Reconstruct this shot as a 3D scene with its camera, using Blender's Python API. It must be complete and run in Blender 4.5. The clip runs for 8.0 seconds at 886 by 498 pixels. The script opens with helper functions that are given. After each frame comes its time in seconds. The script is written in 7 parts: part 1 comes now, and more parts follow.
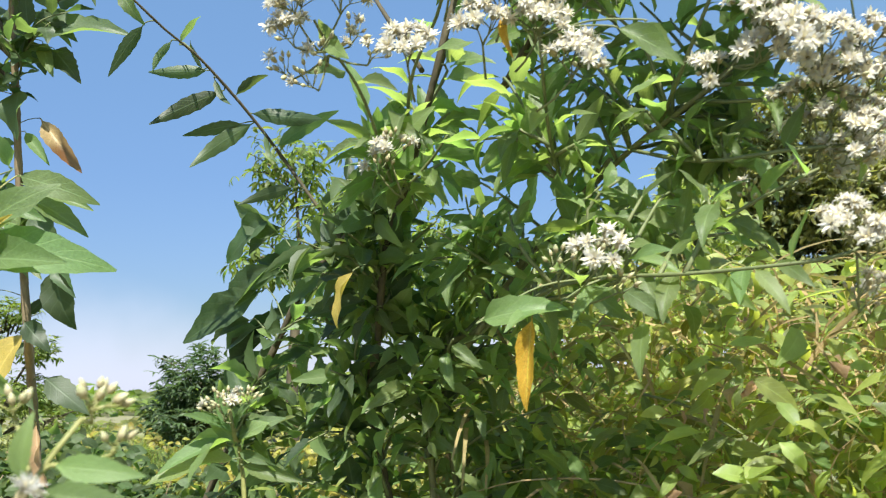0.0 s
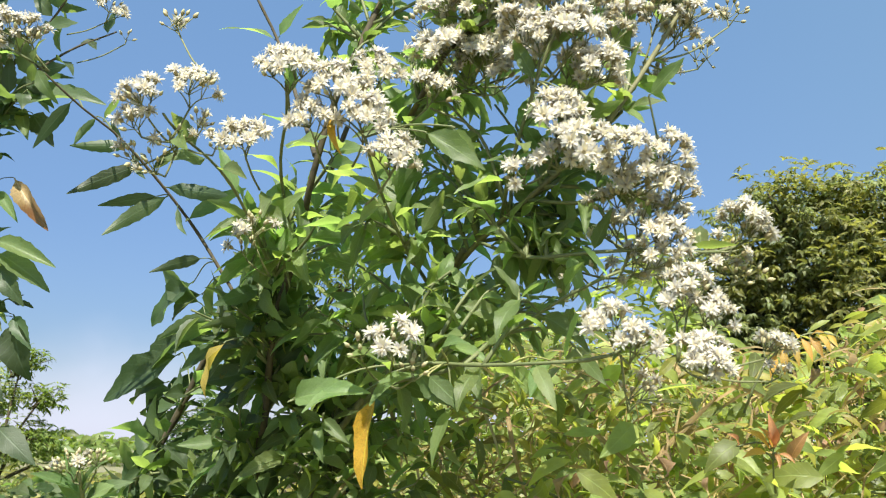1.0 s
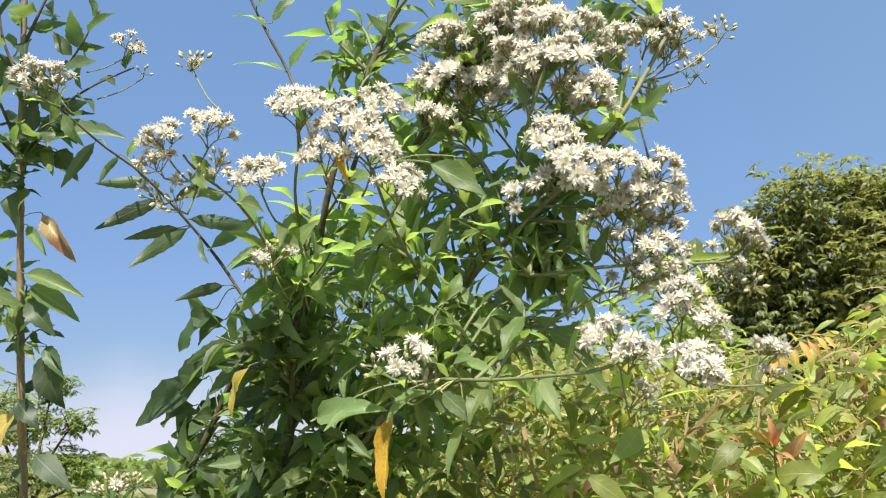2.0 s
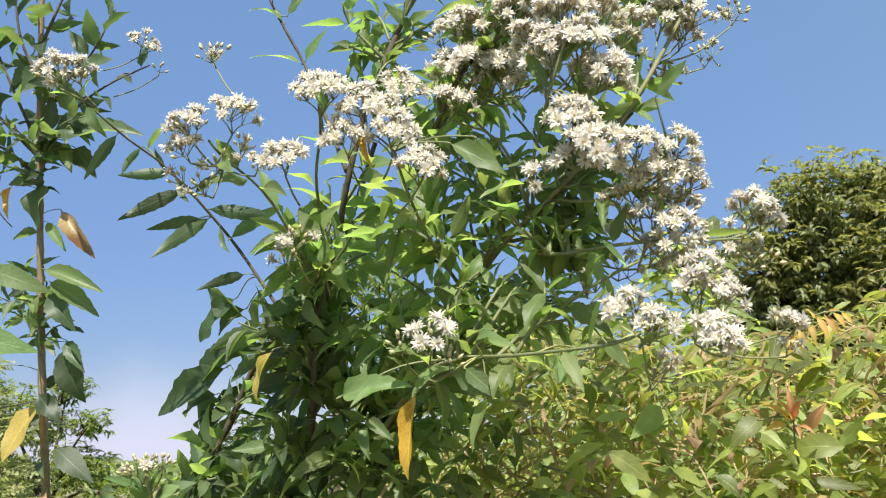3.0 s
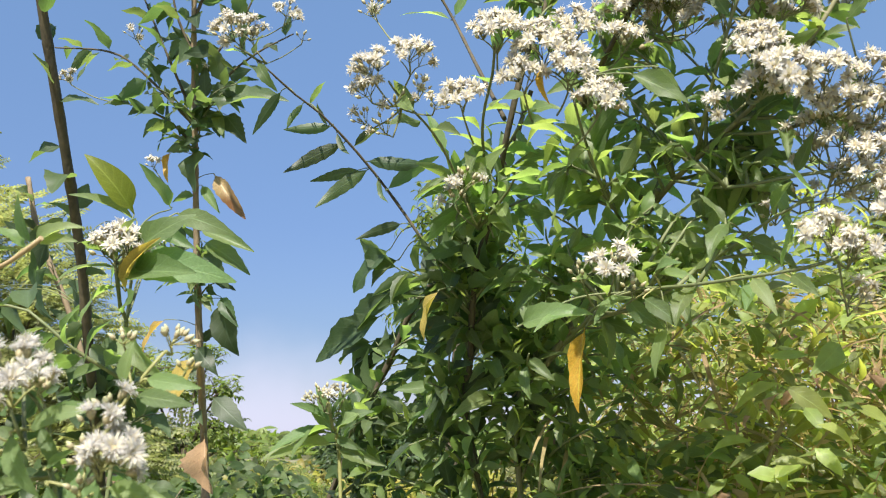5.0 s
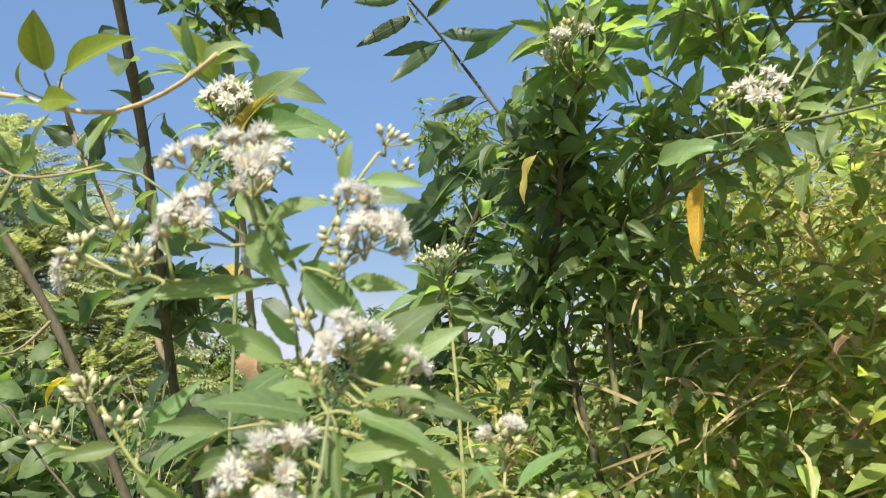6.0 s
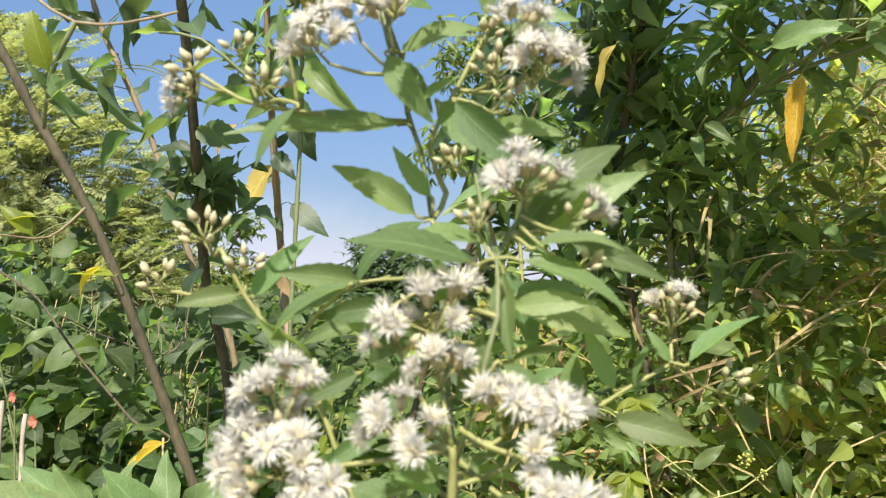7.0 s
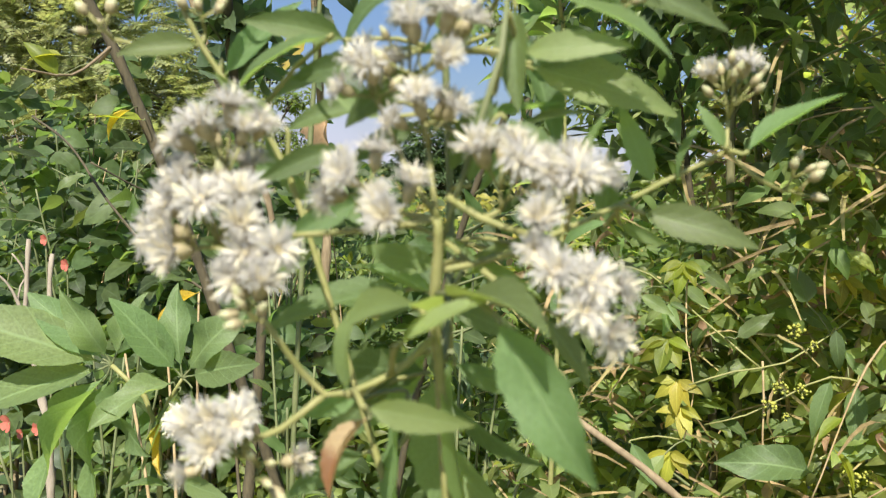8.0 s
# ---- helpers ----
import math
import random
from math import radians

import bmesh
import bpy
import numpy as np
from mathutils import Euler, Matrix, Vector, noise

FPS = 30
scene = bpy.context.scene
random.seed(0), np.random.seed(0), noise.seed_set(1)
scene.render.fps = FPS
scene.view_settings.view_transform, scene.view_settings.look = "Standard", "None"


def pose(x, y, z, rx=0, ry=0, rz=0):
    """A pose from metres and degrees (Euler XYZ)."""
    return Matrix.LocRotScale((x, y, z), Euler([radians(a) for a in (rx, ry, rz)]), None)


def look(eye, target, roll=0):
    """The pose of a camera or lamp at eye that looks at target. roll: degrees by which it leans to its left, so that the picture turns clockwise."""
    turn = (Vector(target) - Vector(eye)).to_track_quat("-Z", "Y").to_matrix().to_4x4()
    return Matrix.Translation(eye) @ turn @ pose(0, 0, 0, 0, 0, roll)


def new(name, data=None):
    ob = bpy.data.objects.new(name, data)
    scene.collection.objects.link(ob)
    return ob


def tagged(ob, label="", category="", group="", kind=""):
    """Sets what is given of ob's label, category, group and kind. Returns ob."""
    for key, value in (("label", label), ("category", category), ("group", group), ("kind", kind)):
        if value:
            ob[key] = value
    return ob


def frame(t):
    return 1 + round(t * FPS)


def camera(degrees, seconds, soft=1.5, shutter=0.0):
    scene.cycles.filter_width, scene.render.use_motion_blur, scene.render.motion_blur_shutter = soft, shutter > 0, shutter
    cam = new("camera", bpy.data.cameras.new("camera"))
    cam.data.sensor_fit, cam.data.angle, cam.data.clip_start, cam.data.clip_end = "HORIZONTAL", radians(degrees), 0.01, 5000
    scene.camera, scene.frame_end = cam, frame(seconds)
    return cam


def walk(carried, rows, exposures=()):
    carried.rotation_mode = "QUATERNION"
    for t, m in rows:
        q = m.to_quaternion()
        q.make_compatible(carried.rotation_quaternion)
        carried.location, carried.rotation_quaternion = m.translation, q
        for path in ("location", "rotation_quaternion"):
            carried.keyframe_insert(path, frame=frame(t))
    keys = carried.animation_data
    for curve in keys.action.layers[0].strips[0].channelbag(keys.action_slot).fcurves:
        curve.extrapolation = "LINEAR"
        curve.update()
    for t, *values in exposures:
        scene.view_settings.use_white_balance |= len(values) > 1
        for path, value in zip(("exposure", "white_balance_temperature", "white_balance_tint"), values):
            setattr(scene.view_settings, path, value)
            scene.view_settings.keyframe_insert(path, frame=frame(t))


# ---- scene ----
cam = camera(57.6, 8.0, soft=1.1, shutter=0.15)
PATH = [
    (0, (0.532, 0.328, 1.721), (0.02, 2.234, 2.042), -2.2),
    (0.5, (0.681, 0.332, 1.717), (0.153, 2.214, 2.143), 1.0),
    (1, (0.807, 0.338, 1.733), (0.233, 2.193, 2.213), 1.0),
    (1.5, (0.843, 0.307, 1.741), (0.248, 2.151, 2.24), -0.4),
    (3, (0.83, 0.264, 1.702), (0.19, 2.091, 2.207), -1.6),
    (3.5, (0.815, 0.252, 1.686), (0.153, 2.067, 2.204), -0.9),
    (4, (0.807, 0.255, 1.677), (0.069, 2.039, 2.201), 0.3),
    (4.5, (0.771, 0.231, 1.656), (-0.069, 1.98, 2.14), 0.6),
    (4.7, (0.762, 0.225, 1.651), (-0.111, 1.963, 2.119), 0.7),
    (5.8, (0.603, 0.172, 1.55), (-0.31, 1.918, 1.893), -1.5),
    (6, (0.546, 0.164, 1.531), (-0.344, 1.934, 1.806), -2.0),
    (6.5, (0.456, 0.155, 1.497), (-0.401, 1.956, 1.652), -1.7),
    (7, (0.416, 0.19, 1.484), (-0.493, 1.969, 1.579), 0.5),
    (7.5, (0.407, 0.238, 1.475), (-0.599, 1.966, 1.421), 2.1),
    (8, (0.399, 0.285, 1.42), (-0.609, 2.002, 1.231), 2.6),
]
walk(cam, [(t, look(eye, target, roll)) for t, eye, target, roll in PATH],
     [(0, 1.05, 6400, 5), (0.5, 1.02, 7000, 8), (1.0, 1.0, 6600, 6), (1.5, 0.99, 6620, 8), (3, 0.93, 6500, 12), (4.7, 0.93, 6500, 13), (6, 1.0, 6600, 8), (7, 1.0, 6650, 9), (7.5, 0.95, 6650, 9), (8, 0.80, 6600, 9)])

# the lens is focused on the tall shrub; what stands close to it is soft
cam.data.dof.use_dof = True
cam.data.dof.focus_distance, cam.data.dof.aperture_fstop = 1.7, 13

# ---- sky, sun ----
SUN_ELEVATION, SUN_AZIMUTH = radians(52), radians(160)      # azimuth: from +y towards +x
world = bpy.data.worlds.new("sky")
scene.world = world
world.use_nodes = True
wn, wl = world.node_tree.nodes, world.node_tree.links
wn.clear()
sky = wn.new("ShaderNodeTexSky")
sky.sky_type = "NISHITA"
sky.sun_disc = False
sky.sun_elevation, sky.sun_rotation = SUN_ELEVATION, SUN_AZIMUTH
sky.air_density, sky.dust_density, sky.ozone_density = 1.0, 0.2, 1.2
# low banks of thin cloud near the horizon, all the way round
geo_dir = wn.new("ShaderNodeTexCoord")
split = wn.new("ShaderNodeSeparateXYZ")
wl.new(geo_dir.outputs["Generated"], split.inputs[0])
cloud = wn.new("ShaderNodeTexNoise")
cloud.inputs["Scale"].default_value, cloud.inputs["Detail"].default_value = 3.0, 5
wl.new(geo_dir.outputs["Generated"], cloud.inputs["Vector"])
lift = wn.new("ShaderNodeMath")
lift.operation = "MULTIPLY_ADD"
lift.inputs[1].default_value, lift.inputs[2].default_value = 0.22, -0.11
wl.new(cloud.outputs["Fac"], lift.inputs[0])
height = wn.new("ShaderNodeMath")
height.operation = "ADD"
wl.new(split.outputs["Z"], height.inputs[0])
wl.new(lift.outputs[0], height.inputs[1])
bank = wn.new("ShaderNodeMapRange")
bank.interpolation_type = "SMOOTHSTEP"
bank.inputs["From Min"].default_value, bank.inputs["From Max"].default_value = 0.0, 0.13
bank.inputs["To Min"].default_value, bank.inputs["To Max"].default_value = 0.75, 0.0
wl.new(height.outputs[0], bank.inputs["Value"])
haze = wn.new("ShaderNodeMix")
haze.data_type = "RGBA"
wl.new(bank.outputs[0], haze.inputs[0])
# the air near the horizon is duller and a little more violet than the model's
dull = wn.new("ShaderNodeValToRGB")
dull.color_ramp.elements[0].position, dull.color_ramp.elements[0].color = 0.0, (0.24, 0.238, 0.308, 1)
dull.color_ramp.elements[1].position, dull.color_ramp.elements[1].color = 0.58, (0.84, 0.929, 0.958, 1)
overhead = dull.color_ramp.elements.new(1.0)
overhead.color = (1.1, 1.15, 1.18, 1)
middle_air = dull.color_ramp.elements.new(0.25)
middle_air.color = (0.455, 0.497, 0.587, 1)
wl.new(split.outputs["Z"], dull.inputs[0])
tint = wn.new("ShaderNodeVectorMath")
tint.operation = "MULTIPLY"
wl.new(sky.outputs[0], tint.inputs[0])
wl.new(dull.outputs[0], tint.inputs[1])
# and paler towards +x, on the sun's side
sunward = wn.new("ShaderNodeMapRange")
sunward.inputs["From Min"].default_value, sunward.inputs["From Max"].default_value = -0.1, 0.75
wl.new(split.outputs["X"], sunward.inputs["Value"])
paler = wn.new("ShaderNodeMix")
paler.data_type = "RGBA"
paler.inputs[6].default_value, paler.inputs[7].default_value = (1.0, 1.0, 1.0, 1), (1.36, 1.27, 1.03, 1)
wl.new(sunward.outputs[0], paler.inputs[0])
clear = wn.new("ShaderNodeVectorMath")
clear.operation = "MULTIPLY"
wl.new(tint.outputs[0], clear.inputs[0])
wl.new(paler.outputs[2], clear.inputs[1])
wl.new(clear.outputs[0], haze.inputs[6])
haze.inputs[7].default_value = (3.5, 3.65, 4.7, 1)
background = wn.new("ShaderNodeBackground")
background.inputs["Strength"].default_value = 0.122
wl.new(haze.outputs[2], background.inputs["Color"])
world_out = wn.new("ShaderNodeOutputWorld")
wl.new(background.outputs[0], world_out.inputs[0])

sun_data = bpy.data.lights.new("sun", "SUN")
sun_data.energy, sun_data.angle, sun_data.color = 5.4, radians(0.5), (1.0, 0.95, 0.86)
sun = new("sun", sun_data)
sun_way = Vector((math.sin(SUN_AZIMUTH) * math.cos(SUN_ELEVATION), math.cos(SUN_AZIMUTH) * math.cos(SUN_ELEVATION), math.sin(SUN_ELEVATION)))
sun.matrix_world = look(sun_way * 30, (0, 0, 0))


# ---- materials ----
def leaf_material(name, top, through_colour, shift=0.45, joined=False, rough=0.46, veins=7.0, spots=None, tip=None):
    """Leaf blade: per-leaf colour change, midrib and side veins in relief, mottling, light passing through."""
    mat = bpy.data.materials.new(name)
    mat.use_nodes = True
    n, l = mat.node_tree.nodes, mat.node_tree.links
    n.clear()
    out = n.new("ShaderNodeOutputMaterial")
    uv = n.new("ShaderNodeUVMap")
    xyz = n.new("ShaderNodeSeparateXYZ")
    l.new(uv.outputs[0], xyz.inputs[0])
    side = n.new("ShaderNodeMath"); side.operation = "SUBTRACT"; side.inputs[1].default_value = 0.5
    l.new(xyz.outputs[0], side.inputs[0])
    away = n.new("ShaderNodeMath"); away.operation = "ABSOLUTE"
    l.new(side.outputs[0], away.inputs[0])
    rib = n.new("ShaderNodeMapRange"); rib.inputs[1].default_value, rib.inputs[2].default_value = 0.012, 0.045
    rib.inputs[3].default_value, rib.inputs[4].default_value = 1.0, 0.0
    l.new(away.outputs[0], rib.inputs[0])
    slant = n.new("ShaderNodeMath"); slant.operation = "MULTIPLY_ADD"; slant.inputs[1].default_value = -0.45
    l.new(away.outputs[0], slant.inputs[0]); l.new(xyz.outputs[1], slant.inputs[2])
    turn = n.new("ShaderNodeMath"); turn.operation = "MULTIPLY"; turn.inputs[1].default_value = veins * 6.2832
    l.new(slant.outputs[0], turn.inputs[0])
    wave = n.new("ShaderNodeMath"); wave.operation = "SINE"
    l.new(turn.outputs[0], wave.inputs[0])
    vein = n.new("ShaderNodeMapRange"); vein.inputs[1].default_value, vein.inputs[2].default_value = 0.90, 1.0
    l.new(wave.outputs[0], vein.inputs[0])
    both = n.new("ShaderNodeMath"); both.operation = "MAXIMUM"
    half_vein = n.new("ShaderNodeMath"); half_vein.operation = "MULTIPLY"; half_vein.inputs[1].default_value = 0.55
    l.new(vein.outputs[0], half_vein.inputs[0])
    l.new(rib.outputs[0], both.inputs[0]); l.new(half_vein.outputs[0], both.inputs[1])
    if joined:
        rnd_node = n.new("ShaderNodeNewGeometry"); rnd = rnd_node.outputs["Random Per Island"]
    else:
        rnd_node = n.new("ShaderNodeObjectInfo"); rnd = rnd_node.outputs["Random"]
    vary = n.new("ShaderNodeMapRange"); vary.inputs[3].default_value, vary.inputs[4].default_value = 1 - shift, 1 + shift
    l.new(rnd, vary.inputs[0])
    hue = n.new("ShaderNodeHueSaturation"); hue.inputs["Color"].default_value = (*top, 1)
    hue_shift = n.new("ShaderNodeMapRange"); hue_shift.inputs[3].default_value, hue_shift.inputs[4].default_value = 0.478, 0.516
    wrap = n.new("ShaderNodeMath"); wrap.operation = "MULTIPLY"; wrap.inputs[1].default_value = 7.31
    fract = n.new("ShaderNodeMath"); fract.operation = "FRACT"
    l.new(rnd, wrap.inputs[0]); l.new(wrap.outputs[0], fract.inputs[0]); l.new(fract.outputs[0], hue_shift.inputs[0])
    l.new(hue_shift.outputs[0], hue.inputs["Hue"]); l.new(vary.outputs[0], hue.inputs["Value"])
    mottle = n.new("ShaderNodeTexNoise"); mottle.inputs["Scale"].default_value, mottle.inputs["Detail"].default_value = 55.0, 4
    tex = n.new("ShaderNodeTexCoord"); l.new(tex.outputs["Object"], mottle.inputs["Vector"])
    patch = n.new("ShaderNodeMapRange"); patch.inputs[1].default_value, patch.inputs[2].default_value = 0.3, 0.7
    patch.inputs[3].default_value, patch.inputs[4].default_value = 0.68, 1.28
    l.new(mottle.outputs["Fac"], patch.inputs[0])
    shade = n.new("ShaderNodeMix"); shade.data_type = "RGBA"; shade.blend_type = "MULTIPLY"; shade.inputs[0].default_value = 1
    l.new(hue.outputs[0], shade.inputs[6]); l.new(patch.outputs[0], shade.inputs[7])
    pale = n.new("ShaderNodeMix"); pale.data_type = "RGBA"
    pale.inputs[7].default_value = (*[min(1, c * 1.8 + 0.03) for c in top], 1)
    rib_amount = n.new("ShaderNodeMath"); rib_amount.operation = "MULTIPLY"; rib_amount.inputs[1].default_value = 0.55
    l.new(both.outputs[0], rib_amount.inputs[0]); l.new(rib_amount.outputs[0], pale.inputs[0]); l.new(shade.outputs[2], pale.inputs[6])
    colour = pale.outputs[2]
    if spots:
        blotch = n.new("ShaderNodeTexNoise"); blotch.inputs["Scale"].default_value, blotch.inputs["Detail"].default_value = 26.0, 6
        l.new(tex.outputs["Object"], blotch.inputs["Vector"])
        lim = n.new("ShaderNodeMapRange"); lim.inputs[1].default_value, lim.inputs[2].default_value = 0.6, 0.72
        l.new(blotch.outputs["Fac"], lim.inputs[0])
        stain = n.new("ShaderNodeMix"); stain.data_type = "RGBA"; stain.inputs[7].default_value = (*spots, 1)
        l.new(lim.outputs[0], stain.inputs[0]); l.new(colour, stain.inputs[6])
        colour = stain.outputs[2]
    if tip:
        ragged = n.new("ShaderNodeMath"); ragged.operation = "MULTIPLY_ADD"; ragged.inputs[1].default_value = 0.35
        l.new(mottle.outputs["Fac"], ragged.inputs[0]); l.new(xyz.outputs[1], ragged.inputs[2])
        dead = n.new("ShaderNodeMapRange"); dead.inputs[1].default_value, dead.inputs[2].default_value = 0.66, 0.80
        l.new(ragged.outputs[0], dead.inputs[0])
        wither = n.new("ShaderNodeMix"); wither.data_type = "RGBA"; wither.inputs[7].default_value = (*tip, 1)
        l.new(dead.outputs[0], wither.inputs[0]); l.new(colour, wither.inputs[6])
        colour = wither.outputs[2]
    bump = n.new("ShaderNodeBump"); bump.inputs["Strength"].default_value, bump.inputs["Distance"].default_value = 0.3, 0.0010
    relief = n.new("ShaderNodeMath"); relief.operation = "MULTIPLY_ADD"; relief.inputs[1].default_value = -0.8
    l.new(both.outputs[0], relief.inputs[0]); l.new(mottle.outputs["Fac"], relief.inputs[2]); l.new(relief.outputs[0], bump.inputs["Height"])
    skin = n.new("ShaderNodeBsdfPrincipled")
    skin.inputs["Roughness"].default_value, skin.inputs["Specular IOR Level"].default_value = rough, 0.5 if rough < 0.5 else 0.35
    l.new(colour, skin.inputs["Base Color"]); l.new(bump.outputs[0], skin.inputs["Normal"])
    glow = n.new("ShaderNodeBsdfTranslucent")
    pass_hue = n.new("ShaderNodeHueSaturation"); pass_hue.inputs["Color"].default_value = (*through_colour, 1)
    l.new(hue_shift.outputs[0], pass_hue.inputs["Hue"]); l.new(vary.outputs[0], pass_hue.inputs["Value"])
    l.new(pass_hue.outputs[0], glow.inputs["Color"]); l.new(bump.outputs[0], glow.inputs["Normal"])
    mix = n.new("ShaderNodeMixShader"); mix.inputs[0].default_value = 0.54
    l.new(skin.outputs[0], mix.inputs[1]); l.new(glow.outputs[0], mix.inputs[2]); l.new(mix.outputs[0], out.inputs[0])
    return mat


def plain_material(name, colour, second, scale=40.0, rough=0.7, relief=0.3, distance=0.002, stretch=(1, 1, 1), through_part=0.0):
    """A grained surface in two tones with fine relief."""
    mat = bpy.data.materials.new(name)
    mat.use_nodes = True
    n, l = mat.node_tree.nodes, mat.node_tree.links
    skin = n["Principled BSDF"]
    tex = n.new("ShaderNodeTexCoord")
    mapping = n.new("ShaderNodeMapping"); mapping.inputs["Scale"].default_value = stretch
    l.new(tex.outputs["Object"], mapping.inputs[0])
    big = n.new("ShaderNodeTexNoise"); big.inputs["Scale"].default_value, big.inputs["Detail"].default_value = scale * 0.2, 4
    fine = n.new("ShaderNodeTexNoise"); fine.inputs["Scale"].default_value, fine.inputs["Detail"].default_value = scale, 6
    l.new(mapping.outputs[0], big.inputs["Vector"]); l.new(mapping.outputs[0], fine.inputs["Vector"])
    add = n.new("ShaderNodeMath"); add.operation = "ADD"
    l.new(big.outputs["Fac"], add.inputs[0]); l.new(fine.outputs["Fac"], add.inputs[1])
    lim = n.new("ShaderNodeMapRange"); lim.inputs[1].default_value, lim.inputs[2].default_value = 0.7, 1.3
    l.new(add.outputs[0], lim.inputs[0])
    mix = n.new("ShaderNodeMix"); mix.data_type = "RGBA"
    mix.inputs[6].default_value, mix.inputs[7].default_value = (*colour, 1), (*second, 1)
    l.new(lim.outputs[0], mix.inputs[0]); l.new(mix.outputs[2], skin.inputs["Base Color"])
    skin.inputs["Roughness"].default_value = rough
    bump = n.new("ShaderNodeBump"); bump.inputs["Strength"].default_value, bump.inputs["Distance"].default_value = relief, distance
    l.new(add.outputs[0], bump.inputs["Height"]); l.new(bump.outputs[0], skin.inputs["Normal"])
    if through_part:
        glow = n.new("ShaderNodeBsdfTranslucent"); l.new(mix.outputs[2], glow.inputs["Color"])
        blend = n.new("ShaderNodeMixShader"); blend.inputs[0].default_value = through_part
        l.new(skin.outputs[0], blend.inputs[1]); l.new(glow.outputs[0], blend.inputs[2])
        l.new(blend.outputs[0], n["Material Output"].inputs[0])
    return mat


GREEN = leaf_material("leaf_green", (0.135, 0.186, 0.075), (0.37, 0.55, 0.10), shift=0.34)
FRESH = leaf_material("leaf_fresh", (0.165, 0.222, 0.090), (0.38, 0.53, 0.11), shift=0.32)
# darker copy of leaf_green: the shade on backlit older leaves is in its colour
DEEP_SHADED = leaf_material("leaf_deep_shaded", (0.080, 0.118, 0.058), (0.17, 0.265, 0.055))
SAGE = leaf_material("leaf_sage", (0.140, 0.205, 0.086), (0.32, 0.46, 0.085), shift=0.3, rough=0.56)
GREY_GREEN = leaf_material("leaf_grey_green", (0.180, 0.255, 0.108), (0.34, 0.47, 0.10), shift=0.2, rough=0.5)
GOLD = leaf_material("leaf_gold", (0.42, 0.40, 0.06), (0.60, 0.55, 0.06), shift=0.25)
LIME = leaf_material("leaf_lime", (0.20, 0.24, 0.03), (0.42, 0.46, 0.03), shift=0.25)
YELLOW = leaf_material("leaf_yellow", (0.78, 0.53, 0.07), (0.88, 0.60, 0.06), shift=0.15, spots=(0.20, 0.09, 0.03))
BROWN = leaf_material("leaf_brown", (0.58, 0.44, 0.22), (0.52, 0.36, 0.15), shift=0.15, spots=(0.30, 0.14, 0.06), tip=(0.27, 0.115, 0.05))
AMBER = leaf_material("leaf_amber", (0.50, 0.36, 0.10), (0.62, 0.45, 0.08), shift=0.15, spots=(0.30, 0.15, 0.05))
DRY = leaf_material("leaf_dry", (0.58, 0.36, 0.22), (0.62, 0.38, 0.20), shift=0.2, rough=0.8, spots=(0.22, 0.09, 0.04))
RED = leaf_material("leaf_red", (0.55, 0.30, 0.13), (0.68, 0.36, 0.13), shift=0.25)
ORANGE = leaf_material("leaf_orange", (0.58, 0.36, 0.08), (0.72, 0.44, 0.08), shift=0.25)
HEDGE = leaf_material("leaf_hedge", (0.192, 0.240, 0.070), (0.53, 0.62, 0.085), shift=0.5)
HEDGE_MASS = leaf_material("leaf_hedge_mass", (0.192, 0.240, 0.070), (0.53, 0.62, 0.085), shift=0.55, joined=True)
STRAW_MASS = leaf_material("leaf_straw_mass", (0.46, 0.36, 0.17), (0.46, 0.36, 0.13), shift=0.4, joined=True, rough=0.8)
LIME_MASS = leaf_material("leaf_lime_mass", (0.24, 0.28, 0.04), (0.46, 0.50, 0.04), shift=0.3, joined=True)
DRY_MASS = leaf_material("leaf_dry_mass", (0.42, 0.29, 0.16), (0.46, 0.32, 0.17), shift=0.35, joined=True, rough=0.8)
# darker than leaf_low_mass: overhead trees' shade on the bushes is put into the colour
BUSH_SHADED_MASS = leaf_material("leaf_bush_shaded_mass", (0.078, 0.116, 0.044), (0.22, 0.32, 0.055), shift=0.5, joined=True, rough=0.52)
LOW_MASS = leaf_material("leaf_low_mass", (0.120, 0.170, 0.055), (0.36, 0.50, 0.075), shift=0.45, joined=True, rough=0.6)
FAR_GREEN = leaf_material("leaf_far_green", (0.144, 0.194, 0.050), (0.275, 0.375, 0.037), shift=0.5, joined=True)
FAR_DARK = leaf_material("leaf_far_dark", (0.075, 0.12, 0.052), (0.12, 0.19, 0.045), shift=0.5, joined=True)
FAR_MANGO = leaf_material("leaf_mango", (0.205, 0.235, 0.108), (0.35, 0.40, 0.115), shift=0.5, joined=True)
FAR_OLIVE = leaf_material("leaf_far_olive", (0.19, 0.20, 0.062), (0.32, 0.33, 0.06), shift=0.5, joined=True)
FEATHER = leaf_material("leaf_feather", (0.275, 0.295, 0.135), (0.40, 0.44, 0.13), shift=0.45, joined=True)
TAWNY_MASS = leaf_material("leaf_tawny_mass", (0.30, 0.28, 0.06), (0.45, 0.42, 0.06), shift=0.4, joined=True)

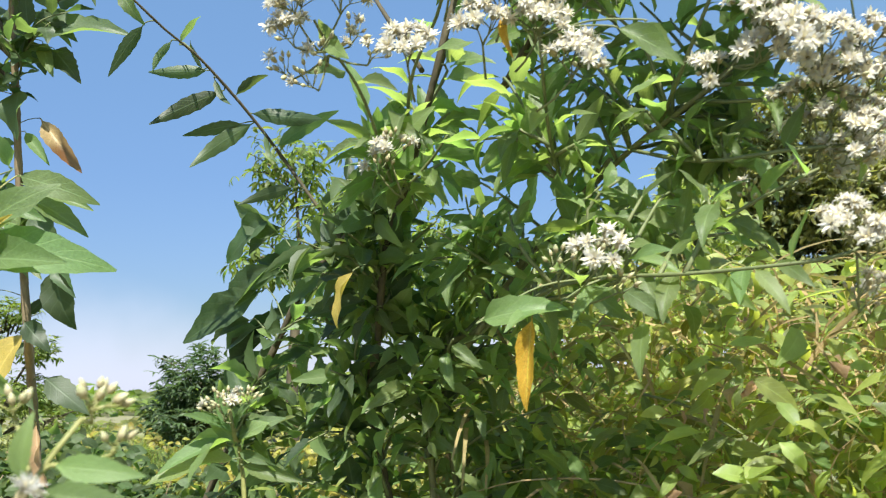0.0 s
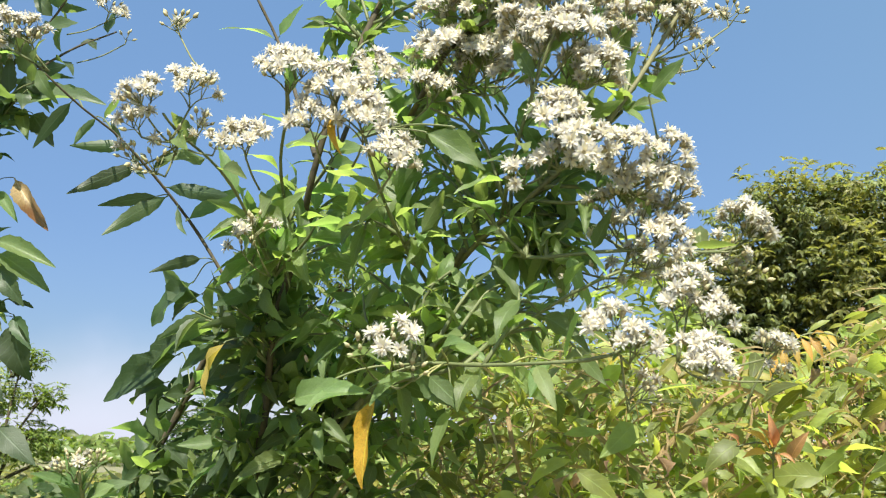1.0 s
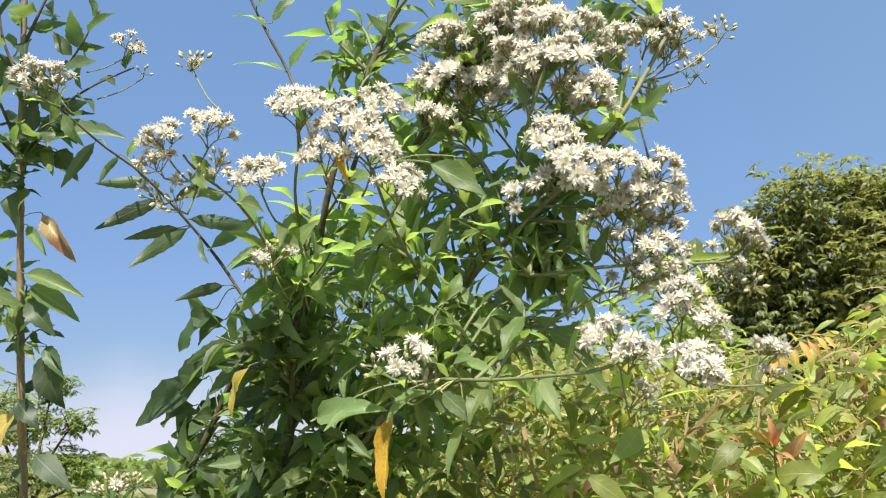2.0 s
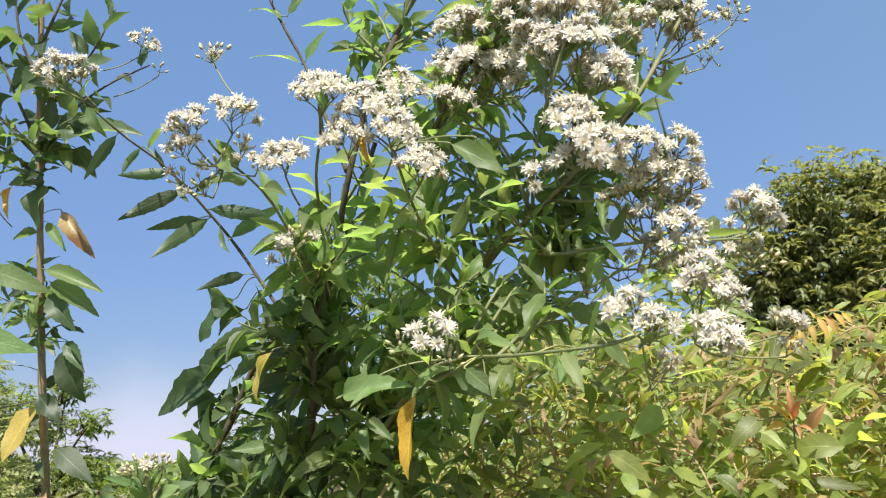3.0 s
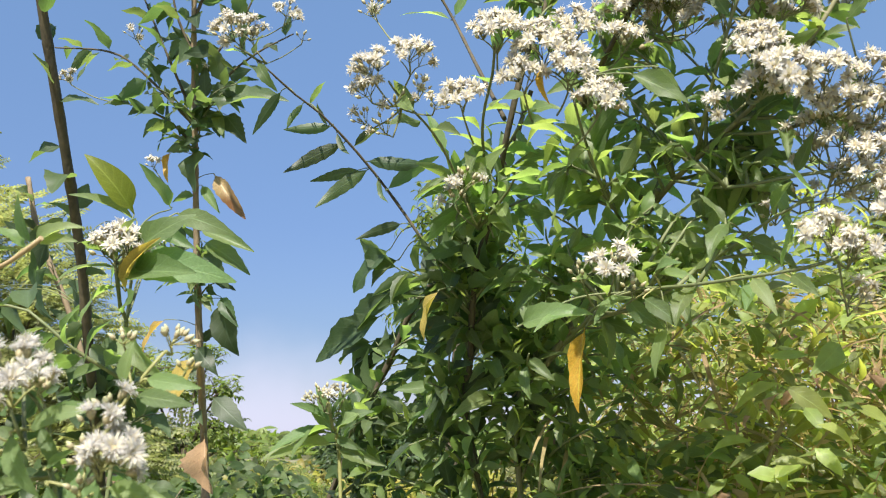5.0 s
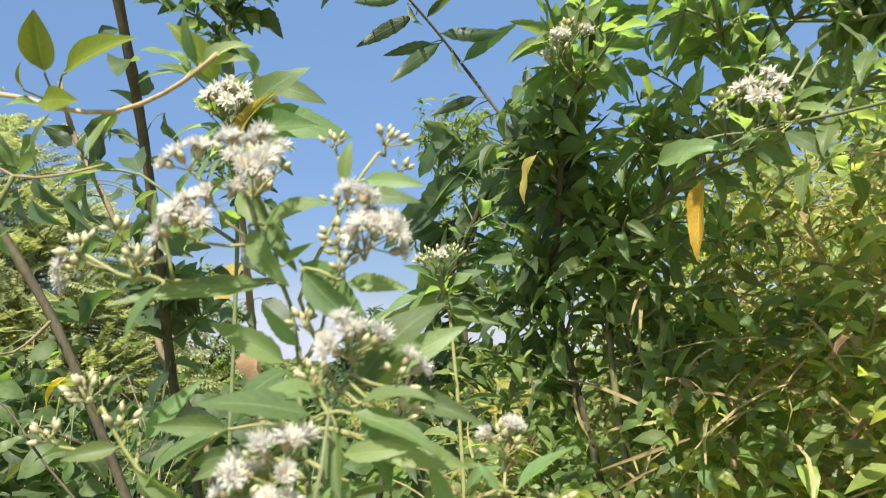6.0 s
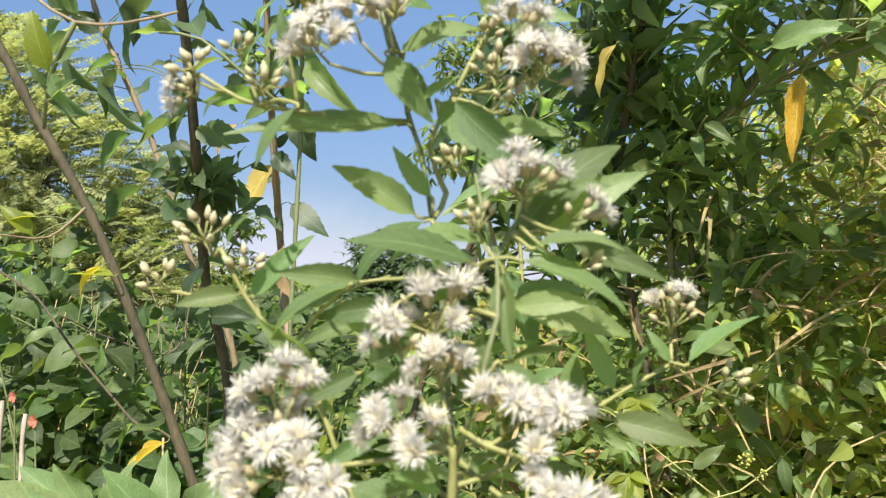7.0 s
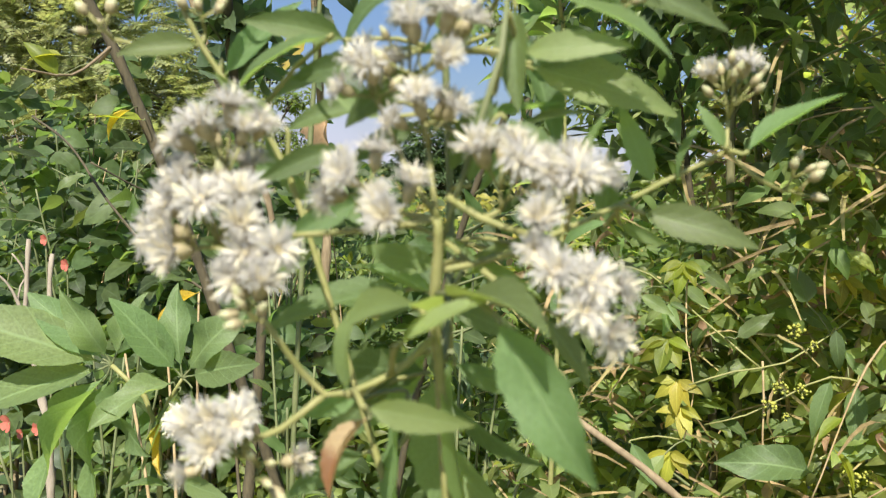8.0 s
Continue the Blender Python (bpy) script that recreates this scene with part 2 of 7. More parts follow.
BARK_DARK = plain_material("bark_dark", (0.042, 0.035, 0.02), (0.105, 0.084, 0.045), 120, 0.85, 0.6, 0.003, (1, 1, 0.35))
BARK_TAN = plain_material("bark_tan", (0.16, 0.115, 0.065), (0.29, 0.22, 0.13), 120, 0.8, 0.5, 0.002, (1, 1, 0.3))
PALE_BARK = plain_material("bark_pale", (0.21, 0.17, 0.125), (0.38, 0.32, 0.25), 110, 0.85, 0.6, 0.002, (1, 1, 0.4))
TWIG_GREEN = plain_material("twig_green", (0.10, 0.13, 0.045), (0.17, 0.18, 0.08), 150, 0.65, 0.3, 0.001)
OLIVE_BARK = plain_material("bark_olive", (0.105, 0.105, 0.045), (0.20, 0.19, 0.09), 130, 0.75, 0.5, 0.002, (1, 1, 0.35))
STALK = plain_material("stalk_pale_green", (0.25, 0.26, 0.08), (0.36, 0.34, 0.14), 200, 0.6, 0.2, 0.0006, through_part=0.2)
SPRAY_STALK = plain_material("stalk_grey_green", (0.16, 0.18, 0.075), (0.25, 0.25, 0.12), 200, 0.65, 0.2, 0.0006, through_part=0.2)
TAN_VINE = plain_material("vine_tan", (0.30, 0.21, 0.10), (0.45, 0.34, 0.19), 140, 0.8, 0.4, 0.001)
PETAL = plain_material("petal_white", (0.635, 0.61, 0.57), (0.71, 0.685, 0.64), 220, 0.7, 0.1, 0.0004, through_part=0.58)
PETAL_CREAM = plain_material("petal_cream", (0.72, 0.66, 0.48), (0.80, 0.74, 0.58), 220, 0.7, 0.1, 0.0004, through_part=0.3)
CUP = plain_material("involucre_tan", (0.30, 0.27, 0.13), (0.50, 0.41, 0.26), 400, 0.6, 0.5, 0.0006, through_part=0.15)
BUD = plain_material("bud_cream", (0.40, 0.41, 0.21), (0.58, 0.55, 0.34), 400, 0.6, 0.4, 0.0005, through_part=0.15)
TUFT = plain_material("tuft_yellow_green", (0.34, 0.36, 0.06), (0.50, 0.48, 0.10), 300, 0.7, 0.3, 0.0006, through_part=0.2)
SCARLET = plain_material("petal_scarlet", (0.50, 0.115, 0.08), (0.60, 0.20, 0.14), 120, 0.6, 0.2, 0.001, through_part=0.3)
EARTH = plain_material("ground_earth", (0.17, 0.145, 0.085), (0.21, 0.21, 0.10), 9, 0.95, 0.8, 0.05)


# ---- mesh helpers ----
def spline(points, step):
    """Points along a smooth curve through the given ones, about step apart."""
    ps = [Vector(p) for p in points]
    ps = [ps[0] * 2 - ps[1]] + ps + [ps[-1] * 2 - ps[-2]]
    line = []
    for a, b, c, d in zip(ps, ps[1:], ps[2:], ps[3:]):
        count = max(2, int((c - b).length / step))
        for k in range(count):
            s = k / count
            line.append(0.5 * ((2 * b) + (c - a) * s + (2 * a - 5 * b + 4 * c - d) * s * s + (3 * b - a - 3 * c + d) * s ** 3))
    line.append(ps[-2])
    return line


def add_tube(bm, line, r0, r1, sides=6, knots=0.0, material=0):
    """A round tapered stem along line; knots swells it a little where leaves have been."""
    rings, count = [], len(line) - 1
    side = Vector((0.31, 0.95, 0.05))
    for i, p in enumerate(line):
        way = (line[min(i + 1, count)] - line[max(i - 1, 0)]).normalized()
        a = way.cross(side)
        a = (a if a.length > 1e-4 else way.cross(Vector((1, 0, 0)))).normalized()
        b = way.cross(a)
        r = r0 + (r1 - r0) * i / count
        r *= 1 + knots * noise.noise(p * 37.0) + (knots * 1.2 if knots and i % 5 == 2 else 0)
        rings.append([bm.verts.new(p + (a * math.cos(6.2832 * k / sides) + b * math.sin(6.2832 * k / sides)) * r) for k in range(sides)])
    for low, high in zip(rings, rings[1:]):
        for k in range(sides):
            f = bm.faces.new((low[k], low[(k + 1) % sides], high[(k + 1) % sides], high[k]))
            f.smooth, f.material_index = True, material
    for ring in (rings[0][::-1], rings[-1]):
        f = bm.faces.new(ring)
        f.material_index = material


def finish(bm, name, materials):
    data = bpy.data.meshes.new(name)
    bm.normal_update()
    bm.to_mesh(data)
    bm.free()
    for m in materials:
        data.materials.append(m)
    return data


def part(name, data, parent, label="", matrix=None):
    """A mesh object under a thing or a part; the mesh is in world coordinates unless a matrix is given."""
    if isinstance(data, bmesh.types.BMesh):
        raise TypeError("finish the mesh first")
    ob = new(name, data)
    ob.parent = parent
    ob.matrix_parent_inverse = BASES[parent].inverted()
    if matrix is not None:
        ob.matrix_basis = matrix
    BASES[ob] = matrix if matrix is not None else Matrix.Identity(4)
    if label:
        ob["label"] = label
    return ob


BASES = {}


def thing(name, base, label, category, group="", kind=""):
    ob = new(name)
    ob.empty_display_size = 0.1
    ob.matrix_basis = Matrix.Translation(base)
    BASES[ob] = ob.matrix_basis.copy()
    return tagged(ob, label, category, group, kind)


def leaf_arrays(segments, width, droop, fold, curl, teeth=0.0, ripple=0.0, belly=0.42, seed=0, twist=0.0, columns=2):
    """A blade of length 1 along +y with its upper face to +z: vertices, faces and uv."""
    verts, uvs, faces = [], [], []
    stalk = 0.09
    y, z, angle = 0.0, 0.0, 0.25
    rows = []
    for i in range(segments + 1):
        s = i / segments
        u = max(0.0, (s - stalk) / (1 - stalk))
        peak = belly
        shape = (u / peak) ** 0.75 * math.exp(0.75 * (1 - u / peak)) if u > 0 else 0.0
        w = width * shape * (1 - u ** 3.2) + 0.008
        if teeth and 0 < i < segments:
            w *= 1 + (teeth if i % 2 else -teeth)
        if i:
            angle -= droop / segments * (0.5 + s)
            y += math.cos(angle) / segments
            z += math.sin(angle) / segments
        row = []
        for c in range(columns + 1):
            k = 2 * c / columns - 1
            bend = abs(k) ** 1.5
            wave = ripple * math.sin(9 * s + 2.1 * seed + (1.4 if k > 0 else 0)) * abs(k)
            roll = twist * s
            x, h = k * w * (1 - 0.15 * fold), bend * w * fold + wave * w - curl * bend * w * s
            verts.append((x * math.cos(roll) - h * math.sin(roll), y, z + x * math.sin(roll) + h * math.cos(roll)))
            uvs.append((0.5 + 0.5 * k, s))
            row.append(len(verts) - 1)
        rows.append(row)
    for low, high in zip(rows, rows[1:]):
        for c in range(columns):
            faces.append((low[c], low[c + 1], high[c + 1], high[c]))
    return np.array(verts), faces, np.array(uvs)


def blade_mesh(name, arrays, material):
    verts, faces, uvs = arrays
    data = bpy.data.meshes.new(name)
    data.from_pydata(verts.tolist(), [], faces)
    layer = data.uv_layers.new(name="UVMap")
    loops = np.zeros(len(data.loops), dtype=np.int32)
    data.loops.foreach_get("vertex_index", loops)
    layer.data.foreach_set("uv", uvs[loops].astype(np.float32).ravel())
    data.polygons.foreach_set("use_smooth", [True] * len(data.polygons))
    data.materials.append(material)
    return data


def mass_mesh(name, arrays, mats, material):
    """One mesh of many blades: arrays is a list of templates, mats a list of (template index, 4x4 matrix)."""
    all_v, all_f, all_uv, start = [], [], [], 0
    for k, m in mats:
        verts, faces, uvs = arrays[k]
        a = np.array(m)
        all_v.append(verts @ a[:3, :3].T + a[:3, 3])
        all_f += [tuple(i + start for i in f) for f in faces]
        all_uv.append(uvs)
        start += len(verts)
    return blade_mesh(name, (np.concatenate(all_v), all_f, np.concatenate(all_uv)), material)


def lay(base, way, up, size, roll=0.0):
    """The pose of a blade of length size at base that points along way with its face towards up."""
    y = Vector(way).normalized()
    x = y.cross(Vector(up))
    x = (x if x.length > 1e-4 else y.cross(Vector((1, 0, 0.2)))).normalized()
    z = x.cross(y)
    m = Matrix((x, y, z)).transposed()
    if roll:
        m = m @ Matrix.Rotation(roll, 3, "Y")
    return Matrix.Translation(base) @ (m * size).to_4x4()


def kinds(material, width, count, segments=8, seed=0, teeth=0.05, columns=2, belly=0.42, droop=(0.2, 1.3), fold=(0.15, 0.6), ripple=0.12, curl=0.2):
    rng = random.Random(seed)
    return [blade_mesh("leaf", leaf_arrays(segments, width * rng.uniform(0.85, 1.15), rng.uniform(*droop), rng.uniform(*fold), rng.uniform(0, curl), teeth, rng.uniform(0, ripple), belly, seed + k, rng.uniform(-0.5, 0.5), columns), material) for k in range(count)]


BLADES = {
    "green": kinds(GREEN, 0.158, 12, 12, 1, 0.06, 4, droop=(0.1, 1.4), fold=(0.2, 0.85), ripple=0.4, curl=0.4),
    "fresh": kinds(FRESH, 0.155, 9, 12, 20, 0.06, 4, droop=(0.1, 1.3), fold=(0.2, 0.85), ripple=0.4, curl=0.4),
    "slim": kinds(DEEP_SHADED, 0.118, 6, 14, 12, 0.06, 4, droop=(0.3, 1.0), ripple=0.3, curl=0.3),
    "deep_shaded": kinds(DEEP_SHADED, 0.175, 8, 12, 15, 0.06, 4, droop=(0.1, 1.2), fold=(0.2, 0.8), ripple=0.4, curl=0.4),
    "ovate": kinds(DEEP_SHADED, 0.225, 8, 14, 18, 0.07, 4, belly=0.34, droop=(0.1, 1.0), fold=(0.1, 0.6), ripple=0.4, curl=0.3),
    "sage": kinds(SAGE, 0.155, 5, 14, 40, 0.04, 4),
    "broad": kinds(GREY_GREEN, 0.225, 6, 16, 45, 0.02, 4, belly=0.58, droop=(0.1, 0.9), fold=(0.2, 0.7), ripple=0.6),
    "hanging": kinds(SAGE, 0.20, 4, 16, 48, 0.05, 4, droop=(0.3, 0.9), fold=(0.35, 0.8), ripple=0.4),
    "near": kinds(SAGE, 0.155, 4, 16, 50, 0.05, 4, droop=(0.3, 1.0)),
    "nearfresh": kinds(FRESH, 0.155, 4, 16, 60, 0.05, 4, droop=(0.2, 0.8)),
    "round": kinds(DEEP_SHADED, 0.27, 6, 12, 70, 0.04, 4, ripple=0.3),
    "lime": kinds(LIME, 0.22, 4, 10, 80, 0.0, 4),
    "limebroad": kinds(LIME, 0.30, 3, 12, 86, 0.0, 4, droop=(0.1, 0.5), fold=(0.1, 0.3)),
    "gold": kinds(GOLD, 0.20, 3, 8, 95, 0.05, 2),
    "narrow": kinds(FRESH, 0.085, 3, 16, 85, 0.04, 4, droop=(0.1, 0.5)),
    "yellow": kinds(YELLOW, 0.118, 3, 14, 90, 0.04, 4, droop=(0.5, 1.1), fold=(0.8, 1.3), ripple=0.5),
    "brown": kinds(BROWN, 0.185, 3, 18, 100, 0.05, 4, belly=0.62, droop=(0.5, 1.0), fold=(0.9, 1.3), ripple=0.9),
    "dry": kinds(DRY, 0.22, 3, 20, 110, 0.08, 6, belly=0.5, droop=(0.6, 1.2), fold=(1.0, 1.5), ripple=1.2),
    "tarnished": kinds(AMBER, 0.115, 3, 14, 108, 0.05, 4, droop=(0.4, 0.9), fold=(0.7, 1.2), ripple=0.5),
    "amber": kinds(AMBER, 0.26, 3, 12, 105, 0.05, 4, droop=(0.2, 0.6), fold=(0.2, 0.5), ripple=0.4),
    "red": kinds(RED, 0.17, 3, 10, 120, 0.0, 4, fold=(0.5, 1.0)),
    "orange": kinds(ORANGE, 0.17, 3, 8, 130, 0.0, 2),
    "hedge": kinds(HEDGE, 0.21, 6, 8, 140, 0.0, 2, belly=0.36, droop=(0.1, 0.9)),
}


# ---- plants ----
LINES = {}


def stem(plant, points, r0, r1, material=None, name="stem", sides=7, knots=0.12, step=0.03, label=""):
    bm = bmesh.new()
    line = spline(points, step)
    add_tube(bm, line, r0, r1, sides, knots)
    ob = part(name, finish(bm, name, [material or BARK_DARK]), plant, label)
    LINES.setdefault(plant, []).extend(line)
    return ob, line


def leaf(parent, base, tip, kind="green", roll=0.0, rng=random, up=(0.1, -1.1, 0.75), label=""):
    """One leaf from its stalk's foot to its tip."""
    base, tip = Vector(base), Vector(tip)
    size = (tip - base).length * 1.04
    data = rng.choice(BLADES[kind])
    foot = min(LINES[parent.parent], key=lambda p: (p - base).length + 0.5 * max(0, p.z - base.z))
    if 0.004 < (foot - base).length < 0.35:
        bm = bmesh.new()
        gap = (foot - base).length
        add_tube(bm, spline([foot, foot.lerp(base, 0.5) + Vector((0, 0, 0.08 * gap)), base, base.lerp(tip, 0.06)], 0.02), 0.0014 + 0.002 * gap, 0.0011, 5)
        part("petiole", finish(bm, "petiole", [STALK if kind in ("sage", "nearfresh", "near") else TWIG_GREEN]), parent)
    return part("leaf", data, parent, label, lay(base, tip - base, up, size, roll))


def leafy(parent, line, count, first, size, kind="green", seed=0, spread=0.85, sag=0.45):
    """Leaves set alternately along the last part of a stem, and a tuft at its end."""
    rng = random.Random(seed)
    n = len(line) - 1
    spin = rng.uniform(0, 6.28)
    for k in range(count):
        s = first + (1 - first) * (k + rng.uniform(0, 0.6)) / count
        i = min(n - 1, int(s * n))
        p, way = line[i], (line[i + 1] - line[max(0, i - 1)]).normalized()
        side = way.cross(Vector((0.2, 0.3, 1))).normalized()
        out = side * math.cos(spin) + side.cross(way) * math.sin(spin)
        spin += 2.4 + rng.uniform(-0.3, 0.3)
        ahead = way * (0.3 + 0.45 * s) + out * spread + Vector((0, 0, -sag * rng.uniform(-0.6, 1.8)))
        face = Vector((rng.uniform(-0.9, 0.7), rng.uniform(-1.6, 0.7), 1))
        name = kind if isinstance(kind, str) else rng.choice(kind)
        part("leaf", rng.choice(BLADES[name]), parent, "", lay(p, ahead, face, size * rng.uniform(0.65, 1.15) * (1.05 - 0.3 * s), rng.uniform(-0.8, 0.8)))


def fill(plant, lines, centre, radii, count, seed, size=0.12, kind="green", leaves=(5, 9), turn=0.0):
    """Leafy twigs that grow from the nearest stems into one part of the crown."""
    rng = random.Random(seed)
    pool = [p for line in lines for p in line]
    c = Vector(centre)
    for k in range(count):
        while True:
            q = Vector((rng.uniform(-1, 1), rng.uniform(-1, 1), rng.uniform(-1, 1)))
            if 0.4 < q.length < 1:
                break
        q = Matrix.Rotation(turn, 3, "Z") @ Vector((q.x * radii[0], q.y * radii[1], q.z * radii[2]))
        end = c + q
        foot = min(pool, key=lambda p: (p - end).length + 1.4 * max(0, p.z - end.z + 0.08))
        middle = foot.lerp(end, 0.5) + Vector((rng.uniform(-0.03, 0.03), rng.uniform(-0.03, 0.03), rng.uniform(0, 0.05)))
        ob, line = stem(plant, [foot, middle, end], 0.0035, 0.0018, TWIG_GREEN, "twig", 5, 0.1, 0.025)
        leafy(ob, line, rng.randint(*leaves), 0.25, size, kind, rng.random())


def head_mesh(name, count, length, width, seed, open_=1.0, cream=0.2):
    """A flower head: a small scaly green cup and a full tuft of narrow white florets."""
    rng = random.Random(seed)
    bm = bmesh.new()
    rings = []
    for z, r in ((0, 0.0010), (0.0018, 0.0024), (0.0045, 0.0031), (0.0072, 0.0028), (0.0084, 0.0023)):
        rings.append([bm.verts.new((r * math.cos(0.785 * k) * (1.08 if k % 2 else 0.92), r * math.sin(0.785 * k) * (1.08 if k % 2 else 0.92), z)) for k in range(8)])
    for low, high in zip(rings, rings[1:]):
        for k in range(8):
            bm.faces.new((low[k], low[(k + 1) % 8], high[(k + 1) % 8], high[k])).smooth = True
    bm.faces.new(rings[0][::-1]); bm.faces.new(rings[-1])
    for k in range(count):
        turn = 2.39996 * k + rng.uniform(-0.25, 0.25)
        lean = open_ * (0.12 + 1.5 * math.sqrt((k + 0.5) / count)) + rng.uniform(-0.2, 0.2)
        out = Vector((math.cos(turn), math.sin(turn), 0))
        side = Vector((-out.y, out.x, rng.uniform(-0.5, 0.5))).normalized()
        p = Vector((0, 0, 0.0076)) + out * 0.0015
        size = length * rng.uniform(0.65, 1.2)
        rows = []
        for i, w in enumerate((0.6, 1.0, 0.95, 0.2)):
            a = lean * (0.62 + 0.26 * i)
            if i:
                p = p + (out * math.sin(a) + Vector((0, 0, math.cos(a)))) * size / 3
            rows.append((bm.verts.new(p - side * width * w / 2), bm.verts.new(p + side * width * w / 2)))
        index = 2 if rng.random() < cream * (1 - k / count) * 2 else 1
        for (a, b), (c, d) in zip(rows, rows[1:]):
            f = bm.faces.new((a, b, d, c)); f.material_index, f.smooth = index, True
    return finish(bm, name, [CUP, PETAL, PETAL_CREAM])


def bud_mesh(name, seed):
    rng = random.Random(seed)
    bm = bmesh.new()
    rings, fat = [], rng.uniform(0.88, 1.12)
    for z, r in ((0, 0.0012), (0.0022, 0.0030), (0.0055, 0.0038), (0.0085, 0.0031), (0.0115, 0.0017), (0.0135, 0.0006)):
        rings.append([bm.verts.new((r * fat * math.cos(0.8976 * k + z * 90) * (1.06 if k % 2 else 0.95), r * fat * math.sin(0.8976 * k + z * 90), z)) for k in range(7)])
    for j, (low, high) in enumerate(zip(rings, rings[1:])):
        for k in range(7):
            f = bm.faces.new((low[k], low[(k + 1) % 7], high[(k + 1) % 7], high[k])); f.smooth, f.material_index = True, 1 if j > 2 else 0
    bm.faces.new(rings[0][::-1]); bm.faces.new(rings[-1])
    return finish(bm, name, [CUP, BUD])


HEADS = [head_mesh("flower_head", 46, 0.0098, 0.0029, 11 + k, 0.85 + 0.1 * k, 0.32) for k in range(4)]
FINE_HEADS = [head_mesh("flower_head", 120, 0.0088, 0.0012, 31 + k, 0.62 + 0.12 * k, 0.22) for k in range(4)]
BUDS = [bud_mesh("bud", 51 + k) for k in range(3)]


def cluster(plant, foot, centre, radius, heads, buds, seed, scale=1.0, fine=False, flat=0.6, up=(0.1, -0.3, 0.85)):
    """A flat-topped spray of flower heads and buds on branched stalks."""
    rng = random.Random(seed)
    foot, centre = Vector(foot), Vector(centre)
    axis = ((centre - foot).normalized() * 0.5 + Vector(up) * 0.7).normalized()
    hub = centre - axis * radius * 1.25
    a = axis.cross(Vector((0.3, 0.9, 0.1))).normalized()
    b = axis.cross(a)
    bm = bmesh.new()
    thick = (0.0011 if fine else 0.0012) * scale
    if (hub - foot).length > 0.004:
        add_tube(bm, spline([foot, foot.lerp(hub, 0.5) + Vector((0, 0, -0.06 * (hub - foot).length)), hub], 0.012), thick * 1.25, thick, 6)
    arms = max(2, (heads + buds) // 4)
    places = []
    for k in range(arms):
        turn, far = 2.4 * k + rng.uniform(-0.3, 0.3), math.sqrt((k + 0.4) / arms)
        elbow = hub + (a * math.cos(turn) + b * math.sin(turn)) * radius * far * 0.7 + axis * radius * rng.uniform(0.5, 0.8)
        add_tube(bm, spline([hub, hub.lerp(elbow, 0.5) + axis * radius * 0.08, elbow], radius * 0.3), thick * 0.9, thick * 0.7, 5)
        places.append(elbow)
    spots = []
    total = heads + buds
    for k in range(total):
        turn, far = 2.39996 * k + rng.uniform(-0.25, 0.25), math.sqrt((k + 0.3) / total)
        out = a * math.cos(turn) + b * math.sin(turn)
        p = centre + out * radius * far + axis * radius * (flat * (0.45 - far * far) + rng.uniform(-0.3, 0.3))
        elbow = min(places, key=lambda e: (e - p).length)
        way = (p - elbow).normalized() * 0.5 + axis * 0.55 + out * far * 0.55
        add_tube(bm, [elbow, elbow.lerp(p, 0.5), p], thick * 0.65, thick * 0.55, 4)
        spots.append((p, way, k))
    stalk = part("flower_stalk", finish(bm, "flower_stalk", [STALK if fine else SPRAY_STALK]), plant)
    order = list(range(total))
    rng.shuffle(order)
    for k, (p, way, _) in enumerate(spots):
        is_head = order[k] < heads
        data = rng.choice((FINE_HEADS if fine else HEADS) if is_head else BUDS)
        size = scale * rng.uniform(0.85, 1.2) * ((1.0 if fine else 0.99) if is_head else 0.62 if fine else 0.72)
        z = Vector(way).normalized()
        x = z.cross(Vector((0.4, 0.2, 0.9))).normalized()
        m = Matrix((x, z.cross(x), z)).transposed() @ Matrix.Rotation(rng.uniform(0, 6), 3, "Z")
        part("flower_head" if is_head else "bud", data, stalk, "", Matrix.Translation(p) @ (m * size).to_4x4())
    return stalk


def palmate(parent, p, size, seed, kind="lime"):
    """A hanging hand-shaped leaf of five leaflets."""
    rng = random.Random(seed)
    p = Vector(p)
    for k in range(5):
        turn = (k - 2) * 0.62 + rng.uniform(-0.15, 0.15)
        way = Vector((math.sin(turn), -0.35 + rng.uniform(-0.2, 0.2), -math.cos(turn) * 0.9))
        part("leaf", rng.choice(BLADES[kind]), parent, "", lay(p, way, (0.1, -1, 0.5), size * (1 - 0.13 * abs(k - 2)) * rng.uniform(0.9, 1.1), rng.uniform(-0.4, 0.4)))


def tuft(parent, p, radius, seed):
    """A small round spray of tiny yellow-green flowers on thin stalks."""
    rng = random.Random(seed)
    bm = bmesh.new()
    p = Vector(p)
    for k in range(22):
        v = Vector((rng.gauss(0, 1), rng.gauss(0, 1), rng.gauss(0.4, 1))).normalized() * radius * rng.uniform(0.45, 1)
        add_tube(bm, [p, p + v * 0.5, p + v], 0.0006, 0.0005, 3)
        r = radius * rng.uniform(0.16, 0.26)
        top = [bm.verts.new(p + v + Vector(o) * r) for o in ((1, 0, 0), (0, 1, 0), (-1, 0, 0), (0, -1, 0))]
        for sign in (1, -1):
            peak = bm.verts.new(p + v + Vector((0, 0, sign * r)))
            for i in range(4):
                f = bm.faces.new((top[i], top[(i + 1) % 4], peak) if sign > 0 else (top[(i + 1) % 4], top[i], peak))
                f.material_index, f.smooth = 1, True
    return part("flower_tuft", finish(bm, "flower_tuft", [TWIG_GREEN, TUFT]), parent, "tuft of tiny yellow-green flowers")


# ---- ground ----
def ground_height(x, y):
    return 0.10 * noise.noise(Vector((x * 0.35, y * 0.35, 3))) * min(1.0, (abs(x) + abs(y)) * 0.2) - 0.06 if abs(x) + abs(y) < 60 else -0.06


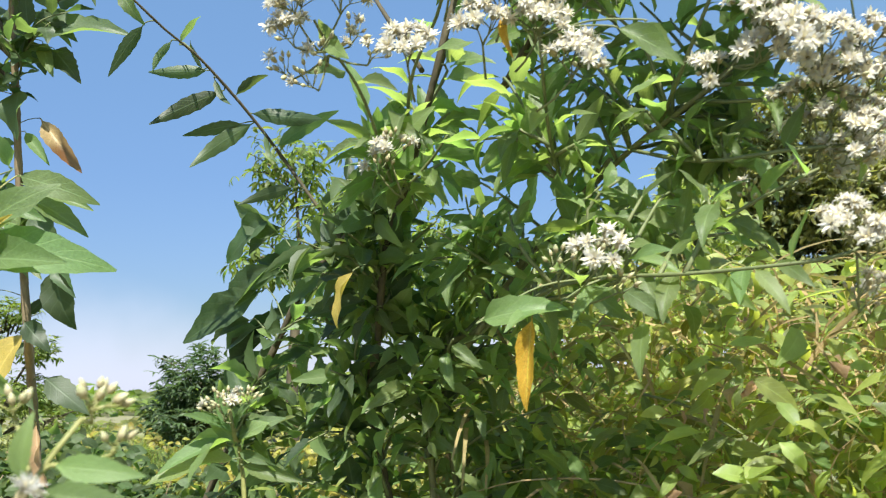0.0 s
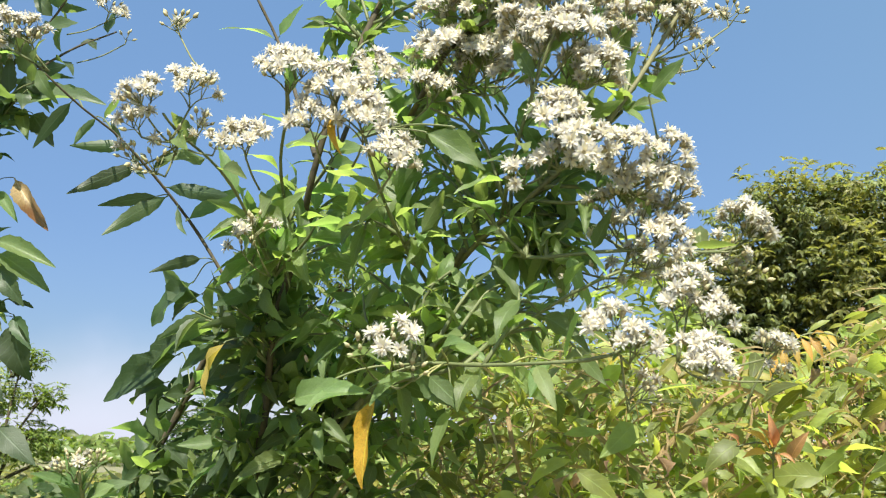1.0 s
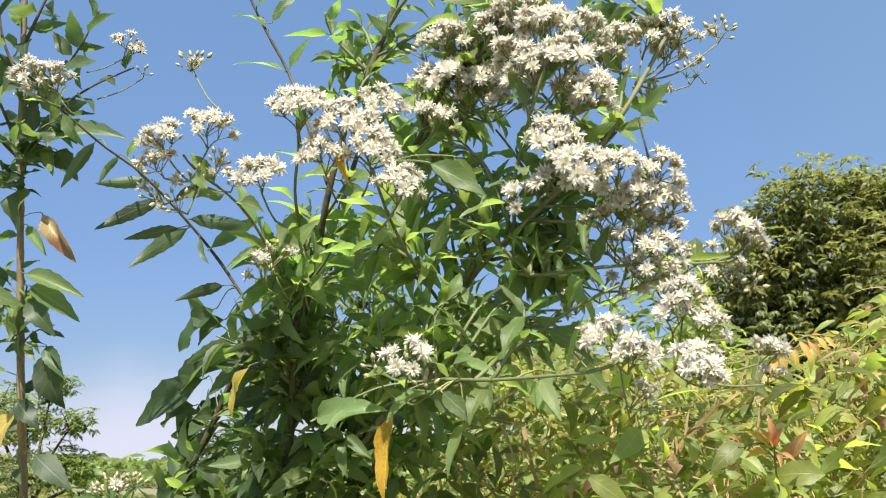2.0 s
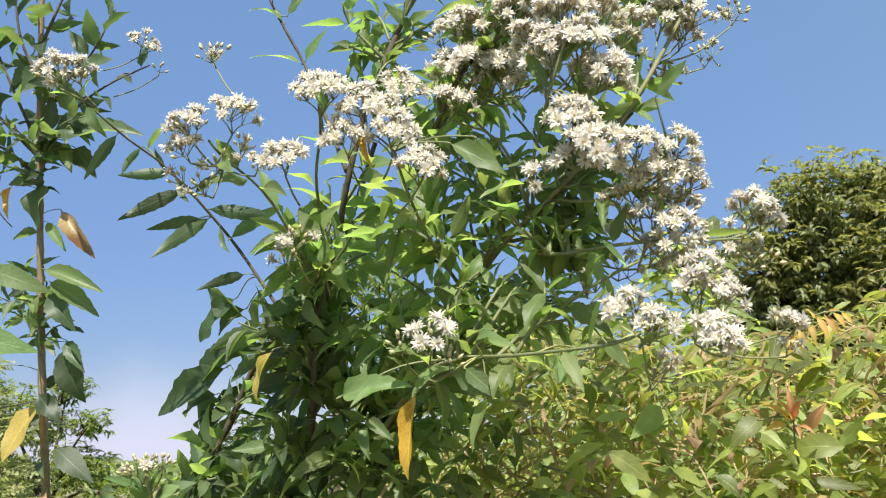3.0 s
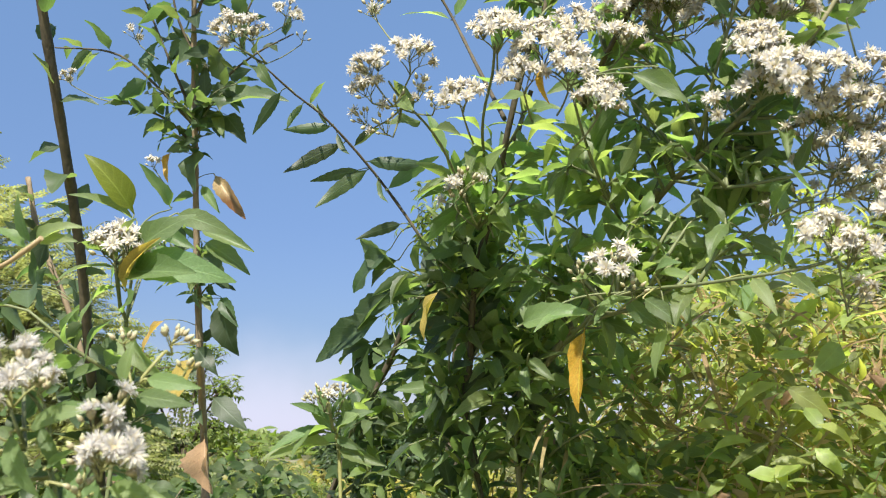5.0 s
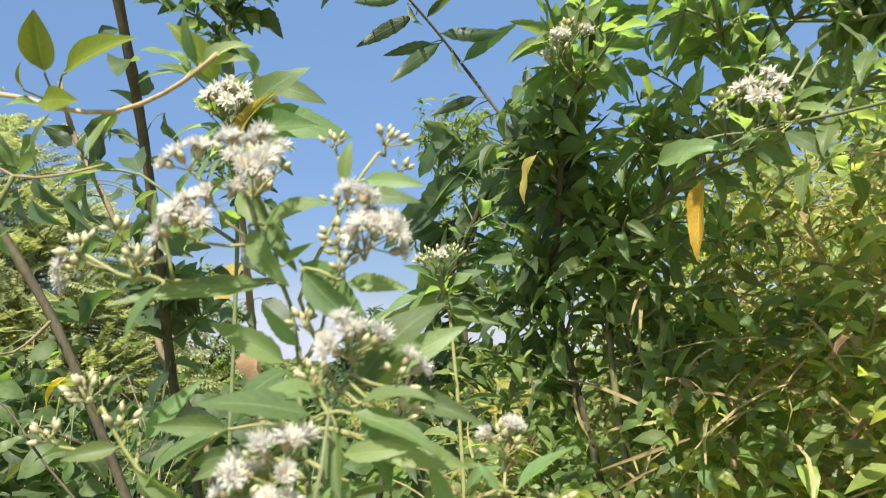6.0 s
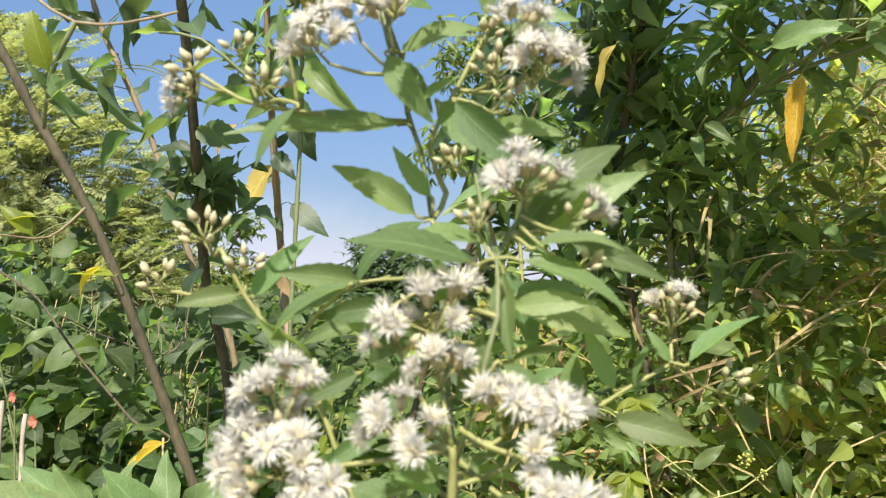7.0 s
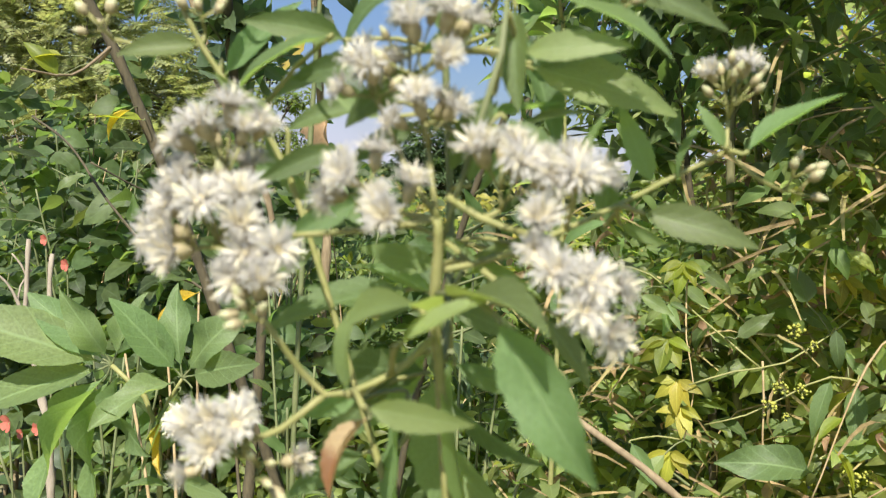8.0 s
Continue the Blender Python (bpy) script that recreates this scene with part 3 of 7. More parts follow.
bm = bmesh.new()
ticks = sorted({s * v for v in (0, 0.5, 1, 1.6, 2.3, 3.2, 4.3, 5.6, 7.2, 9.5, 13, 18, 26, 40, 70, 140, 320, 800, 2000) for s in (-1, 1)})
rows = [[bm.verts.new((x, y + 2, ground_height(x, y))) for x in ticks] for y in ticks]
for low, high in zip(rows, rows[1:]):
    for k in range(len(ticks) - 1):
        bm.faces.new((low[k], low[k + 1], high[k + 1], high[k])).smooth = True
ground = new("ground", finish(bm, "ground", [EARTH]))
tagged(ground, "earth with dry grass and weeds", "ground", kind="structure")


# ---- masses of leaves ----
ROUNDISH = [leaf_arrays(5, 0.33, 0.2 + 0.3 * k, 0.3, 0.15, ripple=0.2, belly=0.45, seed=k, twist=0.3 * k - 0.4) for k in range(4)]
OVATE = [leaf_arrays(4, 0.225, 0.3 + 0.35 * k, 0.3, 0.1, belly=0.36, seed=k, twist=0.3 * k - 0.4) for k in range(4)]
LANCE = [leaf_arrays(4, 0.14, 0.3 + 0.3 * k, 0.35, 0.1, seed=k, twist=0.3 * k - 0.4) for k in range(4)]
LANCE_FAR = [leaf_arrays(3, 0.17, 0.4 + 0.4 * k, 0.35, 0.1, seed=k, twist=0.3 * k - 0.4) for k in range(4)]
CRUMPLED = [leaf_arrays(6, 0.2, 1.0 + 0.5 * k, 0.9, 0.2, teeth=0.15, ripple=0.5, seed=k, twist=0.9 * k - 1.2) for k in range(4)]
BLADE = [leaf_arrays(4, 0.014, 0.6 + 0.5 * k, 0.3, 0.0, belly=0.3, seed=k) for k in range(3)]


def frond_arrays(pairs, seed, leaflet=0.22, wide=0.17, droop=0.25):
    """A feathery compound leaf of length 1: two rows of narrow leaflets on a drooping rib."""
    rng = random.Random(seed)
    verts, faces, uvs = [], [], []
    for k in range(pairs):
        s = (k + 1) / (pairs + 0.5)
        p = Vector((0, s, -droop * s * s))
        for sign in (-1, 1):
            size = leaflet * (1 - 0.55 * abs(s - 0.45)) * rng.uniform(0.85, 1.1)
            way = Vector((sign * 0.9, 0.45, -0.18 + rng.uniform(-0.12, 0.12))).normalized()
            side = way.cross(Vector((0, 0, 1))).normalized() * size * wide
            start = len(verts)
            verts += [tuple(p), tuple(p + way * size * 0.45 - side), tuple(p + way * size), tuple(p + way * size * 0.45 + side)]
            uvs += [(0.5, 0), (0.1, 0.5), (0.5, 1), (0.9, 0.5)]
            faces.append((start, start + 1, start + 2, start + 3))
    start = len(verts)
    for s in (0, 0.33, 0.66, 1.0):
        verts += [(-0.006, s, -droop * s * s), (0.006, s, -droop * s * s)]
        uvs += [(0.48, s), (0.52, s)]
    faces += [(start + 2 * k, start + 2 * k + 1, start + 2 * k + 3, start + 2 * k + 2) for k in range(3)]
    return np.array(verts), faces, np.array(uvs)


SPRAYS = [frond_arrays(7, 8, 0.30, 0.24, 0.12), frond_arrays(6, 9, 0.34, 0.24, 0.08)]
FRONDS = [frond_arrays(9, 5), frond_arrays(11, 6), frond_arrays(8, 7)]


def toss(rng, tilt):
    return Vector((rng.gauss(0, tilt), rng.gauss(0, tilt), 1)).normalized()


def crown(ob, name, lobes, count, size, arrays, material, rng, whorl, hang, label=""):
    """Leaves in whorls over the lobes of a crown, thinned by noise so that it has gaps and an uneven outline."""
    mats = []
    whole = sum(r ** 2 for _, r, _ in lobes)
    for centre, r, squash in lobes:
        c = Vector(centre)
        for k in range(int(count * r * r / whole)):
            v = Vector((rng.gauss(0, 1), rng.gauss(0, 1), rng.gauss(0, 1))).normalized()
            bump = 0.72 + 0.55 * noise.noise(v * 2.3 + c * 1.7) + 0.25 * noise.noise(v * 6 + c)
            if noise.noise(v * 4.1 + c * 3.3) < -0.36:
                continue
            p = c + Vector((v.x, v.y, v.z * squash)) * r * max(0.25, bump + rng.uniform(-0.22, 0.06))
            for j in range(whorl):
                turn = 6.283 * j / whorl + rng.uniform(0, 1)
                way = Vector((math.cos(turn), math.sin(turn), 0)) * (0.9 if whorl > 1 else 0.5) + v * 0.6 + Vector((0, 0, -hang * rng.uniform(0, 1.6)))
                mats.append((rng.randrange(len(arrays)), lay(p, way, toss(rng, 0.5) + v * 0.4, size * rng.uniform(0.65, 1.2))))
    part(name, mass_mesh(name, arrays, mats, material), ob, label)["kind"] = "stuff"


def tree(name, label, base, trunk_top, lobes, count, size, arrays, material, seed, trunk_r=0.12, whorl=1, bark=None, hang=0.3, category="tree"):
    """A tree: a tapered trunk, limbs to each lobe of the crown, and a crown of many leaves with gaps."""
    rng = random.Random(seed)
    ob = thing(name, base, label, category)
    base, trunk_top = Vector(base), Vector(trunk_top)
    bend = base.lerp(trunk_top, 0.5) + Vector((rng.uniform(-0.15, 0.15), rng.uniform(-0.15, 0.15), 0))
    stem(ob, [base - Vector((0, 0, 0.05)), bend, trunk_top], trunk_r, trunk_r * 0.55, bark or BARK_DARK, "trunk", 10, 0.15, 0.25)
    for centre, r, squash in lobes:
        c = Vector(centre)
        limb = bmesh.new()
        add_tube(limb, spline([trunk_top - Vector((0, 0, 0.3)), trunk_top.lerp(c, 0.5) + Vector((0, 0, 0.1 * r)), c], 0.2), trunk_r * 0.4, trunk_r * 0.12, 7, 0.1)
        for k in range(7):
            p = c.lerp(trunk_top, 0.25) + toss(rng, 1.0) * 0.1
            q = c + Vector((rng.uniform(-1, 1), rng.uniform(-1, 1), rng.uniform(-0.6, 0.9) * squash)) * r * 0.75
            add_tube(limb, spline([p, p.lerp(q, 0.5) + Vector((0, 0, 0.08 * r)), q], 0.25), trunk_r * 0.16, trunk_r * 0.05, 5)
        part("limb", finish(limb, "limb", [bark or BARK_DARK]), ob)
    crown(ob, "crown", lobes, count, size, arrays, material, rng, whorl, hang)
    return ob


def thicket(name, label, base, region, top, count, size, arrays, material, seed, category="bush", hang=0.3, stems=10, stem_material=None, stem_from=None, stem_r=(0.006, 0.014), tilt=0.55, floor=0.05, skin=0.45, gap=-0.28, rounded=False):
    """A tangle of leaves over an area of the plan: region (x0, x1, y0, y1), top(x, y) its height."""
    rng = random.Random(seed)
    ob = thing(name, base, label, category)
    x0, x1, y0, y1 = region
    mats = []
    while len(mats) < count:
        x, y = rng.uniform(x0, x1), rng.uniform(y0, y1)
        edge = min(x - x0, x1 - x, y - y0, y1 - y) / min(x1 - x0, y1 - y0)
        h = top(x, y) * min(1.0, 0.35 + 3.2 * edge + 0.5 * noise.noise(Vector((x * 2.1, y * 2.1, seed))))
        if h <= floor or edge < 0.05 + 0.09 * noise.noise(Vector((x * 1.7, y * 1.7, seed + 3.5))):
            continue
        if rounded:
            u, v = 2 * (x - x0) / (x1 - x0) - 1, 2 * (y - y0) / (y1 - y0) - 1
            if u > 0 and (u ** 3 + abs(v) ** 3) ** (1 / 3) > 0.93 + 0.35 * noise.noise(Vector((x * 1.1, y * 1.1, seed + 8.5))):
                continue
        # more leaves near the top and the front than inside
        z = h - abs(rng.gauss(0, skin)) * h * 0.6 if rng.random() < 0.6 else rng.uniform(floor, h)
        if z < floor or noise.noise(Vector((x, y, z)) * 4.2) < gap:
            continue
        turn = rng.uniform(0, 6.283)
        way = Vector((math.cos(turn), math.sin(turn), -hang * rng.uniform(-0.4, 1.8)))
        mats.append((rng.randrange(len(arrays)), lay((x, y, z), way, toss(rng, tilt) + Vector((0.2, -0.8, 0)), size * rng.uniform(0.55, 1.25))))
    foliage = part("foliage", mass_mesh("foliage", arrays, mats, material), ob)
    foliage["kind"] = "stuff"
    for k in range(stems):
        x, y = rng.uniform(x0 if stem_from is None else stem_from, x1), rng.uniform(y0 + 0.25 * (y1 - y0), y1)
        h = max(0.3, top(x, y))
        sx, sy = rng.uniform(-0.2, 0.2), rng.uniform(-0.15, 0.25)
        stem(ob, [(x, y, -0.1), (x + sx * 0.3, y + sy * 0.3, h * 0.4), (x + sx * 0.9, y + sy * 0.9, h * 0.72), (x + sx * 1.5, y + sy * 1.4, h * rng.uniform(0.86, 0.95))], rng.uniform(*stem_r), 0.002, stem_material or BARK_TAN, "stem", 6, 0.15, 0.06)
    return ob


# ---- distance: trees ----
mango = tree("mango_tree", "broad dense tree with dark leaves and tawny young shoots", (3.1, 11.5, -0.05), (3.1, 11.5, 2.0),
             [((2.15, 11.2, 4.25), 1.15, 0.9), ((1.35, 11.2, 3.6), 0.95, 0.9), ((3.6, 11.0, 4.3), 1.3, 0.9), ((3.1, 11.9, 3.2), 1.7, 0.85), ((4.9, 11.3, 3.9), 1.45, 0.9), ((1.8, 11.6, 2.5), 1.1, 0.85), ((5.3, 11.6, 2.7), 1.5, 0.85), ((3.6, 10.8, 2.3), 1.2, 0.85), ((1.35, 11.2, 3.0), 0.95, 0.85)],
             20000, 0.125, LANCE_FAR, FAR_MANGO, 3, 0.2, 5)
crown(mango, "young_foliage", [((2.3, 10.9, 4.6), 1.0, 0.7), ((1.5, 10.8, 3.9), 0.8, 0.8), ((3.7, 10.7, 4.75), 1.0, 0.7), ((4.9, 11.0, 4.45), 1.0, 0.7), ((2.9, 10.4, 3.5), 1.1, 0.8)], 2600, 0.14, LANCE_FAR, FAR_OLIVE, random.Random(4), 5, 0.3, "tawny young leaves on the crown")
tree("feathery_tree", "tree with feathery light green compound leaves", (-8.0, 5.6, -0.05), (-7.8, 5.6, 2.0),
     [((-7.7, 5.5, 3.2), 1.3, 0.9), ((-6.7, 5.6, 2.6), 1.0, 0.8), ((-8.6, 5.2, 3.9), 1.2, 0.9), ((-6.2, 6.0, 1.9), 0.9, 0.8), ((-8.4, 5.0, 2.2), 1.3, 0.8), ((-7.2, 5.2, 1.5), 1.2, 0.7), ((-5.6, 5.6, 1.3), 0.8, 0.8)],
     6500, 0.27, SPRAYS, FEATHER, 5, 0.10, 1, hang=0.1)
tree("slender_tree", "small slender tree with thin open foliage", (-7.2, 8.2, -0.05), (-7.1, 8.2, 1.5),
     [((-7.3, 8.2, 2.3), 0.5, 0.7), ((-6.8, 8.4, 1.75), 0.45, 0.7), ((-7.9, 8.0, 2.5), 0.6, 0.7), ((-6.4, 8.6, 1.3), 0.5, 0.8), ((-6.9, 8.2, 2.7), 0.35, 0.6), ((-6.6, 8.3, 2.25), 0.3, 0.6), ((-8.3, 7.9, 1.8), 0.7, 0.8), ((-7.4, 8.1, 1.6), 0.5, 0.7)],
     2800, 0.10, LANCE, FAR_GREEN, 6, 0.07, 3, hang=0.4)
tree("tall_tree", "tall thin tree with small hanging leaves behind the shrub", (-4.3, 10.4, -0.05), (-4.2, 10.4, 3.4),
     [((-4.3, 10.4, 4.7), 0.75, 0.9), ((-3.7, 10.6, 3.9), 0.8, 0.9), ((-4.6, 10.2, 3.4), 0.6, 0.8), ((-3.4, 10.8, 2.8), 0.9, 0.9), ((-2.6, 10.9, 3.4), 0.8, 0.9)],
     1100, 0.20, LANCE, FAR_GREEN, 7, 0.1, 3, hang=1.0)
tree("round_tree", "small rounded dark green tree far off", (-6.0, 11.0, -0.05), (-6.0, 11.0, 0.9),
     [((-6.1, 11.0, 1.85), 0.7, 0.8), ((-5.5, 11.2, 1.5), 0.7, 0.8), ((-6.6, 11.1, 1.35), 0.6, 0.8), ((-6.0, 10.8, 1.2), 0.7, 0.7)],
     1700, 0.16, LANCE, FAR_DARK, 8, 0.07, 4)

# ---- middle distance ----
thicket("bush", "yellow-green bushes beyond the shrub", (-4.2, 7.5, 0), (-7.5, 0.5, 6.2, 9.2), lambda x, y: 1.12 + 0.5 * noise.noise(Vector((x * 0.9, y * 0.9, 1))), 5200, 0.15, OVATE, TAWNY_MASS, 21, stems=14)
thicket("bush", "dense green bushes with broad leaves", (-4.0, 4.2, 0), (-6.5, -1.5, 3.0, 6.0), lambda x, y: 1.2 + 0.5 * noise.noise(Vector((x * 1.1, y * 1.1, 7))) - 0.2 * max(0, 4.0 - y), 8000, 0.125, ROUNDISH, BUSH_SHADED_MASS, 22, stems=24, tilt=0.8, gap=-0.12)
thicket("bush", "low bushes under the slender stems", (-1.8, 2.4, 0), (-3.4, -0.55, 1.75, 3.1), lambda x, y: 0.85 + 0.5 * noise.noise(Vector((x * 2.2, y * 2.2, 4))), 1700, 0.115, ROUNDISH, BUSH_SHADED_MASS, 23, stems=26, tilt=0.9, gap=0.0)
thicket("bush", "lance-leaved weeds with dry stalks", (-1.6, 2.6, 0), (-3.6, -0.6, 1.9, 3.6), lambda x, y: 0.95 + 0.85 * noise.noise(Vector((x * 2.3, y * 2.3, 14))), 1900, 0.11, LANCE, HEDGE_MASS, 29, stems=34, stem_material=TAN_VINE, stem_r=(0.003, 0.007), tilt=0.9, gap=-0.1)
thicket("bush", "low feathery green weeds under the stems", (-2.6, 3.0, 0), (-4.4, -1.2, 2.6, 4.2), lambda x, y: 0.95 + 0.6 * noise.noise(Vector((x * 1.5, y * 1.5, 18))), 700, 0.24, FRONDS, LOW_MASS, 33, stems=8)
thicket("bush", "light green feathery bushes filling the distance", (-8.0, 7.0, 0), (-11.0, -3.6, 5.6, 8.2), lambda x, y: 1.35 + 0.5 * noise.noise(Vector((x * 0.7, y * 0.7, 6))), 2600, 0.36, FRONDS, FAR_GREEN, 26, stems=8, hang=0.6)
thicket("bush", "far green scrub across the field", (-14, 15, 0), (-34.0, 8.0, 11.0, 21.0), lambda x, y: 1.1 + 0.6 * noise.noise(Vector((x * 0.3, y * 0.3, 6))), 7000, 0.42, OVATE, FAR_OLIVE, 27, stems=6)
thicket("tree_line", "low dark line of trees at the horizon", (-30, 60, 0), (-110.0, 60.0, 52.0, 70.0), lambda x, y: 2.2 + 1.6 * noise.noise(Vector((x * 0.08, y * 0.08, 2))), 6500, 1.5, OVATE, FAR_GREEN, 28, category="trees", stems=4)
thicket("bush", "feathery green bush beyond the vines", (2.2, 4.2, 0), (0.6, 4.2, 3.4, 5.2), lambda x, y: 1.72 + 0.2 * noise.noise(Vector((x * 0.9, y * 0.9, 2))), 3800, 0.21, FRONDS, LOW_MASS, 24, stems=10, hang=0.6, rounded=True)
thicket("bush", "green bushes filling the gap behind the shrub", (-0.6, 3.4, 0), (-1.6, 1.2, 2.6, 4.4), lambda x, y: 1.3 + 0.35 * noise.noise(Vector((x * 1.3, y * 1.3, 9))), 6000, 0.12, OVATE, LOW_MASS, 25, stems=24)


thicket("bush", "narrow-leaved bush seen through the shrub", (0.8, 3.5, 0), (-0.45, 2.1, 3.0, 4.0), lambda x, y: 2.18 + 0.3 * noise.noise(Vector((x * 1.4, y * 1.4, 11))) + 0.12 * x + 0.30 * math.exp(-((x - 0.8) / 0.35) ** 2) - 0.6 * min(1.0, max(0, (x - 0.72) / 0.3)) - 0.3 * max(0, x - 1.0), 8500, 0.10, LANCE, HEDGE_MASS, 34, stems=12, rounded=True)

thicket("bush", "leafy green bush with broad shaded leaves", (-1.95, 2.2, 0), (-2.7, -1.3, 1.8, 2.75), lambda x, y: 1.35 + 0.55 * noise.noise(Vector((x * 2.6, y * 2.6, 24))), 900, 0.13, ROUNDISH, BUSH_SHADED_MASS, 36, stems=26, tilt=0.9, gap=0.03, floor=0.4, stem_material=TAN_VINE, stem_r=(0.003, 0.007))
thicket("bush", "tall leafy bush leaning over the weeds", (-3.1, 2.6, 0), (-3.7, -2.3, 2.1, 3.2), lambda x, y: 1.6 + 0.6 * noise.noise(Vector((x * 2.2, y * 2.2, 25))), 1000, 0.13, ROUNDISH, BUSH_SHADED_MASS, 37, stems=18, tilt=0.9, gap=0.02, floor=0.4)


def weed(x, y, height, seed, kind, size, branches=0):
    """A broad-leaved weed: a few stems from one root, leafy to the top."""
    rng = random.Random(seed)
    ob = thing("weed", (x, y, 0), "leafy green weed among the low bushes", "weed", "weeds")
    for k in range(rng.randint(3, 5)):
        sx, sy, h = rng.uniform(-0.25, 0.25), rng.uniform(-0.2, 0.2), height * rng.uniform(0.75, 1.05)
        stalk, line = stem(ob, [(x, y, -0.08), (x + sx * 0.4, y + sy * 0.4, h * 0.5), (x + sx, y + sy, h)], 0.006, 0.003, TWIG_GREEN, "stem", 6, 0.1, 0.04)
        leafy(stalk, line, rng.randint(8, 11), 0.42, size, kind, rng.random(), 0.9, 0.4)
        for j in range(branches):
            p = line[int(len(line) * rng.uniform(0.5, 0.85))]
            q = p + Vector((rng.uniform(-0.3, 0.3), rng.uniform(-0.3, 0.15), rng.uniform(-0.02, 0.25)))
            twig, side = stem(ob, [p, p.lerp(q, 0.5) + Vector((0, 0, 0.03)), q], 0.0035, 0.002, TWIG_GREEN, "twig", 5, 0.1, 0.04)
            leafy(twig, side, rng.randint(5, 8), 0.2, size * 0.85, kind, rng.random(), 0.9, 0.3)


for k, (x, y, h) in enumerate(((-1.15, 1.4, 0.95), (-1.5, 1.75, 1.1), (-0.85, 1.75, 1.1), (-1.75, 1.4, 0.95), (-0.6, 2.2, 1.2), (-1.2, 2.15, 1.3), (-0.35, 1.65, 1.1))):
    weed(x, y, h, 60 + k, (["green", "round"], ["broad"], ["fresh", "green"], ["round", "broad"])[k % 4], 0.115)
for k, (x, y, h) in enumerate(((-1.95, 2.05, 1.4), (-2.3, 2.2, 1.5), (-1.6, 2.25, 1.35), (-2.6, 1.95, 1.45), (-2.1, 2.6, 1.55), (-1.45, 2.65, 1.4), (-2.9, 2.5, 1.55))):
    weed(x, y, h, 80 + k, (["round", "fresh"], ["green", "round"], ["round", "lime", "green"])[k % 3], 0.125, 2)
for k in range(9):
    x, y = -1.1 - 0.22 * k + 0.1 * (k % 3), 1.5 + 0.17 * (k % 5)
    stick = thing("dry_stick", (x, y, 0), "bare pale dry stick standing in the weeds", "stick", "dry sticks")
    stem(stick, [(x, y, -0.08), (x + 0.05, y, 0.5), (x - 0.12 + 0.06 * (k % 4), y + 0.05, 0.95 + 0.05 * (k % 3))], 0.006, 0.003, TAN_VINE, "stem", 6, 0.2, 0.05)


# ---- the wall of vines ----
def vine_top(x, y):
    return 1.96 + 0.12 * min(1.6, max(-1.0, x - 0.5)) + 0.16 * noise.noise(Vector((x * 1.6, y * 1.6, 5))) - 0.9 * max(0, 1.85 - y - 0.28 * max(0, x - 0.6)) - 0.55 * max(0, 0.35 - x) - 12.0 * max(0, 1.9 - y) * max(0, 0.6 - x)


vines = thicket("vine_thicket", "tangled wall of climbing vines with light green leaves and dry stems", (0.9, 2.3, 0), (-0.35, 3.6, 1.05, 3.4), vine_top, 29000, 0.070, OVATE + LANCE, HEDGE_MASS, 31, category="vines", hang=0.5, stems=60, stem_material=TAN_VINE, stem_from=0.8, stem_r=(0.0022, 0.005), tilt=0.6, floor=0.25, skin=0.5, rounded=True)
rng = random.Random(77)
straw = []
while len(straw) < 3000:
    x, y = rng.uniform(0.0, 2.9), rng.uniform(1.6, 3.0)
    h = vine_top(x, y)
    z = h - abs(rng.gauss(0, 0.3))
    if z < 0.3:
        continue
    turn = rng.uniform(0, 6.283)
    straw.append((rng.randrange(3), lay((x, y, z), (math.cos(turn), math.sin(turn), rng.uniform(-0.9, 0.5)), toss(rng, 0.6), rng.uniform(0.06, 0.24))))
part("dry_straw", mass_mesh("dry_straw", BLADE, straw, STRAW_MASS), vines, "dry straw-coloured stalks and leaves")["kind"] = "stuff"
dull_leaves = []
while len(dull_leaves) < 3200:
    x, y = rng.uniform(-0.1, 2.9), rng.uniform(1.6, 3.0)
    z = vine_top(x, y) - abs(rng.gauss(0, 0.4))
    if z < 0.3 or noise.noise(Vector((x, y, z)) * 3.1 + Vector((5, 1, 2))) < 0.05:
        continue
    turn = rng.uniform(0, 6.283)
    dull_leaves.append((rng.randrange(4), lay((x, y, z), (math.cos(turn), math.sin(turn), rng.uniform(-0.9, 0.3)), toss(rng, 0.7) + Vector((0.2, -0.7, 0)), rng.uniform(0.03, 0.07))))
part("yellowed_foliage", mass_mesh("yellowed_foliage", LANCE, dull_leaves, TAWNY_MASS), vines, "yellowed narrow leaves")["kind"] = "stuff"
withered = []
while len(withered) < 900:
    x, y = rng.uniform(-0.1, 2.9), rng.uniform(1.5, 2.9)
    z = vine_top(x, y) - abs(rng.gauss(0, 0.35))
    if z < 0.3 or noise.noise(Vector((x, y, z)) * 2.6 + Vector((2, 7, 3))) < 0.08:
        continue
    turn = rng.uniform(0, 6.283)
    withered.append((rng.randrange(4), lay((x, y, z), (0.6 * math.cos(turn), 0.6 * math.sin(turn), rng.uniform(-1.2, -0.1)), toss(rng, 1.0) + Vector((0, -0.5, 0)), rng.uniform(0.025, 0.052), rng.uniform(-1, 1))))
part("withered_foliage", mass_mesh("withered_foliage", CRUMPLED, withered, DRY_MASS), vines, "withered tan leaves")["kind"] = "stuff"
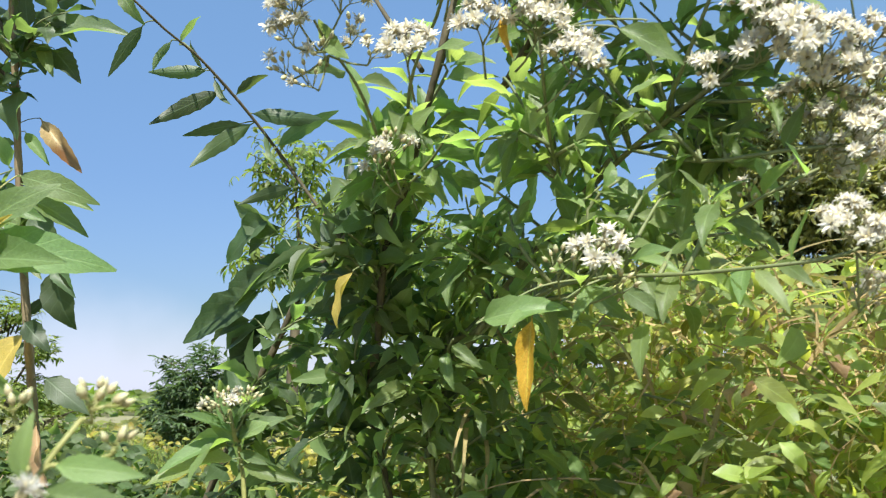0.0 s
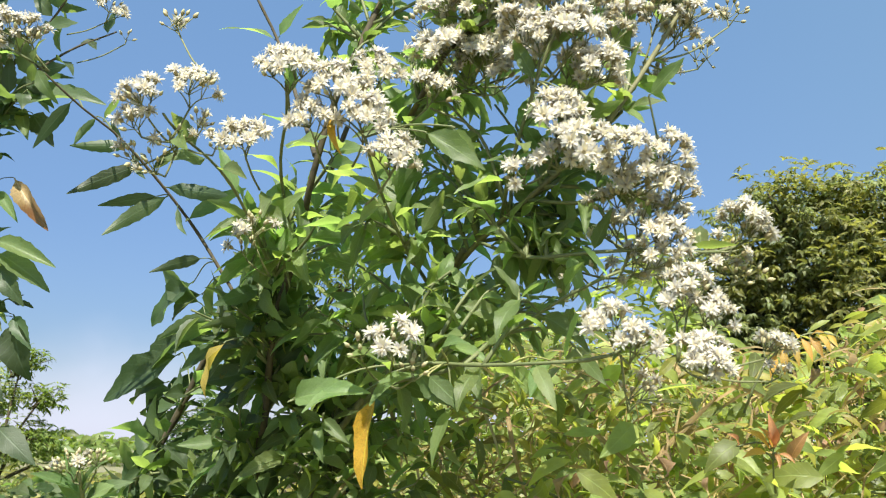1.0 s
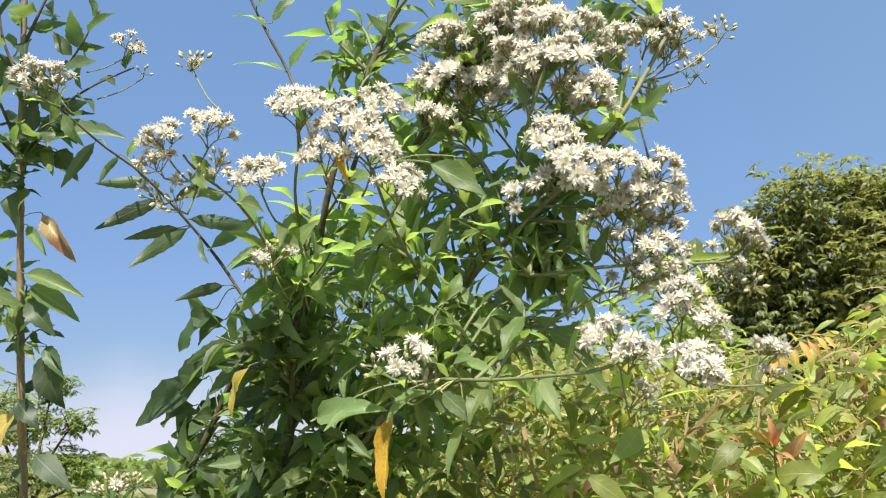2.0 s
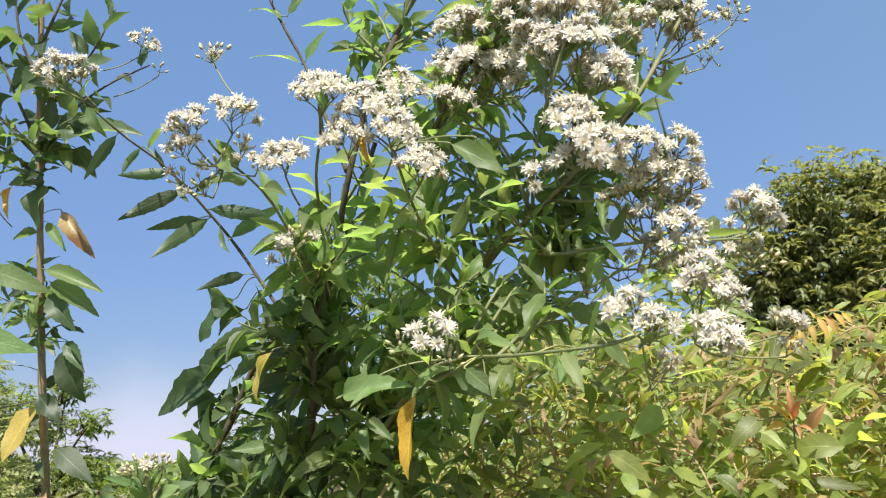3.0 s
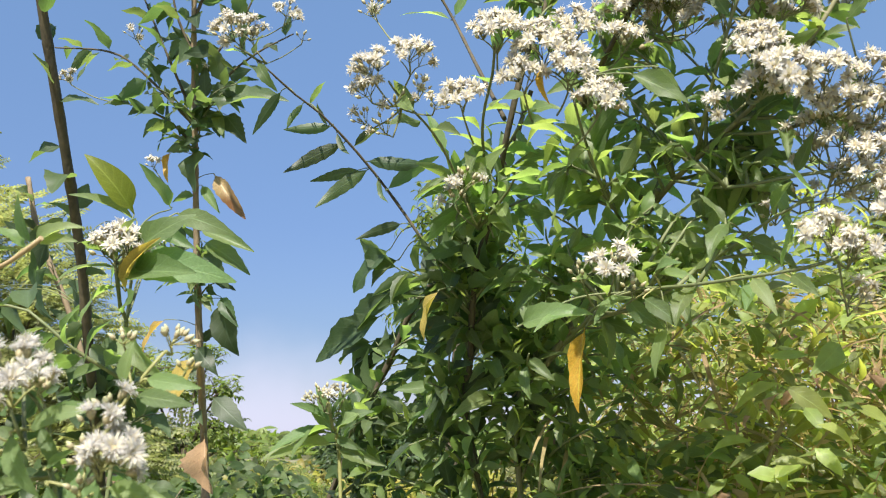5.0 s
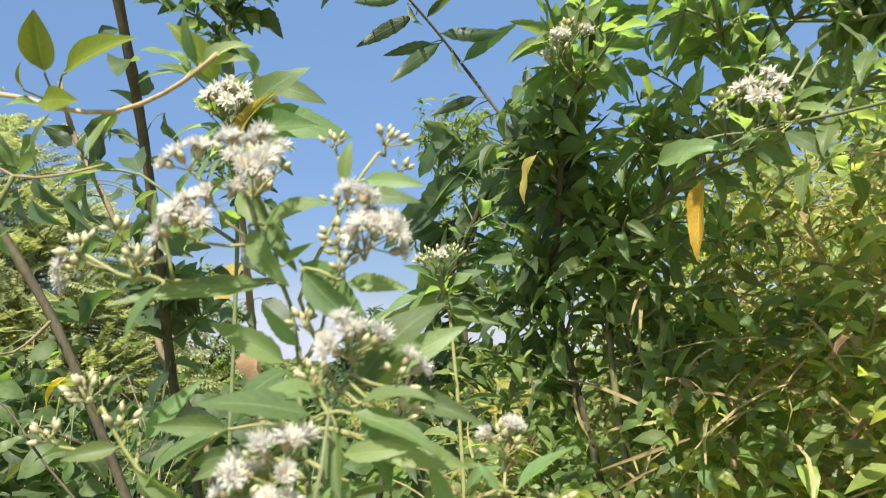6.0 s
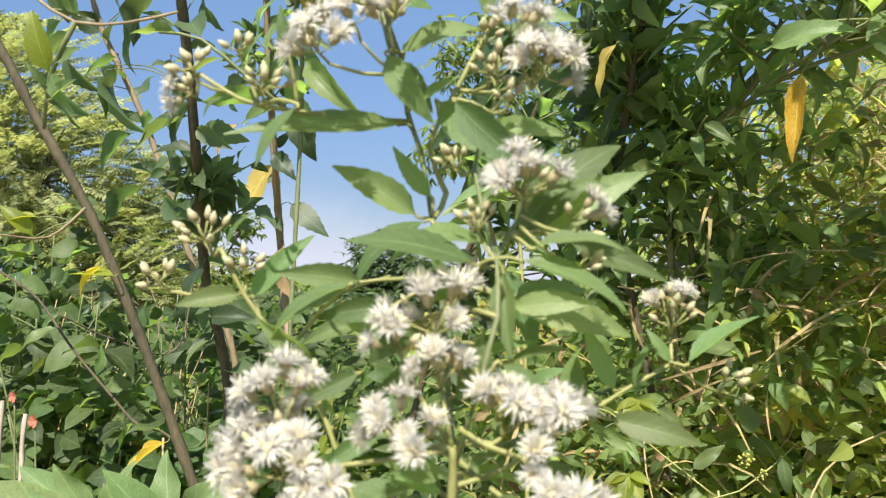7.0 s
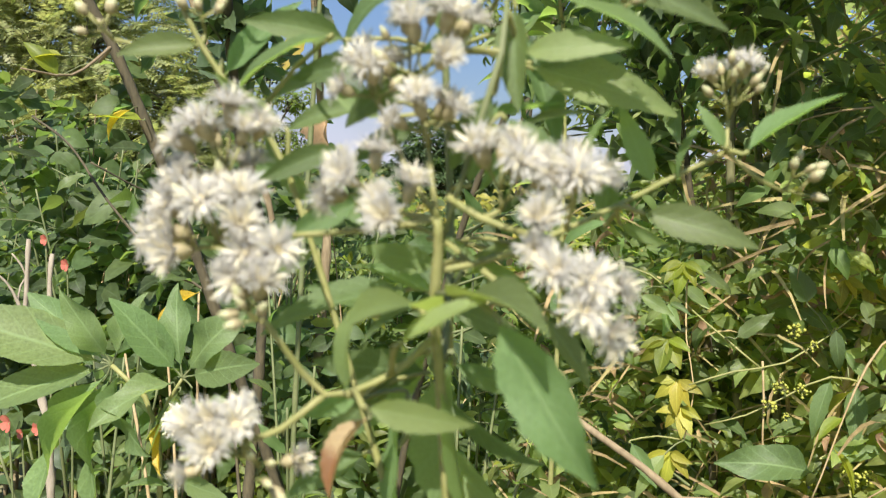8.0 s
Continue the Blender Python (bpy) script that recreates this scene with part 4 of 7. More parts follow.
# the leaves nearest the path, one by one, on their own runners
for k in range(64):
    x, y = rng.uniform(0.15, 2.1), rng.uniform(1.48, 1.95)
    y += 0.3 * max(0, 0.5 - x)
    z = vine_top(x, y) * rng.uniform(0.45, 0.97)
    a = Vector((x, y, z))
    b = a + Vector((rng.uniform(-0.35, 0.35), rng.uniform(-0.12, 0.1), rng.uniform(-0.18, 0.07)))
    c = b + (b - a) * 0.5 + Vector((rng.uniform(-0.1, 0.1), rng.uniform(-0.06, 0.06), rng.uniform(-0.22, 0.02)))
    runner, line = stem(vines, [a, a.lerp(b, 0.5) + Vector((0, 0, 0.02)), b, c], 0.0024, 0.0012, TAN_VINE if k % 3 else TWIG_GREEN, "runner", 5, 0.1, 0.04)
    leafy(runner, line, rng.randint(6, 10), 0.05, 0.085, ["hedge", "hedge", "fresh", "green"] if k % 4 else ["hedge", "lime"], 400 + k, 0.8, 0.5)


# ---- the shrubs ----

shrub = thing("flowering_shrub", (0.12, 1.95, 0), "tall dense green shrub with clusters of fluffy white flowers", "shrub", "white-flowered shrubs")
stem_a, stem_a_line = stem(shrub, [(-0.72, 1.9, -0.02), (-0.64, 1.9, 0.7), (-0.49, 1.9, 1.33), (-0.348, 1.88, 1.639), (-0.235, 1.849, 1.815), (-0.159, 1.814, 1.919), (-0.043, 1.774, 2.015), (0.094, 1.729, 2.153), (0.201, 1.663, 2.328)], 0.011, 0.005)
stem_b, stem_b_line = stem(shrub, [(0.1, 1.92, -0.02), (0.09, 1.9, 0.9), (-0.015, 1.816, 1.633), (0.014, 1.759, 1.793), (0.062, 1.684, 1.961), (0.124, 1.632, 2.067), (0.198, 1.537, 2.189), (0.254, 1.514, 2.341), (0.326, 1.538, 2.54), (0.371, 1.516, 2.676)], 0.01, 0.005)
stem_c, stem_c_line = stem(shrub, [(0.2, 1.9, -0.02), (0.22, 1.88, 0.8), (0.115, 1.848, 1.685), (0.203, 1.779, 1.81), (0.299, 1.708, 1.91), (0.399, 1.614, 1.983), (0.506, 1.493, 2.04), (0.595, 1.426, 2.08), (0.69, 1.397, 2.148), (0.739, 1.398, 2.207), (0.777, 1.415, 2.272), (0.823, 1.44, 2.36)], 0.011, 0.003, OLIVE_BARK)
stem_d, stem_d_line = stem(shrub, [(0.55, 1.458, 2.064), (0.575, 1.391, 2.099), (0.598, 1.345, 2.136), (0.634, 1.296, 2.199), (0.664, 1.269, 2.254)], 0.0032, 0.002, TWIG_GREEN)
stem_e, stem_e_line = stem(shrub, [(0.203, 1.779, 1.81), (0.362, 1.529, 1.844), (0.454, 1.397, 1.846), (0.561, 1.308, 1.833), (0.696, 1.247, 1.831), (0.734, 1.237, 1.84)], 0.0034, 0.002, TWIG_GREEN)
twig_left, twig_left_line = stem(shrub, [(-0.041, 1.788, 1.967), (-0.095, 1.779, 2.045), (-0.165, 1.743, 2.161), (-0.196, 1.68, 2.227), (-0.226, 1.62, 2.282), (-0.25, 1.555, 2.324), (-0.272, 1.496, 2.348), (-0.309, 1.401, 2.402)], 0.0042, 0.0018)
twig_top, twig_top_line = stem(shrub, [(0.161, 1.614, 2.255), (0.045, 1.737, 2.449), (-0.052, 1.816, 2.626), (-0.093, 1.787, 2.718), (-0.132, 1.768, 2.809), (-0.17, 1.742, 2.93)], 0.005, 0.0025)
stem_f, stem_f_line = stem(shrub, [(0.124, 1.632, 2.067), (0.193, 1.434, 2.157), (0.277, 1.289, 2.191), (0.306, 1.23, 2.203)], 0.0032, 0.002, TWIG_GREEN)
stem_g, stem_g_line = stem(shrub, [(0.126, 1.559, 2.018), (0.143, 1.37, 2.123), (0.15, 1.222, 2.148), (0.15, 1.185, 2.161)], 0.003, 0.0018, TWIG_GREEN)
stem_h, stem_h_line = stem(shrub, [(0.399, 1.614, 1.983), (0.4, 1.432, 2.041), (0.409, 1.312, 2.087), (0.416, 1.249, 2.125)], 0.0032, 0.002, TWIG_GREEN)
stem_i, stem_i_line = stem(shrub, [(0.506, 1.493, 2.04), (0.596, 1.408, 1.991), (0.691, 1.377, 1.986), (0.775, 1.386, 1.987), (0.849, 1.454, 1.996), (0.891, 1.496, 2.02)], 0.003, 0.0018, TWIG_GREEN)
stem_j, stem_j_line = stem(shrub, [(0.307, 1.577, 2.188), (0.409, 1.478, 2.277), (0.489, 1.387, 2.313), (0.556, 1.351, 2.33)], 0.006, 0.003)
stem_k, stem_k_line = stem(shrub, [(0.595, 1.426, 2.08), (0.677, 1.395, 2.06), (0.745, 1.373, 2.07), (0.785, 1.352, 2.082)], 0.003, 0.0018, TWIG_GREEN)
stem_l, stem_l_line = stem(shrub, [(0.16, 1.9, 0.75), (0.1, 1.86, 1.3), (0.096, 1.814, 1.688), (0.177, 1.761, 1.771), (0.316, 1.69, 1.909), (0.476, 1.516, 2.035)], 0.009, 0.005, OLIVE_BARK)
stem_m, stem_m_line = stem(shrub, [(0.268, 1.67, 1.829), (0.372, 1.554, 1.838), (0.461, 1.486, 1.845), (0.661, 1.361, 1.927), (0.728, 1.362, 1.956)], 0.004, 0.002, TWIG_GREEN)
leafy(stem_d, stem_d_line, 6, 0.1, 0.09, ['green', 'fresh'], 101, 0.85, 0.45)
leafy(stem_e, stem_e_line, 9, 0.15, 0.105, ['green', 'fresh'], 102, 0.85, 0.45)
leafy(stem_f, stem_f_line, 7, 0.1, 0.1, 'green', 103, 0.85, 0.45)
leafy(stem_g, stem_g_line, 8, 0.1, 0.1, ['green', 'fresh'], 104, 0.85, 0.45)
leafy(stem_h, stem_h_line, 8, 0.1, 0.1, ['green', 'fresh'], 105, 0.85, 0.45)
leafy(stem_i, stem_i_line, 9, 0.15, 0.09, ['green', 'fresh'], 106, 0.85, 0.45)
leafy(stem_j, stem_j_line, 8, 0.1, 0.11, 'green', 107, 0.85, 0.45)
leafy(stem_k, stem_k_line, 6, 0.1, 0.09, 'green', 108, 0.85, 0.45)
leafy(stem_m, stem_m_line, 8, 0.05, 0.1, ['green', 'fresh'], 109, 0.85, 0.45)
leaf(twig_left, (-0.196, 1.68, 2.227), (-0.31, 1.63, 2.14), "slim", 0.05, up=(-0.9, 0.5, 0.25))
leaf(twig_left, (-0.244, 1.645, 2.285), (-0.367, 1.587, 2.217), "slim", 0.05, up=(-0.9, 0.5, 0.25))
leaf(twig_left, (-0.264, 1.628, 2.322), (-0.355, 1.566, 2.307), "slim", 0.05, up=(-0.9, 0.5, 0.25))
leaf(twig_left, (-0.216, 1.673, 2.225), (-0.31, 1.614, 2.194), "slim", 0.05, up=(-0.9, 0.5, 0.25))
leaf(twig_left, (-0.322, 1.591, 2.377), (-0.355, 1.566, 2.307), "slim", 0.05, up=(-0.9, 0.5, 0.25))
leaf(twig_left, (-0.275, 1.623, 2.322), (-0.28, 1.577, 2.365), "slim", 0.05, up=(-0.9, 0.5, 0.25))
leaf(twig_left, (-0.311, 1.597, 2.368), (-0.252, 1.573, 2.411), "slim", 0.05, up=(-0.9, 0.5, 0.25))
leaf(twig_left, (-0.365, 1.566, 2.407), (-0.424, 1.542, 2.302), "slim", 0.05, up=(-0.9, 0.5, 0.25))
leaf(twig_left, (-0.141, 1.735, 2.104), (-0.258, 1.731, 2.084), "slim", 0.05, up=(-0.9, 0.5, 0.25))
leaf(twig_left, (-0.169, 1.704, 2.176), (-0.036, 1.702, 2.237), "slim", 0.05, up=(-0.9, 0.5, 0.25))
leaf(twig_left, (-0.208, 1.671, 2.243), (-0.055, 1.7, 2.219), "slim", 0.05, up=(-0.9, 0.5, 0.25))
leaf(twig_left, (-0.259, 1.633, 2.31), (-0.224, 1.632, 2.24), "slim", 0.05, up=(-0.9, 0.5, 0.25))
leaf(twig_left, (-0.183, 1.69, 2.206), (-0.156, 1.688, 2.132), "slim", 0.05, up=(-0.9, 0.5, 0.25))
leaf(twig_left, (-0.228, 1.655, 2.273), (-0.148, 1.64, 2.309), "slim", 0.05, up=(-0.9, 0.5, 0.25))
leaf(twig_top, (-0.057, 1.824, 2.631), (-0.177, 1.773, 2.657), "green", 0.4)
leaf(twig_top, (-0.056, 1.823, 2.637), (0.009, 1.828, 2.703), "green", 0.4)
leaf(twig_top, (-0.091, 1.783, 2.731), (-0.163, 1.742, 2.785), "green", 0.4)
leaf(twig_top, (-0.083, 1.782, 2.744), (-0.025, 1.785, 2.81), "green", 0.4)
leaf(twig_top, (-0.111, 1.761, 2.784), (-0.055, 1.77, 2.823), "green", 0.4)
# drooping leaves of the left edge take the leaf colour with shade in it
leaf(stem_a, (-0.264, 1.891, 2.094), (-0.412, 1.973, 2.005), "deep_shaded", -0.3, up=(-0.5, -0.8, 0.5))
leaf(stem_a, (-0.3, 1.923, 1.935), (-0.506, 1.991, 1.821), "deep_shaded", -0.3, up=(-0.5, -0.8, 0.5))
leaf(stem_a, (-0.321, 1.938, 1.856), (-0.474, 2.009, 1.8), "deep_shaded", -0.3, up=(-0.5, -0.8, 0.5))
leaf(stem_a, (-0.311, 1.949, 1.83), (-0.474, 2.025, 1.741), "deep_shaded", -0.3, up=(-0.5, -0.8, 0.5))
leaf(stem_a, (-0.25, 1.911, 2.04), (-0.39, 1.941, 2.143), "deep_shaded", -0.3, up=(-0.5, -0.8, 0.5))
leaf(stem_a, (-0.317, 1.962, 1.777), (-0.484, 2.031, 1.707), "deep_shaded", -0.3, up=(-0.5, -0.8, 0.5))
leaf(stem_a, (-0.211, 1.926, 2.04), (-0.337, 2.016, 1.948), "deep_shaded", -0.3, up=(-0.5, -0.8, 0.5))
leaf(stem_a, (-0.257, 1.928, 1.974), (-0.414, 1.996, 1.921), "deep_shaded", -0.3, up=(-0.5, -0.8, 0.5))
leaf(stem_a, (-0.197, 1.961, 1.934), (-0.324, 2.041, 1.878), "deep_shaded", -0.3, up=(-0.5, -0.8, 0.5))
leaf(stem_a, (-0.18, 1.99, 1.854), (-0.298, 2.09, 1.739), "deep_shaded", -0.3, up=(-0.5, -0.8, 0.5))
leaf(stem_a, (-0.281, 1.915, 1.988), (-0.425, 2.004, 1.88), "deep_shaded", -0.3, up=(-0.5, -0.8, 0.5))
leaf(stem_a, (-0.332, 1.93, 1.87), (-0.485, 1.997, 1.825), "deep_shaded", -0.3, up=(-0.5, -0.8, 0.5))
leaf(stem_a, (-0.283, 1.952, 1.856), (-0.422, 2.033, 1.782), "deep_shaded", -0.3, up=(-0.5, -0.8, 0.5))
leaf(stem_a, (-0.301, 1.96, 1.803), (-0.459, 2.047, 1.686), "deep_shaded", -0.3, up=(-0.5, -0.8, 0.5))
leaf(stem_a, (-0.254, 1.955, 1.882), (-0.384, 2.035, 1.823), "deep_shaded", -0.3, up=(-0.5, -0.8, 0.5))
leaf(stem_a, (-0.22, 1.945, 1.961), (-0.337, 2, 2.003), "deep_shaded", -0.3, up=(-0.5, -0.8, 0.5))
leaf(stem_a, (-0.189, 1.942, 2.013), (-0.3, 2.022, 1.975), "deep_shaded", -0.3, up=(-0.5, -0.8, 0.5))
leaf(stem_a, (-0.271, 1.994, 1.723), (-0.415, 2.071, 1.657), "deep_shaded", -0.3, up=(-0.5, -0.8, 0.5))
leaf(stem_a, (-0.224, 1.989, 1.802), (-0.354, 2.074, 1.726), "deep_shaded", -0.3, up=(-0.5, -0.8, 0.5))
leaf(stem_a, (-0.169, 1.964, 1.96), (-0.27, 2.061, 1.877), "deep_shaded", -0.3, up=(-0.5, -0.8, 0.5))
leaf(stem_a, (-0.14, 1.967, 1.986), (-0.24, 2.064, 1.905), "deep_shaded", -0.3, up=(-0.5, -0.8, 0.5))
leaf(stem_a, (-0.247, 1.905, 2.067), (-0.363, 1.987, 2.018), "deep_shaded", -0.3, up=(-0.5, -0.8, 0.5))
leaf(stem_b, (0.066, 1.516, 1.9), (0.029, 1.506, 1.81), "tarnished", 0.3)
leaf(stem_b, (0.157, 1.51, 2.036), (0.11, 1.483, 1.993), "green", 0.3)
leaf(stem_d, (0.537, 1.238, 2.123), (0.569, 1.244, 2.067), "fresh", 0.3)
leaf(stem_d, (0.503, 1.228, 2.116), (0.576, 1.247, 2.066), "fresh", 0.3)
leaf(stem_d, (0.661, 1.271, 2.166), (0.632, 1.249, 2.128), "sage", 0.3)
leaf(stem_d, (0.672, 1.274, 2.17), (0.7, 1.274, 2.127), "green", 0.3)
leaf(stem_d, (0.774, 1.312, 2.168), (0.822, 1.297, 2.202), "green", 0.3)
leaf(stem_d, (0.713, 1.353, 1.945), (0.676, 1.31, 1.97), "green", 0.3)
leaf(stem_e, (0.352, 1.481, 1.809), (0.337, 1.48, 1.676), "yellow", 0.1, label="drooping yellow leaf with brown spots")
leaf(stem_e, (0.374, 1.245, 2.161), (0.38, 1.242, 2.103), "yellow", 0.3, label="yellow dead leaf")
leaf(stem_e, (0.318, 1.276, 1.789), (0.424, 1.244, 1.804), "fresh", 0.4)
leaf(stem_e, (0.484, 1.326, 1.824), (0.54, 1.293, 1.78), "sage", 0.4)
leaf(stem_e, (0.589, 1.361, 1.838), (0.638, 1.327, 1.786), "green", 0.4)
leaf(stem_e, (0.552, 1.347, 1.838), (0.527, 1.286, 1.788), "green", 0.4)
leaf(stem_e, (0.634, 1.375, 1.845), (0.621, 1.32, 1.79), "sage", 0.4)
leaf(stem_e, (0.477, 1.323, 1.824), (0.431, 1.246, 1.804), "sage", 0.4)
leaf(stem_e, (0.408, 1.305, 1.803), (0.359, 1.226, 1.783), "fresh", 0.4)
leaf(stem_e, (0.44, 1.31, 1.825), (0.422, 1.229, 1.854), "green", 0.4)
leaf(stem_e, (0.672, 1.387, 1.852), (0.704, 1.343, 1.814), "green", 0.4)
leaf(stem_e, (0.502, 1.324, 1.854), (0.535, 1.267, 1.867), "sage", 0.4)
leaf(stem_e, (0.605, 1.343, 1.921), (0.578, 1.28, 1.873), "green", 0.4)
leaf(stem_e, (0.51, 1.346, 1.786), (0.504, 1.3, 1.709), "green", 0.4)
fill(shrub, [stem_a_line, stem_b_line, stem_c_line, stem_e_line, stem_h_line, stem_i_line, stem_f_line, stem_g_line], (0.219, 1.621, 2.111), (0.185, 0.22, 0.152), 23, 110, 0.117, ['green', 'green', 'fresh'], turn=0.37)
# twigs on the left mix in leaves coloured as if shaded
fill(shrub, [stem_a_line, stem_b_line, stem_c_line, stem_e_line, stem_h_line, stem_i_line, stem_f_line, stem_g_line], (-0.023, 1.753, 1.997), (0.145, 0.2, 0.157), 22, 111, 0.126, ['deep_shaded', 'green', 'deep_shaded'], turn=0.37)
fill(shrub, [stem_a_line, stem_b_line, stem_c_line, stem_l_line], (-0.078, 1.865, 1.767), (0.187, 0.22, 0.150), 10, 112, 0.131, ['deep_shaded', 'green', 'deep_shaded'], turn=0.37)
fill(shrub, [stem_a_line, stem_b_line, stem_c_line, stem_e_line, stem_h_line, stem_i_line, stem_f_line, stem_g_line], (0.412, 1.547, 2.039), (0.147, 0.2, 0.167), 20, 113, 0.092, ['green', 'fresh'], turn=0.37)
fill(shrub, [stem_a_line, stem_b_line, stem_c_line, stem_l_line], (0.225, 1.774, 1.777), (0.168, 0.22, 0.135), 10, 114, 0.117, ['green', 'fresh', 'fresh'], turn=0.37)
fill(shrub, [stem_i_line, stem_k_line, stem_c_line, stem_e_line], (0.635, 1.423, 1.986), (0.101, 0.14, 0.093), 8, 115, 0.076, ['green', 'fresh'], turn=0.37)
fill(shrub, [stem_b_line, stem_j_line, stem_c_line], (0.465, 1.499, 2.276), (0.137, 0.2, 0.118), 25, 116, 0.088, ['green', 'fresh'], turn=0.37)
fill(shrub, [stem_c_line, stem_d_line], (0.685, 1.475, 2.07), (0.085, 0.09, 0.09), 9, 131, 0.08, ['green', 'deep_shaded', 'fresh'], turn=0.37)
fill(shrub, [stem_c_line, stem_d_line], (0.702, 1.432, 2.235), (0.079, 0.14, 0.096), 7, 117, 0.076, ['green', 'fresh'], turn=0.37)
fill(shrub, [stem_c_line, stem_b_line, stem_j_line], (0.549, 1.523, 2.492), (0.203, 0.25, 0.112), 20, 118, 0.088, 'green', turn=0.37)
fill(shrub, [stem_b_line], (0.259, 1.528, 2.489), (0.076, 0.15, 0.120), 10, 119, 0.092, 'green', turn=0.37)
fill(shrub, [stem_a_line, stem_b_line, stem_c_line, stem_l_line], (0.046, 1.843, 1.729), (0.197, 0.22, 0.197), 16, 120, 0.117, ['green', 'fresh', 'fresh'], turn=0.37)
fill(shrub, [stem_a_line, stem_b_line, stem_c_line, stem_l_line], (-0.165, 1.880, 1.585), (0.160, 0.2, 0.210), 22, 121, 0.121, ['deep_shaded', 'green', 'deep_shaded'], turn=0.37)
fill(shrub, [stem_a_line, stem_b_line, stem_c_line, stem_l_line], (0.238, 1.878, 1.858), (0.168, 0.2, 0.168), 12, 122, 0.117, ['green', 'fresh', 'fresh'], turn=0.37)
fill(shrub, [stem_a_line, stem_b_line, stem_c_line, stem_l_line], (-0.025, 2.035, 1.059), (0.245, 0.2, 0.196), 25, 123, 0.126, ['deep_shaded', 'green', 'deep_shaded'], turn=0.37)
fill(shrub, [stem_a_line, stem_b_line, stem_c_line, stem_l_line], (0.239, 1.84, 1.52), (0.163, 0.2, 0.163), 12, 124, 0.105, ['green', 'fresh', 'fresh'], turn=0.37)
fill(shrub, [stem_a_line, stem_b_line, stem_c_line, stem_l_line], (-0.264, 1.901, 1.12), (0.209, 0.22, 0.295), 18, 125, 0.121, ['deep_shaded', 'green', 'deep_shaded'], turn=0.37)
fill(shrub, [stem_c_line, stem_e_line, stem_i_line], (0.549, 1.566, 1.984), (0.114, 0.15, 0.066), 14, 126, 0.088, ['green', 'fresh'], turn=0.37)
fill(shrub, [stem_a_line, stem_b_line, stem_c_line, stem_l_line], (0.131, 1.738, 1.958), (0.090, 0.15, 0.090), 8, 127, 0.117, ['green', 'fresh'], turn=0.37)
fill(shrub, [stem_c_line, stem_e_line, stem_i_line], (0.617, 1.543, 1.954), (0.055, 0.12, 0.055), 8, 128, 0.084, ['green', 'fresh'], turn=0.37)
fill(shrub, [stem_l_line, stem_m_line, stem_e_line, stem_c_line], (0.183, 1.835, 1.631), (0.169, 0.12, 0.119), 8, 129, 0.0957, ['green', 'fresh', 'fresh'], turn=0.37)
cluster(shrub, (0.521, 1.467, 2.266), (0.482, 1.358, 2.373), 0.031, 12, 3, 130, 1.155)
cluster(shrub, (0.521, 1.467, 2.266), (0.506, 1.38, 2.324), 0.029, 12, 3, 131, 1.155)
cluster(shrub, (0.521, 1.467, 2.266), (0.541, 1.4, 2.297), 0.025, 11, 3, 132, 1.155)
cluster(shrub, (0.521, 1.467, 2.266), (0.466, 1.371, 2.308), 0.023, 7, 3, 133, 1.155)
cluster(shrub, (0.659, 1.463, 1.98), (0.705, 1.428, 1.967), 0.025, 2, 8, 134, 1.05)
cluster(shrub, (0.659, 1.463, 1.98), (0.754, 1.439, 1.99), 0.028, 3, 8, 135, 1.05)
cluster(shrub, (0.659, 1.463, 1.98), (0.656, 1.417, 1.945), 0.020, 1, 7, 136, 1.05)
cluster(shrub, (0.764, 1.501, 1.977), (0.786, 1.457, 1.965), 0.021, 2, 6, 137, 1.05)
cluster(shrub, (0.764, 1.501, 1.977), (0.826, 1.458, 2.011), 0.021, 2, 7, 138, 1.05)
cluster(shrub, (0.764, 1.501, 1.977), (0.879, 1.488, 1.97), 0.018, 1, 7, 139, 1.05)
cluster(shrub, (0.764, 1.501, 1.977), (0.846, 1.472, 1.987), 0.016, 2, 5, 140, 1.05)
cluster(shrub, (0.291, 1.276, 2.178), (0.319, 1.207, 2.222), 0.033, 19, 3, 141, 1.155)
cluster(shrub, (0.352, 1.305, 2.152), (0.378, 1.236, 2.197), 0.037, 22, 3, 142, 1.155)
cluster(shrub, (0.375, 1.305, 2.108), (0.419, 1.242, 2.153), 0.031, 16, 3, 143, 1.155)
cluster(shrub, (0.4, 1.298, 2.049), (0.461, 1.241, 2.094), 0.025, 15, 2, 144, 1.155)
cluster(shrub, (0.336, 1.303, 2.103), (0.35, 1.228, 2.15), 0.026, 9, 5, 145, 1.155)
cluster(shrub, (0.244, 1.287, 2.079), (0.258, 1.212, 2.127), 0.023, 11, 4, 146, 1.155)
cluster(shrub, (0.37, 1.335, 2.189), (0.42, 1.274, 2.234), 0.027, 12, 3, 147, 1.155)
cluster(shrub, (0.389, 1.397, 2.186), (0.476, 1.349, 2.234), 0.026, 11, 4, 148, 1.155)
cluster(shrub, (0.148, 1.205, 2.128), (0.137, 1.153, 2.179), 0.025, 12, 2, 149, 1.05)
cluster(shrub, (0.148, 1.205, 2.128), (0.186, 1.196, 2.207), 0.029, 12, 4, 150, 1.05)
cluster(shrub, (0.148, 1.205, 2.128), (0.125, 1.16, 2.142), 0.018, 7, 1, 151, 1.05)
cluster(shrub, (0.154, 1.218, 2.128), (0.111, 1.176, 2.106), 0.018, 1, 6, 152, 1)
cluster(shrub, (0.154, 1.218, 2.128), (0.137, 1.189, 2.093), 0.022, 1, 8, 153, 1)
cluster(shrub, (0.154, 1.218, 2.128), (0.158, 1.197, 2.132), 0.022, 2, 6, 154, 1)
